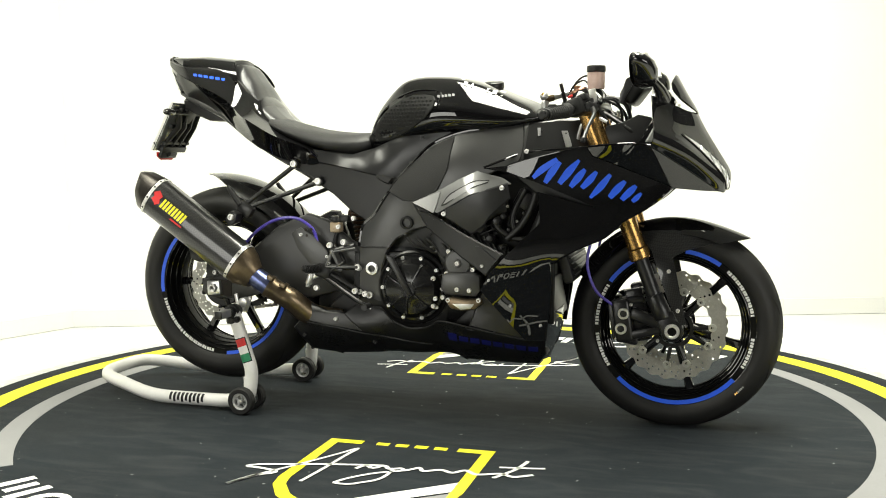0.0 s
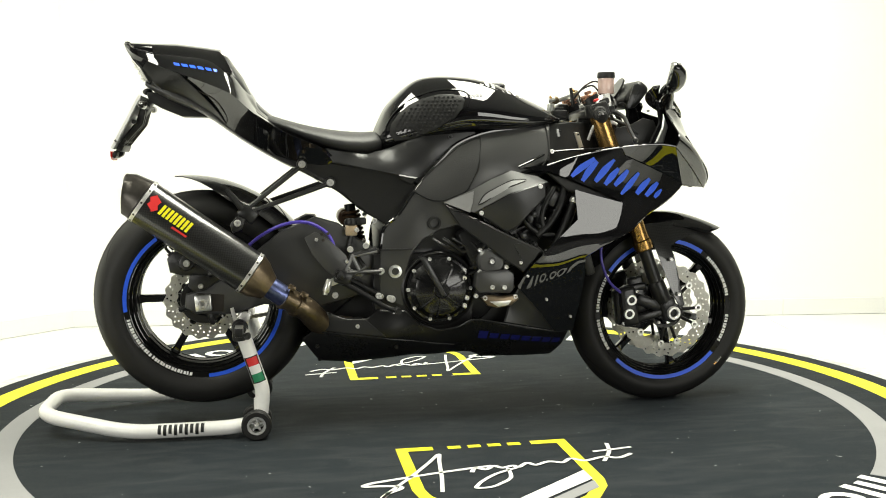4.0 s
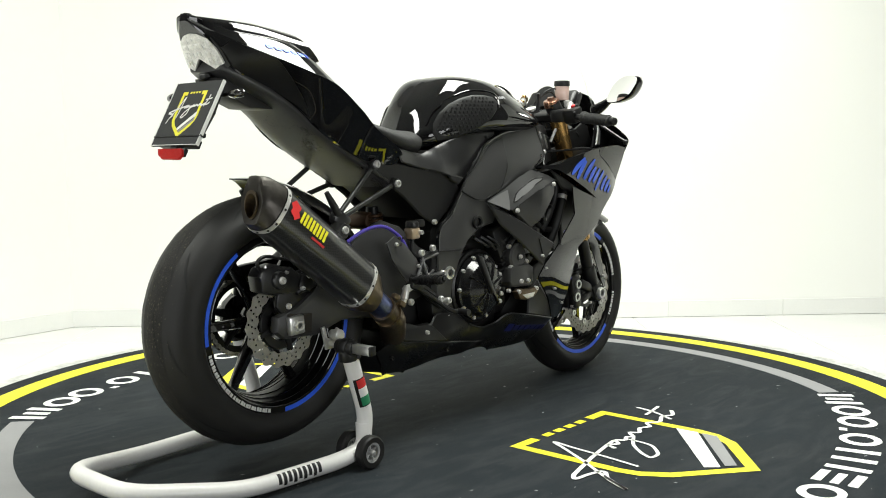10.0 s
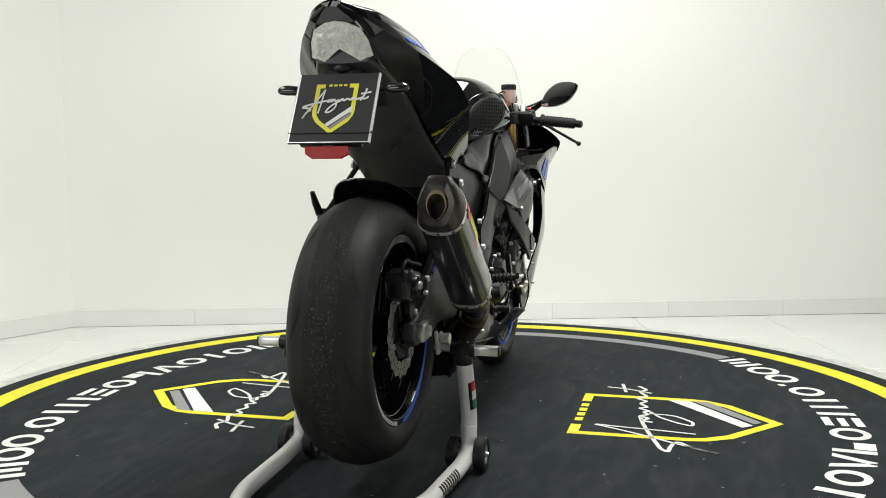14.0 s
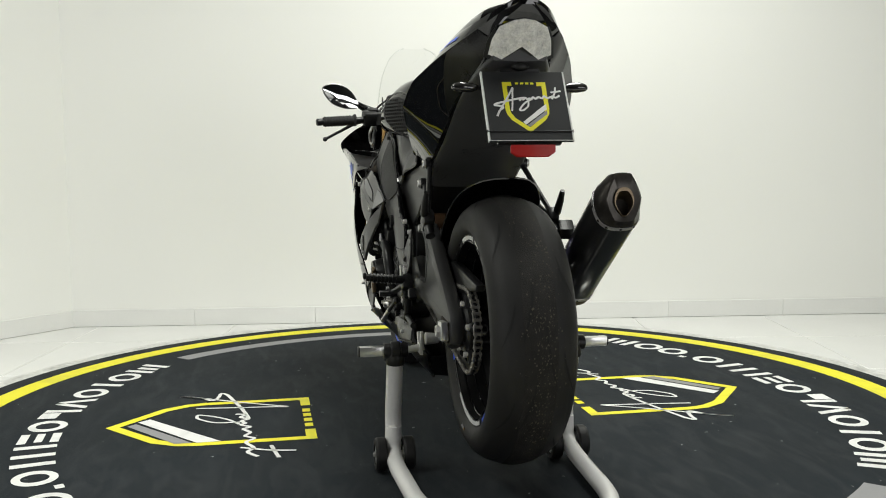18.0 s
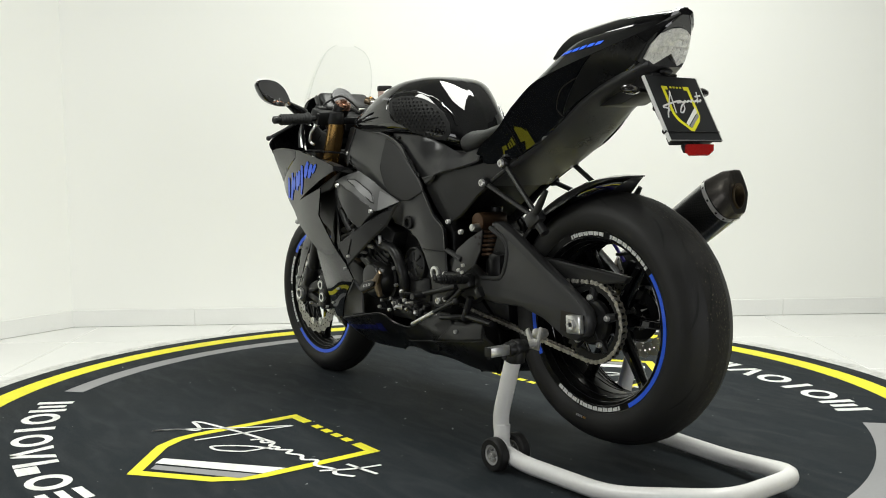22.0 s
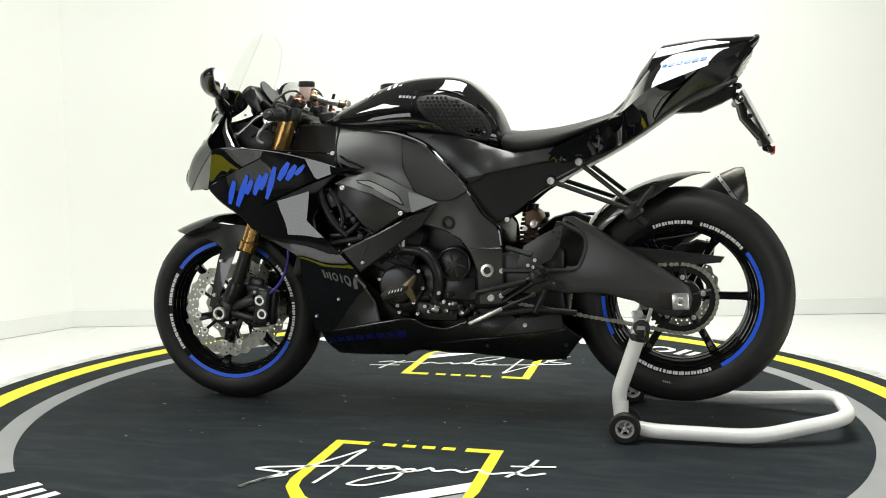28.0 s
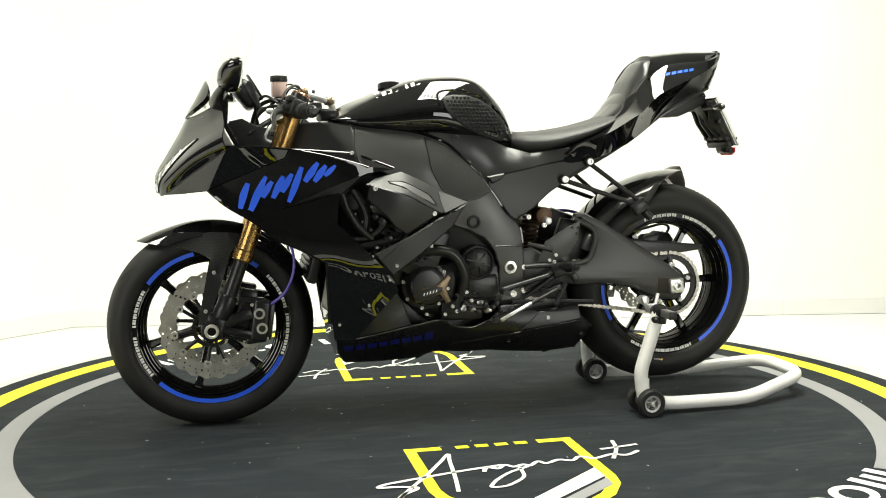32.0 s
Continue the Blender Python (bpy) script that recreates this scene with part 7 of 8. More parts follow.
for x, z, y in ((0.106, 0.4035, 0.213), (0.142, 0.402, 0.213), (0.082, 0.374, 0.222), (0.172, 0.376, 0.222), (0.060, 0.378, 0.20), (0.106, 0.478, 0.210), (0.035, 0.372, 0.19), (0.028, 0.350, 0.19), (0.028, 0.43, 0.19), (0.072, 0.448, 0.20), (0.15, 0.46, 0.20), (0.075, 0.51, 0.19)):
    bolt((x, -y, z), 0.0085, -1, eng)
for k in range(4):
    bm = bmesh.new()
    hose(bm, [(-0.06 + 0.03 * k, -0.165, 0.545), (-0.03 + 0.03 * k, -0.178, 0.525), (0.0 + 0.03 * k, -0.172, 0.515 - 0.01 * k), (0.04 + 0.025 * k, -0.175, 0.525)], 0.0045 + 0.001 * (k % 2), 4, 8)
    part("engine_hose", bm, "blackmetal", eng)

# generator cover on the left
gen = part("generator_cover", bmesh.new(), "blackmetal", eng, "round black generator cover with bronze slider")
G = (0.089, 0.150, 0.408)
bm = bmesh.new()
lathe(bm, [(0.0005, 0.066), (0.040, 0.066), (0.050, 0.060), (0.055, 0.048), (0.059, 0.02), (0.069, 0.018), (0.071, 0.0)], c=G, seg=48)
part("cover_shell", bm, "blackmetal", gen)
bm = bmesh.new()
lathe(bm, [(0.0005, 0.069), (0.030, 0.069), (0.042, 0.067), (0.044, 0.060)], c=(0.093, 0.150, 0.414), seg=40)
part("cover_facet", bm, "satin2", gen)
bm = bmesh.new()
slab(bm, [(0.136, 0.384), (0.112, 0.405), (0.069, 0.414), (0.034, 0.444), (0.025, 0.434), (0.040, 0.404), (0.026, 0.366), (0.038, 0.360), (0.060, 0.388), (0.128, 0.364)], 0.213, 0.226, 0.004)
part("case_slider", bm, "bronze", gen, "bronze crash slider")
bm = bmesh.new()
slab(bm, [(0.134, 0.381), (0.112, 0.402), (0.072, 0.411), (0.050, 0.409), (0.054, 0.396), (0.088, 0.381), (0.126, 0.369)], 0.2265, 0.232, 0.002)
part("slider_pad", bm, "plastic", gen)
for i in range(5):
    bm = bmesh.new()
    x0 = 0.100 - 0.009 * i
    bm.faces.new([bm.verts.new((x0 + 0.009 + dx, 0.2328, z + 0.0022 * i - 0.006)) for dx, z in ((0, 0.392), (-0.0035, 0.393), (-0.0055, 0.401), (-0.002, 0.400))])
    part("slider_mark", bm, "white", gen)
for a in range(10, 370, 45):
    e = Vector((math.cos(radians(a)), 0, math.sin(radians(a))))
    p = Vector(G) + e * 0.067
    bolt((p.x, 0.168, p.z), 0.007, 1, gen)
# sprocket cover and water pipes on the left
bm = bmesh.new()
lathe(bm, [(0.0005, 0.030), (0.020, 0.030), (0.036, 0.026), (0.042, 0.024), (0.046, 0.032), (0.050, 0.030), (0.052, 0.0)], c=(-0.070, 0.135, 0.468), seg=40)
for k in range(6):
    a = radians(60 * k + 15)
    rod(bm, (-0.07 + 0.012 * math.cos(a), 0.165, 0.468 + 0.012 * math.sin(a)), (-0.07 + 0.036 * math.cos(a), 0.162, 0.468 + 0.036 * math.sin(a)), 0.004, 0.004, 6)
box(bm, (-0.075, 0.13, 0.395), (0.12, 0.06, 0.075), (0, 0, 0), 0.012)
box(bm, (-0.02, 0.14, 0.33), (0.13, 0.07, 0.06), (0, 0, 0), 0.012)
part("sprocket_cover", bm, "blackmetal", eng, "ribbed black sprocket cover")
bm = bmesh.new()
hose(bm, [(0.11, 0.17, 0.505), (0.06, 0.18, 0.512), (0.01, 0.18, 0.498), (-0.022, 0.178, 0.45), (-0.025, 0.17, 0.40), (-0.01, 0.16, 0.35)], 0.0165, 6, 14)
part("coolant_pipe", bm, "blackmetal", eng)
bm = bmesh.new()
hose(bm, [(0.17, 0.19, 0.545), (0.22, 0.20, 0.54), (0.29, 0.19, 0.525)], 0.010)
part("coolant_hose", bm, "plastic", eng)
bm = bmesh.new()
hose(bm, [(0.0, 0.17, 0.38), (-0.04, 0.175, 0.345), (-0.10, 0.17, 0.335)], 0.007)
part("coolant_hose", bm, "plastic", eng)
for x, z in ((0.09, 0.325), (0.035, 0.322), (-0.0, 0.33), (-0.045, 0.36), (-0.03, 0.385), (0.012, 0.345)):
    bolt((x, 0.185, z), 0.0065, 1, eng)
bm = bmesh.new()
for i in range(10):
    box(bm, (-0.03 - 0.012 * i, 0.165 + 0.004 * (i % 2), 0.325 + 0.01 * ((i * 7) % 3)), (0.014, 0.02, 0.016), (0, 20 * i, 0), 0.003)
part("oil_fittings", bm, "blackmetal", eng)

fit = random.Random(11)
for k in range(16):
    x, z = -0.10 + 0.17 * fit.random(), 0.315 + 0.07 * fit.random()
    bm = bmesh.new()
    y0 = 0.168 + 0.012 * fit.random()
    rod(bm, (x, y0, z), (x + 0.01 * fit.uniform(-1, 1), y0 + 0.018, z + 0.004), 0.004 + 0.006 * fit.random(), 0.004, 10, 0.001)
    part("engine_fitting", bm, fit.choice(("blackmetal", "blackmetal", "steel", "chain")), eng)
for k in range(10):
    x, z = 0.10 + 0.15 * fit.random(), 0.48 + 0.07 * fit.random()
    for s in (-1, 1):
        bm = bmesh.new()
        rod(bm, (x, s * 0.185, z), (x + 0.004, s * 0.206, z + 0.004), 0.004 + 0.005 * fit.random(), 0.004, 10, 0.001)
        part("engine_fitting", bm, fit.choice(("blackmetal", "blackmetal", "steel")), eng)
bm = bmesh.new()
rod(bm, (0.075, 0.190, 0.520), (0.075, 0.192, 0.545), 0.006, 0.005, 10, 0.001)
part("pipe_union", bm, "steel", eng)
bm = bmesh.new()
box(bm, (-0.285, 0, 0.365), (0.20, 0.15, 0.15), (0, 8, 0), 0.02)
part("suspension_linkage", bm, "plastic", bike)
# exhaust headers and radiator, deep in the shade
for y in (-0.12, -0.04, 0.04, 0.12):
    bm = bmesh.new()
    hose(bm, [(0.20, y, 0.60), (0.28, y, 0.54), (0.30, y, 0.42), (0.24, y * 0.9, 0.28), (0.10, y * 0.6, 0.235), (-0.20, y * 0.4, 0.235)], 0.02, 6, 12)
    part("exhaust_header", bm, "bronze", eng)
bm = bmesh.new()
box(bm, (0.385, 0, 0.55), (0.03, 0.34, 0.26), (0, -16, 0), 0.008)
box(bm, (0.345, 0, 0.36), (0.03, 0.26, 0.12), (0, -10, 0), 0.008)
rad = part("radiator", bm, "plastic", bike, "dark radiator behind the fairing")
for k in range(14):
    bm = bmesh.new()
    z = 0.445 + 0.016 * k
    box(bm, (0.402 - 0.287 * (z - 0.55), 0, z), (0.006, 0.30, 0.004), (0, -16, 0), 0.001, 1)
    part("radiator_fin", bm, "blackmetal", rad)

# -- swingarm, chain drive, suspension --
NOTCH = [(-0.380, 0.590), (-0.396, 0.582), (-0.441, 0.557), (-0.450, 0.525), (-0.438, 0.480), (-0.416, 0.457), (-0.345, 0.452)]
SWL = [(-0.15, 0.49), (-0.20, 0.40), (-0.30, 0.375), (-0.338, 0.393), (-0.397, 0.385), (-0.499, 0.388), (-0.587, 0.368), (-0.66, 0.332), (-0.705, 0.328), (-0.738, 0.345), (-0.750, 0.378), (-0.740, 0.410), (-0.712, 0.430), (-0.676, 0.455), (-0.548, 0.533), (-0.478, 0.577), (-0.415, 0.608),
       (-0.386, 0.606)] + NOTCH + [(-0.33, 0.46), (-0.25, 0.505)]
sw = part("swingarm", bmesh.new(), "satin", bike, "satin black braced aluminium swingarm")
bm = bmesh.new()
slab(bm, SWL, 0.098, 0.138, 0.014)
part("arm", bm, "armgrey", sw)
bm = bmesh.new()
slab(bm, [(-0.15, 0.49), (-0.20, 0.40), (-0.383, 0.350), (-0.547, 0.362), (-0.634, 0.336), (-0.74, 0.340), (-0.768, 0.360), (-0.764, 0.398), (-0.71, 0.412), (-0.66, 0.442), (-0.60, 0.490), (-0.56, 0.520), (-0.492, 0.575), (-0.393, 0.612), (-0.328, 0.592), (-0.25, 0.53)], -0.128, -0.094, 0.012)
part("arm", bm, "armgrey", sw)
bm = bmesh.new()
box(bm, (-0.36, 0, 0.46), (0.06, 0.22, 0.12), (0, 0, 0), 0.02)
rod(bm, (-0.17, -0.15, 0.452), (-0.17, 0.15, 0.452), 0.03)
part("cross_member", bm, "satin", sw)
bm = bmesh.new()
tube(bm, [(p[0], 0.1335, p[1]) for p in spline(NOTCH, 4)], 0.0065, 10)
part("arm_recess_rim", bm, "armgrey", sw)
bm = bmesh.new()
slab(bm, [(-0.30, 0.44), (-0.36, 0.59), (-0.43, 0.58), (-0.47, 0.52), (-0.44, 0.44)], 0.060, 0.085, 0.004)
part("arm_web", bm, "plastic", sw)
for s in (-1, 1):
    ax = part("axle_block", box(bmesh.new(), (-0.715, 0.147 if s > 0 else -0.134, 0.374), (0.046, 0.018, 0.046), (0, 4 * s, 0), 0.004), "alu", bike, "bright square chain adjuster block")
    bm = bmesh.new()
    lathe(bm, [(0.006, s * 0.163), (0.009, s * 0.165), (0.0135, s * 0.165), (0.015, s * 0.162), (0.015, s * 0.150)], c=(-0.715, 0 if s > 0 else 0.012, 0.374), seg=6)
    part("axle_nut", bm, "steel", ax)
    # dark box painted as the shaded pocket behind the block
    bm = bmesh.new()
    box(bm, (-0.697, 0.1385 if s > 0 else -0.1275, 0.374), (0.078, 0.006, 0.050), (0, -4 * s, 0), 0.003)
    part("adjuster_pocket", bm, "sootshade", sw)
    bm = bmesh.new()
    rod(bm, (-0.60, s * 0.135, 0.335), (-0.60, s * 0.170, 0.335), 0.012, 0.016, 18, 0.003)
    part("stand_bobbin", bm, "steel", sw)
# rear caliper
rc = part("rear_brake_caliper", bmesh.new(), "blackmetal", bike, "black rear brake caliper with bright bolts")
bm = bmesh.new()
slab(bm, [(-0.805, 0.462), (-0.812, 0.500), (-0.798, 0.520), (-0.760, 0.527), (-0.742, 0.518), (-0.715, 0.516), (-0.690, 0.498), (-0.676, 0.462), (-0.690, 0.448), (-0.735, 0.452), (-0.775, 0.452)], -0.126, -0.072, 0.007)
part("caliper_body", bm, "blackmetal", rc)
bm = bmesh.new()
rod(bm, (-0.758, -0.120, 0.488), (-0.758, -0.138, 0.488), 0.024, 0.021, 20, 0.004)
part("piston_housing", bm, "blackmetal", rc)
bm = bmesh.new()
slab(bm, [(-0.735, 0.395), (-0.668, 0.405), (-0.640, 0.440), (-0.642, 0.478), (-0.665, 0.508), (-0.700, 0.500), (-0.715, 0.470), (-0.752, 0.455), (-0.757, 0.420)], -0.116, -0.102, 0.004)
box(bm, (-0.672, -0.118, 0.474), (0.045, 0.032, 0.040), (0, 25, 0), 0.008)
rod(bm, (-0.640, -0.120, 0.470), (-0.700, -0.120, 0.452), 0.011, 0.009, 12, 0.002)
part("caliper_bracket", bm, "blackmetal", rc)
bm = bmesh.new()
hose(bm, [(-0.80, -0.112, 0.512), (-0.815, -0.118, 0.535), (-0.79, -0.12, 0.548), (-0.72, -0.11, 0.535), (-0.62, -0.10, 0.52)], 0.0045, 5, 8)
part("brake_line", bm, "plastic", rc)
bm = bmesh.new()
rod(bm, (-0.790, -0.118, 0.508), (-0.792, -0.118, 0.526), 0.0045, 0.0035, 8)
part("bleed_nipple", bm, "alu", rc)
for x, z, y, r in ((-0.668, 0.492, 0.132, 0.0095), (-0.722, 0.420, 0.117, 0.0095), (-0.690, 0.462, 0.134, 0.007), (-0.735, 0.505, 0.127, 0.0055), (-0.757, 0.488, 0.139, 0.012)):
    bolt((x, -y, z), r, -1, rc)
# sprocket
sp = part("rear_sprocket", bmesh.new(), "blackmetal", rw, "black sprocket with bright bolts")
sp.location = (0, 0, 0)
bm = bmesh.new()
teeth = 43
rin, rout = 0.078, 0.1005
ring_o = []
for i in range(teeth * 4):
    a = 2 * math.pi * i / (teeth * 4)
    ring_o.append((a, rout + (0.004 if i % 4 in (1, 2) else -0.003)))
for yy in (0.086,):
    rows = []
    for a, r in ring_o + ring_o[:1]:
        rows.append([(rr * math.cos(a), y, rr * math.sin(a)) for rr, y in ((rin, yy - 0.003), (r, yy - 0.003), (r, yy + 0.003), (rin, yy + 0.003))])
    loft(bm, rows, cap=False)
part("toothed_ring", bm, "blackmetal", sp)
for i in range(5):
    a = radians(72 * i + 20)
    bm = bmesh.new()
    rod(bm, (0.03 * math.cos(a), 0.088, 0.03 * math.sin(a)), (0.085 * math.cos(a), 0.088, 0.085 * math.sin(a)), 0.015, 0.009, 10)
    part("sprocket_arm", bm, "blackmetal", sp)
    bolt((0.062 * math.cos(a), 0.100, 0.062 * math.sin(a)), 0.009, 1, sp)
bm = bmesh.new()
lathe(bm, [(0.02, 0.10), (0.05, 0.10), (0.056, 0.094), (0.058, 0.08)], seg=32)
part("cush_drive", bm, "blackmetal", sp)
# chain: links along a loop
chain = part("drive_chain", bmesh.new(), "chain", bike, "steel roller drive chain")
big, small = (Vector((RAX[0], 0, RAX[2])), 0.099), (Vector((-0.11, 0, 0.405)), 0.036)
dv = small[0] - big[0]
base_a = math.atan2(dv.z, dv.x)
off = math.acos((big[1] - small[1]) / dv.length)
loop = []
for c, r, a0, a1 in ((big[0], big[1], base_a + off, base_a - off + 2 * math.pi), (small[0], small[1], base_a - off, base_a + off)):
    k = max(4, int(abs(a1 - a0) * r / 0.004))
    loop += [c + Vector((math.cos(a), 0, math.sin(a))) * r for a in (a0 + (a1 - a0) * i / k for i in range(k + 1))]
loop.append(loop[0])
acc = [0.0]
for a, b in zip(loop, loop[1:]):
    acc.append(acc[-1] + (b - a).length)


def along(d):
    d = d % acc[-1]
    i = max(k for k in range(len(acc)) if acc[k] <= d + 1e-9)
    i = min(i, len(loop) - 2)
    return loop[i] + (loop[i + 1] - loop[i]) * ((d - acc[i]) / max(1e-9, acc[i + 1] - acc[i]))


nl = int(acc[-1] / 0.0159)
nl -= nl % 2
link_me = []
for kind in (0, 1):
    bm = bmesh.new()
    y = 0.0085 if kind else 0.0062
    for s in (-1, 1):
        slab(bm, [(-0.0135, 0), (-0.011, 0.0052), (-0.006, 0.0055), (0, 0.0034), (0.006, 0.0055), (0.011, 0.0052), (0.0135, 0), (0.011, -0.0052), (0.006, -0.0055), (0, -0.0034), (-0.006, -0.0055), (-0.011, -0.0052)], s * y - 0.001, s * y + 0.001, 0)
        for x in (-0.008, 0.008):
            rod(bm, (x, s * (y + 0.001), 0), (x, s * (y + 0.0028), 0), 0.0028, 0.002, 6)
    if kind == 0:
        for x in (-0.008, 0.008):
            rod(bm, (x, -0.0075, 0), (x, 0.0075, 0), 0.0048, None, 8)
    me = finish(bm)
    me.materials.append(M["chain"])
    link_me.append(me)
for i in range(nl):
    d = acc[-1] * i / nl
    p, q = along(d - 0.008), along(d + 0.008)
    m = (p + q) / 2
    lk = part("chain_link", link_me[i % 2], "chain", chain)
    lk.matrix_basis = Matrix.Translation((m.x, 0.086, m.z)) @ Matrix.Rotation(-math.atan2(q.z - p.z, q.x - p.x), 4, "Y")
bm = bmesh.new()
slab(bm, [(-0.50, 0.520), (-0.589, 0.519), (-0.715, 0.507), (-0.834, 0.495), (-0.823, 0.479), (-0.715, 0.466), (-0.645, 0.452), (-0.56, 0.450)], 0.070, 0.094, 0.006)
part("chain_guard", bm, "satin", bike, "black chain guard")
# shock
bm = bmesh.new()
pts = []
for i in range(0, 12 * 9 + 1):
    a = 2 * math.pi * i / 12
    pts.append((-0.262 + 0.026 * math.cos(a) - 0.0002 * i, 0.03 + 0.026 * math.sin(a), 0.50 + 0.0011 * i))
tube(bm, pts, 0.005, 8)
shock = part("rear_shock", rod(bmesh.new(), (-0.26, 0.03, 0.44), (-0.285, 0.03, 0.64), 0.017), "blackmetal", bike, "rear shock absorber with copper-red spring")
part("spring", bm, "spring", shock)
bm = bmesh.new()
rod(bm, (-0.295, 0.02, 0.60), (-0.295, 0.11, 0.60), 0.026, 0.026, 20, 0.004)
part("shock_reservoir", bm, "spring", shock)
bm = bmesh.new()
rod(bm, (-0.30, 0.10, 0.585), (-0.30, 0.135, 0.585), 0.013, 0.011, 16, 0.003)
part("damping_adjuster", bm, "alu", shock)

# -- footrests --
for s in (-1, 1):
    rs = part("rearset", bmesh.new(), "blackmetal", bike, "black footrest plate with pedal and peg")
    bm = bmesh.new()
    slab(bm, [(-0.428, 0.555), (-0.398, 0.572), (-0.358, 0.548), (-0.311, 0.503), (-0.290, 0.437), (-0.330, 0.425), (-0.372, 0.465), (-0.408, 0.508)] if s < 0 else
         [(-0.255, 0.467), (-0.277, 0.525), (-0.329, 0.558), (-0.389, 0.587), (-0.380, 0.530), (-0.355, 0.488), (-0.303, 0.458)], s * 0.164, s * 0.170, 0.002)
    part("heel_plate", bm, "frame" if s < 0 else "armgrey", rs, "perforated grey metal heel guard" if s < 0 else "perforated satin black heel guard")
    for x, z in ((-0.380, 0.565), (-0.376, 0.548), (-0.362, 0.566)):
        # solid dark disc drawn as a hole, its shade in the colour
        bm = bmesh.new()
        rod(bm, (x, s * 0.166, z), (x, s * 0.1706, z), 0.0045, 0.0045, 12)
        part("plate_hole", bm, "sootshade", rs)
    for x, z in ((-0.395, 0.550) if s < 0 else (-0.29, 0.470), (-0.31, 0.485), (-0.325, 0.447), (-0.305, 0.465)):
        bolt((x, s * 0.171, z), 0.0065, s, rs)
    for a, b in (((-0.310, 0.455), (-0.215, 0.452)), ((-0.310, 0.440), (-0.214, 0.382)), ((-0.325, 0.435), (-0.215, 0.360)), ((-0.300, 0.500), (-0.225, 0.520))):
        bm = bmesh.new()
        rod(bm, (a[0], s * 0.168, a[1]), (b[0], s * 0.162, b[1]), 0.009, 0.007, 10)
        part("bracket_arm", bm, "blackmetal", rs)
    bm = bmesh.new()
    box(bm, (-0.322, s * 0.172, 0.440), (0.05, 0.03, 0.04), (0, 20, 0), 0.008)
    part("peg_mount", bm, "blackmetal", rs)
    bm = bmesh.new()
    rod(bm, (-0.335, s * 0.178, 0.448), (-0.335, s * 0.285, 0.458), 0.0115, 0.010, 14, 0.002)
    for k in range(8):
        rod(bm, (-0.335, s * (0.20 + 0.01 * k), 0.450 + 0.001 * k), (-0.335, s * (0.2045 + 0.01 * k), 0.4505 + 0.001 * k), 0.0135, None, 12)
    ball(bm, (-0.335, s * 0.288, 0.462), (0.008, 0.006, 0.010), seg=10)
    part("footpeg", bm, "blackmetal", rs)
    bm = bmesh.new()
    if s < 0:
        tube(bm, spline([(-0.320, -0.178, 0.425), (-0.27, -0.185, 0.395), (-0.20, -0.19, 0.352), (-0.17, -0.20, 0.345)], 4), 0.007, 10)
        rod(bm, (-0.17, -0.195, 0.345), (-0.17, -0.235, 0.345), 0.009)
    else:
        rod(bm, (-0.285, 0.178, 0.425), (-0.14, 0.185, 0.388), 0.008)
        rod(bm, (-0.14, 0.18, 0.385), (-0.14, 0.225, 0.385), 0.009)
        tube(bm, [(-0.20, 0.165, 0.325), (-0.32, 0.17, 0.345), (-0.43, 0.172, 0.338)], 0.008, 10)
    part("pedal", bm, "blackmetal", rs)
bm = bmesh.new()
rod(bm, (-0.126, 0.215, 0.302), (-0.222, 0.2077, 0.3485), 0.0065, 0.0065, 14, 0.002)
part("shift_rod", bm, "alu", bike, "bright aluminium shift rod")
bm = bmesh.new()
rod(bm, (-0.218, 0.208, 0.3466), (-0.31, 0.20, 0.388), 0.0055)
ball(bm, (-0.31, 0.20, 0.388), (0.010, 0.008, 0.010), seg=12)
part("shift_joint", bm, "blackmetal", bike)
bm = bmesh.new()
rod(bm, (-0.31, 0.17, 0.335), (-0.34, 0.17, 0.40), 0.010)
box(bm, (-0.372, 0.165, 0.415), (0.02, 0.02, 0.03), (0, 30, 0), 0.004)
part("linkage", bm, "blackmetal", bike)
# open triangular bracket and toe lever at the right footrest
bm = bmesh.new()
tri_pts = [(-0.318, -0.174, 0.446), (-0.294, -0.172, 0.500), (-0.270, -0.172, 0.448)]
for p, q in zip(tri_pts, tri_pts[1:] + tri_pts[:1]):
    rod(bm, p, q, 0.0052, 0.0046, 8)
for p in tri_pts:
    ball(bm, p, (0.008, 0.006, 0.008), seg=10)
rod(bm, (-0.294, -0.172, 0.500), (-0.222, -0.166, 0.512), 0.0045, 0.004, 8)
part("footrest_bracket", bm, "metalgrey", bike, "open grey triangular footrest bracket")
bm = bmesh.new()
rod(bm, (-0.345, -0.178, 0.452), (-0.212, -0.180, 0.456), 0.0055, 0.005, 10, 0.001)
rod(bm, (-0.300, -0.180, 0.440), (-0.255, -0.180, 0.470), 0.0045, 0.0035, 8, 0.001)
part("toe_lever", bm, "frame", bike)
for x, z in ((-0.221, 0.384), (-0.189, 0.376), (-0.212, 0.456), (-0.345, 0.390), (-0.30, 0.520), (-0.255, 0.530)):
    bolt((x, -0.176, z), 0.0115, -1)
# silver master cylinder cap on the right footrest bracket
bm = bmesh.new()
rod(bm, (-0.372, -0.176, 0.400), (-0.360, -0.176, 0.436), 0.011, 0.009, 12, 0.003)
rod(bm, (-0.374, -0.176, 0.392), (-0.372, -0.176, 0.402), 0.0075, 0.0075, 10, 0.001)
box(bm, (-0.345, -0.172, 0.430), (0.05, 0.012, 0.02), (0, -20, 0), 0.003)
part("master_cylinder", bm, "alu", bike, "bright rear brake master cylinder")
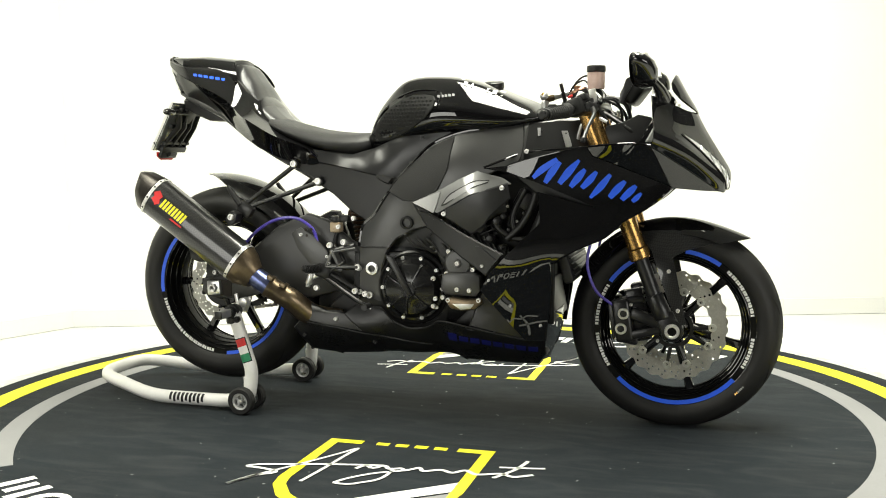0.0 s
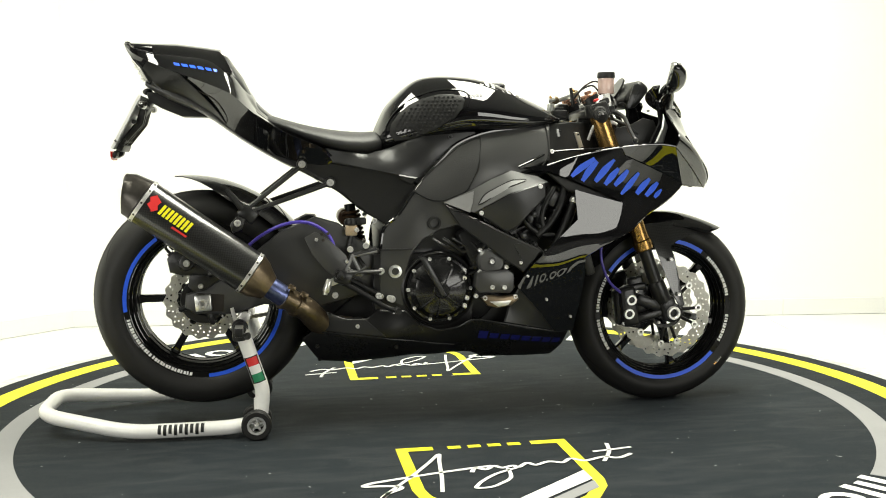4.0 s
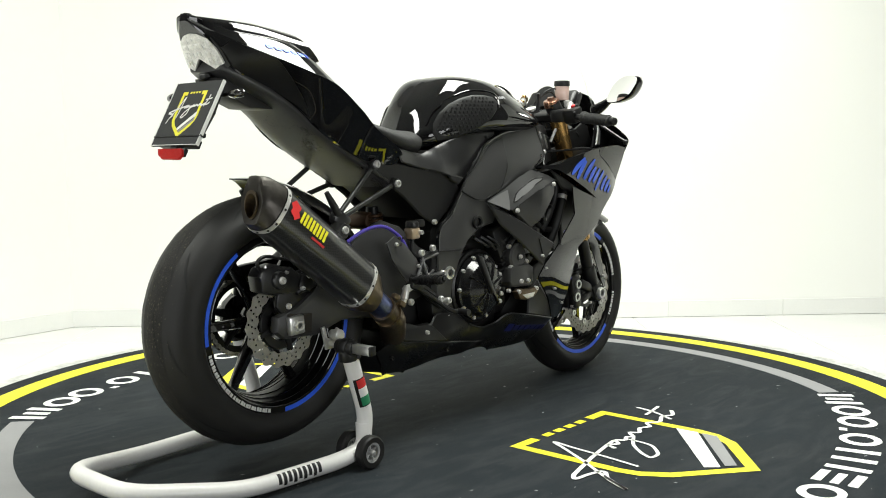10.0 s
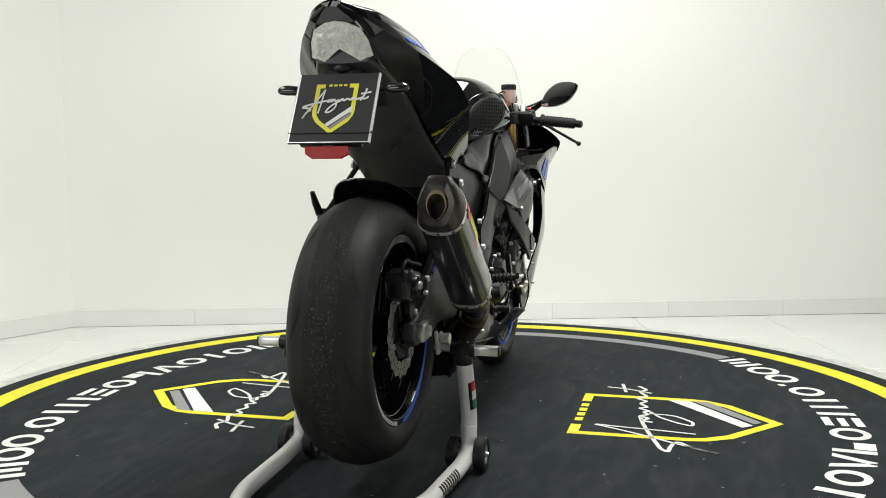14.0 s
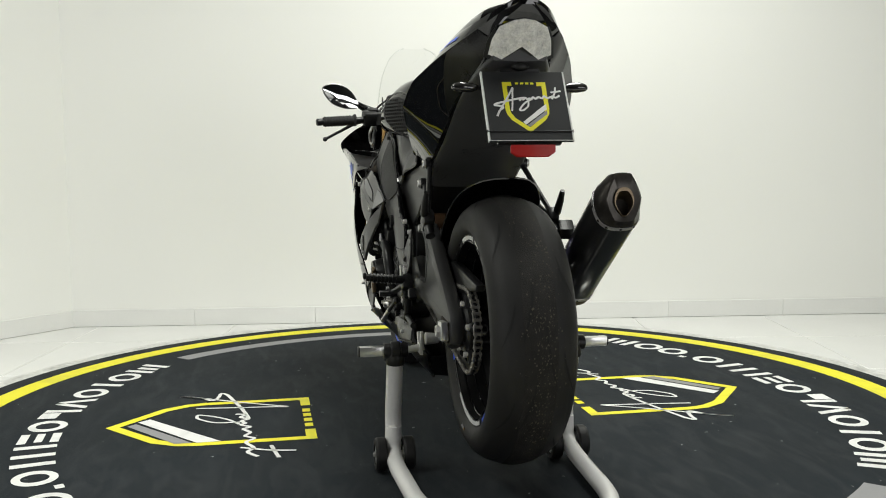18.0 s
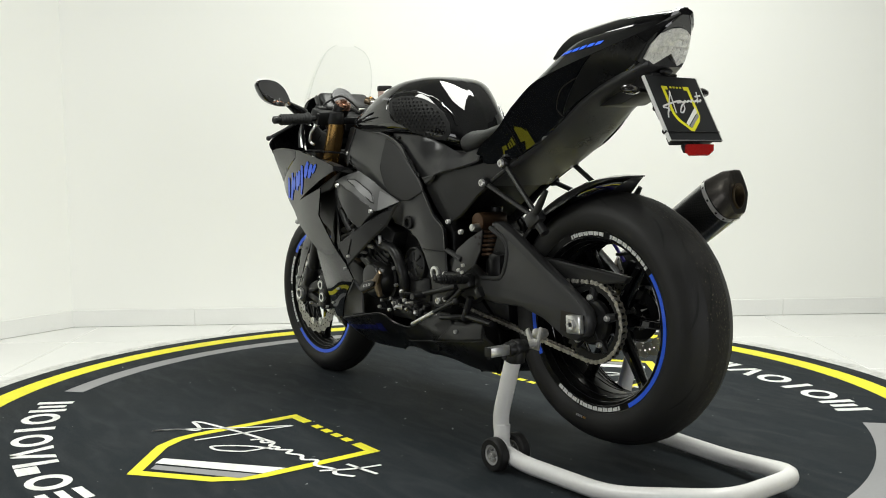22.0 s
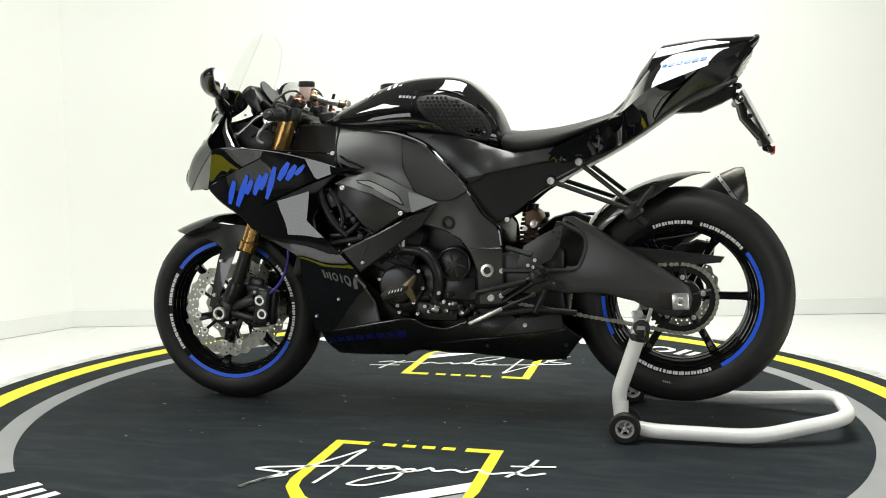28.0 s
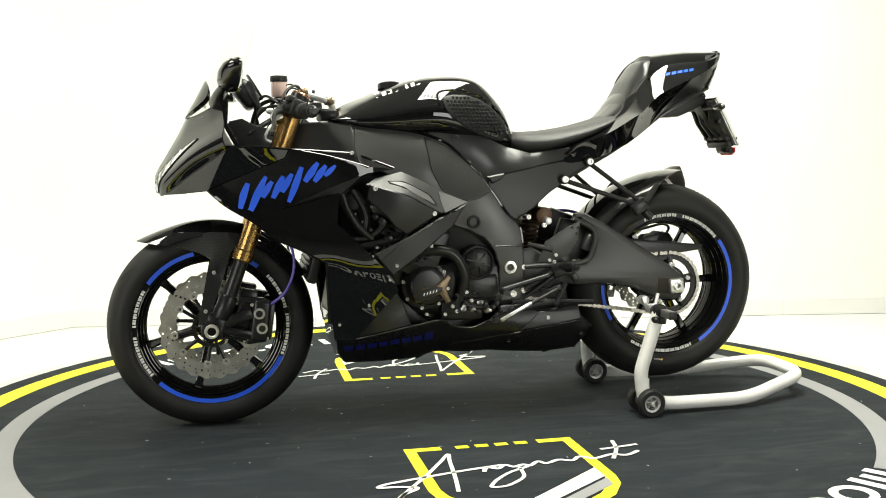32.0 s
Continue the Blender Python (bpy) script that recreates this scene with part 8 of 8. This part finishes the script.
# rear brake pot
pot = part("rear_brake_pot", box(bmesh.new(), (-0.293, -0.135, 0.572), (0.034, 0.034, 0.032), (0, 0, 0), 0.006), "amber", bike, "amber rear brake fluid pot")
bm = bmesh.new()
rod(bm, (-0.293, -0.135, 0.588), (-0.293, -0.135, 0.606), 0.020, 0.018, 18, 0.004)
box(bm, (-0.265, -0.135, 0.598), (0.03, 0.02, 0.02), (0, 0, 0), 0.004)
part("cap", bm, "plastic", pot)
bm = bmesh.new()
hose(bm, [(-0.293, -0.135, 0.556), (-0.30, -0.14, 0.52), (-0.28, -0.15, 0.50), (-0.26, -0.16, 0.47)], 0.006)
part("pot_hose", bm, "plastic", pot)
for s in (-1, 1):
    bolt((-0.279, s * 0.155, 0.574), 0.009, s)
bm = bmesh.new()
hose(bm, [(-0.62, -0.13, 0.50), (-0.56, -0.14, 0.555), (-0.49, -0.148, 0.592), (-0.42, -0.15, 0.598), (-0.365, -0.155, 0.568), (-0.345, -0.165, 0.53)], 0.0048)
part("rear_brake_hose", bm, "purple", bike, "purple braided rear brake hose")
for s in (-1, 1):
    bm = bmesh.new()
    hose(bm, [(0.51, s * 0.10, 0.60), (0.475, s * 0.12, 0.54), (0.465, s * 0.125, 0.47), (0.490, s * 0.125, 0.40), (0.535, s * 0.11, 0.36)], 0.0042)
    part("front_brake_hose", bm, "purple", bike, "purple braided front brake hose")
# pillion brackets
for s in (-1, 1):
    pb = part("pillion_bracket", bmesh.new(), "satin", bike, "black tubular pillion footrest bracket")
    E1 = Vector((-0.590, s * 0.158, 0.630))
    for p in ((-0.430, s * 0.124, 0.760), (-0.351, s * 0.124, 0.708)):
        bm = bmesh.new()
        rod(bm, p, E1 + Vector((0, 0, 0.006 if p[2] > 0.73 else -0.004)), 0.0072, 0.0066, 12)
        part("strut", bm, "satin", pb)
    bm = bmesh.new()
    box(bm, E1 + Vector((0.006, 0, -0.004)), (0.055, 0.03, 0.04), (0, 35, 0), 0.010)
    rod(bm, E1 + Vector((-0.01, 0, -0.02)), E1 + Vector((-0.03, 0, -0.04)), 0.012, 0.012, 12)
    part("end_casting", bm, "satin", pb)
    bm = bmesh.new()
    tube(bm, [E1 + Vector((-0.008, s * 0.01, 0.01)), E1 + Vector((-0.03, s * 0.012, 0.04)), E1 + Vector((-0.048, s * 0.012, 0.066))], [0.010, 0.009, 0.006], 12)
    part("folded_peg", bm, "plastic", pb)

# -- silencer --
A0, A1 = Vector((-0.862, -0.222, 0.672)), Vector((-0.575, -0.216, 0.463))
axis = (A1 - A0).normalized()
side_v = Vector((0, 1, 0))
side_v = (side_v - axis * side_v.dot(axis)).normalized()
up_v = axis.cross(side_v) * -1
if up_v.z < 0:
    up_v = -up_v


def can_ring(t, k=1.0, hw=0.052, hh=0.061, shift=0.0, n=36, slant=0.0, hexa=0.0, tear=0.0):
    c = A0 + (A1 - A0) * t
    out = []
    for i in range(n):
        a = 2 * math.pi * i / n
        ca, sa = math.cos(a), math.sin(a)
        e = 0.72
        u = math.copysign(abs(ca) ** e, ca) * hw * (1 - 0.18 * max(0, sa))
        v = math.copysign(abs(sa) ** e, sa) * hh
        rh = 0.92 * math.cos(math.pi / 6) / math.cos(a % (math.pi / 3) - math.pi / 6) + 0.08
        u += hexa * (ca * rh * hw * 1.02 * (1 - 0.12 * max(0, sa)) - u)
        v += hexa * (sa * rh * hh * 1.08 - v)
        u *= 1 - tear * max(0, -sa)
        out.append(c + side_v * u * k + up_v * (v * k + shift) + axis * slant * v)
    return out


ex = part("exhaust_silencer", bmesh.new(), "carbon", bike, "carbon silencer with titanium end cap and pipe")
bm = bmesh.new()
loft(bm, [can_ring(t) for t in (0.03, 0.3, 0.6, 0.97)], cap=False)
part("carbon_sleeve", bm, "carbon", ex, "woven carbon sleeve", 50)
for t0 in (0.0, 0.955):
    bm = bmesh.new()
    loft(bm, [can_ring(t0 + 0.008, 1.0), can_ring(t0 + 0.008, 1.025), can_ring(t0 + 0.038, 1.025), can_ring(t0 + 0.038, 1.0)], cap=False)
    band = part("clamp_band", bm, "steel", ex, "bright riveted clamp band", 50)
    for i in range(0, 36, 3):
        bm = bmesh.new()
        p = (Vector(can_ring(t0 + 0.023, 1.027)[i]))
        c = A0 + (A1 - A0) * (t0 + 0.0225)
        nrm = (p - c).normalized()
        rod(bm, p - nrm * 0.002, p + nrm * 0.0006, 0.0032, 0.0032, 8)
        part("band_slot", bm, "plastic", band)
def cap_ring(k, x_cut, lean=0.16, depth=0.0, tear=0.0):
    """The sleeve's outline, shrunk by k and run out along the axis to a leaning upright plane."""
    out = []
    for p in can_ring(0.0, k, shift=-0.06 * (1 - k) + 0.012 * tear, hexa=0.6 * (1.0 - tear), tear=0.5 * tear):
        d = (p.x - (x_cut + lean * (p.z - 0.69))) / axis.x
        out.append(p - axis * (d - depth))
    return out


bm = bmesh.new()
mids = [[a.lerp(b, 0.72) for a, b in zip(can_ring(0.0, 1.0), cap_ring(0.90, -0.890))]]
loft(bm, [can_ring(0.0, 1.0)] + mids + [cap_ring(0.82, -0.898), cap_ring(0.74, -0.902), cap_ring(0.44, -0.900, tear=1.0), cap_ring(0.42, -0.900, depth=0.03, tear=1.0), cap_ring(0.38, -0.900, depth=0.05, tear=1.0)])
part("end_cap", bm, "cap", ex, "dark titanium end cap", 40)
bm = bmesh.new()
loft(bm, [cap_ring(0.445, -0.901, tear=1.0), cap_ring(0.44, -0.905, tear=1.0), cap_ring(0.385, -0.905, tear=1.0), cap_ring(0.36, -0.901, depth=0.03, tear=1.0)], cap=False)
part("outlet", bm, "bronze", ex, "", 50)
# sooty sheet that also paints the dark inside the outlet
bm = bmesh.new()
loft(bm, [cap_ring(0.38, -0.900, depth=0.022, tear=1.0), cap_ring(0.38, -0.900, depth=0.028, tear=1.0)])
part("outlet_dark", bm, "sootshade", ex)
bm = bmesh.new()
loft(bm, [can_ring(1.0, 1.0), can_ring(1.06, 0.93, shift=-0.003), can_ring(1.14, 0.68, shift=-0.006), can_ring(1.17, 0.60, shift=-0.006)])
part("inlet_cone", bm, "bronze", ex, "bronze titanium inlet cone", 50)
P0 = A0 + (A1 - A0) * 1.16 + up_v * -0.004
P1 = P0 + axis * 0.055 + Vector((0, 0.006, 0))
P2 = Vector((-0.425, -0.185, 0.352))
P3 = Vector((-0.378, -0.140, 0.300))
bm = bmesh.new()
tube(bm, [P0 - axis * 0.01, P0 + axis * 0.002, P1], [0.029, 0.0305, 0.0305], 22)
part("blued_pipe", bm, "blued", ex, "heat-blued titanium pipe")
bm = bmesh.new()
tube(bm, spline([P1 - axis * 0.004, P1 + (P2 - P1) * 0.5, P2, P3, Vector((-0.30, -0.10, 0.28))], 4), [0.033, 0.033, 0.0325, 0.0325, 0.0325, 0.0325, 0.033, 0.034, 0.034, 0.0345, 0.035, 0.035, 0.035, 0.035, 0.035, 0.035, 0.035], 22)
part("link_pipe", bm, "bronze", ex, "bronze titanium link pipe")
for q, r in ((P1, 0.036), (P1 + (P2 - P1) * 0.55, 0.0375)):
    bm = bmesh.new()
    d = (P2 - P1).normalized()
    tube(bm, [q - d * 0.006, q + d * 0.006], r, 22)
    box(bm, q + Vector((0.02, -0.028, 0.03)), (0.022, 0.016, 0.014), (0, 30, 0), 0.003)
    part("pipe_clamp", bm, "bronze", ex)
bm = bmesh.new()
slab(bm, [(-0.632, 0.600), (-0.612, 0.622), (-0.590, 0.612), (-0.60, 0.585), (-0.625, 0.575)], -0.205, -0.165, 0.004)
part("hanger", bm, "satin", ex)
bolt((-0.611, -0.205, 0.603), 0.0125, -1, ex)
# badge on the sleeve: red mark, yellow slanted bars, small red line
def can_face(t, v):
    """A place on the outer side of the sleeve: t along it, v up across it in metres."""
    r = can_ring(t)
    c = A0 + (A1 - A0) * t
    best = [(q - c).dot(up_v) for q in r]
    cand = [(abs(b - v), k) for k, b in enumerate(best) if (r[k] - c).dot(side_v) < 0]
    k = min(cand)[1]
    out = (r[k] - c).dot(side_v)
    return c + up_v * v + side_v * (out - 0.0025)


def badge(name, corners, material):
    bm = bmesh.new()
    bm.faces.new([bm.verts.new(can_face(t, v)) for t, v in corners])
    part(name, bm, material, ex)


badge("badge_red", [(0.060, 0.006), (0.110, -0.002), (0.140, 0.030), (0.090, 0.038)], "red")
badge("badge_red", [(0.050, 0.026), (0.085, 0.040), (0.150, 0.008), (0.115, -0.006)], "red")
for i in range(8):
    t = 0.160 + 0.033 * i
    badge("badge_bar", [(t, 0.000), (t + 0.022, 0.000), (t + 0.031, 0.030), (t + 0.009, 0.030)], "lime")
badge("badge_line", [(0.30, -0.012), (0.43, -0.012), (0.435, -0.006), (0.305, -0.006)], "red")


# ---- the paddock stand ----
stand = thing("paddock_stand", "white tubular steel paddock stand lifting the rear wheel", "stand")
bm = bmesh.new()
base = [(-0.560, -0.206, 0.110), (-0.560, -0.208, 0.045), (-0.64, -0.206, 0.030), (-0.920, -0.190, 0.026), (-1.170, -0.105, 0.066),
        (-1.170, 0.135, 0.066), (-0.920, 0.238, 0.026), (-0.64, 0.250, 0.030), (-0.560, 0.250, 0.045), (-0.560, 0.246, 0.110)]
tube(bm, rounded(base, 0.07, 5), 0.0205, 16)
part("base_tube", bm, "whitepaint", stand, "white bent steel tube")
for s, yb in ((-1, -0.206), (1, 0.246)):
    bm = bmesh.new()
    tube(bm, rounded([(-0.560, yb, 0.075), (-0.553, yb, 0.13), (-0.612, yb, 0.315)], 0.05, 5), 0.0205, 16)
    up = part("upright", bm, "whitepaint", stand)
    bm = bmesh.new()
    c = Vector((-0.613, yb, 0.312))
    rod(bm, c + Vector((0, -0.030, 0)), c + Vector((0, 0.030, 0)), 0.019, None, 18, 0.004)
    rod(bm, c + Vector((0, -0.012, 0)), c + Vector((0, 0.012, 0)), 0.023, None, 18, 0.004)
    rod(bm, c + Vector((0.004, 0, -0.035)), c, 0.024, 0.022, 18, 0.004)
    ball(bm, c + Vector((0.02, s * 0.012, -0.022)), (0.011, 0.016, 0.011), seg=10)
    part("clamp", bm, "plastic", stand, "black clamp with knob")
    bm = bmesh.new()
    box(bm, c + Vector((0, s * 0.058, 0.001)), (0.022, 0.062, 0.022), (0, 0, 0), 0.002)
    bar_end = part("cross_bar", bm, "alu", stand, "square aluminium bar end with ribbed faces")
    for k in range(4):
        bm = bmesh.new()
        box(bm, c + Vector((-0.0075 + 0.005 * k, s * 0.058, -0.0102)), (0.002, 0.058, 0.002), (0, 0, 0), 0)
        part("rib", bm, "alu", bar_end)
    bm = bmesh.new()
    box(bm, c + Vector((0, s * 0.0895, 0.001)), (0.0225, 0.004, 0.0225), (0, 0, 0), 0.001)
    part("end_cap", bm, "plastic", bar_end)
    bm = bmesh.new()
    rod(bm, c + Vector((0, -s * 0.03, 0.0)), c + Vector((0, -s * 0.07, 0.006)), 0.009, None, 12)
    part("hook_pin", bm, "steel", stand)
    bm = bmesh.new()
    h = c + Vector((0, -s * 0.062, 0))
    slab(bm, [(h.x - 0.028, h.z + 0.045), (h.x - 0.018, h.z + 0.048), (h.x - 0.010, h.z + 0.015), (h.x + 0.010, h.z + 0.015), (h.x + 0.024, h.z + 0.040), (h.x + 0.032, h.z + 0.034), (h.x + 0.016, h.z - 0.010), (h.x - 0.014, h.z - 0.012)], h.y - 0.004, h.y + 0.004, 0.0015)
    part("lifting_fork", bm, "steel", stand, "bright steel lifting fork")
    for dy in (-0.035, 0.035):
        wh = part("castor", bmesh.new(), "plastic", stand, "small black castor wheel")
        cy = yb + dy
        bm = bmesh.new()
        lathe(bm, [(0.026, -0.014), (0.038, -0.014), (0.042, -0.009), (0.042, 0.009), (0.038, 0.014), (0.026, 0.014)], c=(-0.573, cy, 0.0425), seg=32, closed=True)
        part("tread", bm, "rubber", wh)
        bm = bmesh.new()
        lathe(bm, [(0.020, -0.010), (0.027, -0.011), (0.027, 0.011), (0.020, 0.010)], c=(-0.573, cy, 0.0425), seg=28, closed=True)
        lathe(bm, [(0.0005, -0.012), (0.007, -0.012), (0.007, 0.012), (0.0005, 0.012)], c=(-0.573, cy, 0.0425), seg=16)
        for k in range(5):
            a = radians(72 * k + 15)
            rod(bm, (-0.573, cy, 0.0425), (-0.573 + 0.023 * math.cos(a), cy, 0.0425 + 0.023 * math.sin(a)), 0.0036, 0.0030, 8)
        part("spoked_hub", bm, "hubmetal", wh)
        bm = bmesh.new()
        out = math.copysign(1, dy)
        rod(bm, (-0.573, cy + out * 0.012, 0.0425), (-0.573, cy + out * 0.019, 0.0425), 0.006, 0.005, 6)
        part("axle_bolt", bm, "steel", wh)
    bm = bmesh.new()
    rod(bm, (-0.573, yb - 0.05, 0.0425), (-0.573, yb + 0.05, 0.0425), 0.007)
    part("castor_axle", bm, "steel", stand)
# flag sticker on the right upright, bars on the right base tube
q0, q1 = Vector((-0.553, -0.206, 0.13)), Vector((-0.612, -0.206, 0.315))
for lo, hi, r, mt in ((0.155, 0.555, 0.0209, "plastic"), (0.170, 0.295, 0.0213, "green"), (0.295, 0.418, 0.0213, "white"), (0.418, 0.540, 0.0213, "red")):
    bm = bmesh.new()
    a, b = q0 + (q1 - q0) * lo, q0 + (q1 - q0) * hi
    tube(bm, [a, b], r, 32, cap=False)
    rim = 0.0148 if mt != "plastic" else 0.0175
    bmesh.ops.delete(bm, geom=[f for f in bm.faces if f.calc_center_median().y > a.y or abs(f.calc_center_median().x - (a.x + b.x) / 2) > rim], context="FACES")
    part("flag_sticker", bm, mt, stand)
for i in range(9):
    t = 0.30 + 0.052 * i
    p = Vector((-0.920, -0.190, 0.026)).lerp(Vector((-0.64, -0.206, 0.030)), t)
    bm = bmesh.new()
    w = 0.009
    tube(bm, [p + Vector((-w / 2, 0.0006, 0)), p + Vector((w / 2, -0.0006, 0))], 0.0211, 24, cap=False)
    bmesh.ops.delete(bm, geom=[f for f in bm.faces if not (f.calc_center_median().y < p.y - 0.008 and f.calc_center_median().z > p.z - (0.008 if i % 2 else 0.004))], context="FACES")
    part("sticker_bar", bm, "plastic", stand)


def settle_groups():
    """A part that only gathers others takes over the first of its plain pieces as its own mesh."""
    for ob in [o for o in scene.objects if o.type == "MESH" and len(o.data.vertices) == 0]:
        for ch in ob.children:
            if ch.type == "MESH" and len(ch.data.vertices) and ch.matrix_basis.is_identity and not ch.children:
                ob.data = ch.data
                bpy.data.objects.remove(ch)
                break


settle_groups()


# ---- motion: the table turns steadily, and carries machine and stand ----
def motions():
    def turn(t):
        return -16.542 + 6.62072 * t - 0.0087955 * t ** 2 + 0.00019165 * t ** 3
    times = [2.0 * i for i in range(17)]
    walk(turntable, [(t, pose(0, 0, 0, 0, 0, turn(t))) for t in times])
    for ob in (bike, stand):
        walk(ob, [(t, pose(0, 0, 0, 0, 0, turn(t)) @ pose(0, -0.0077, 0)) for t in times])


motions()
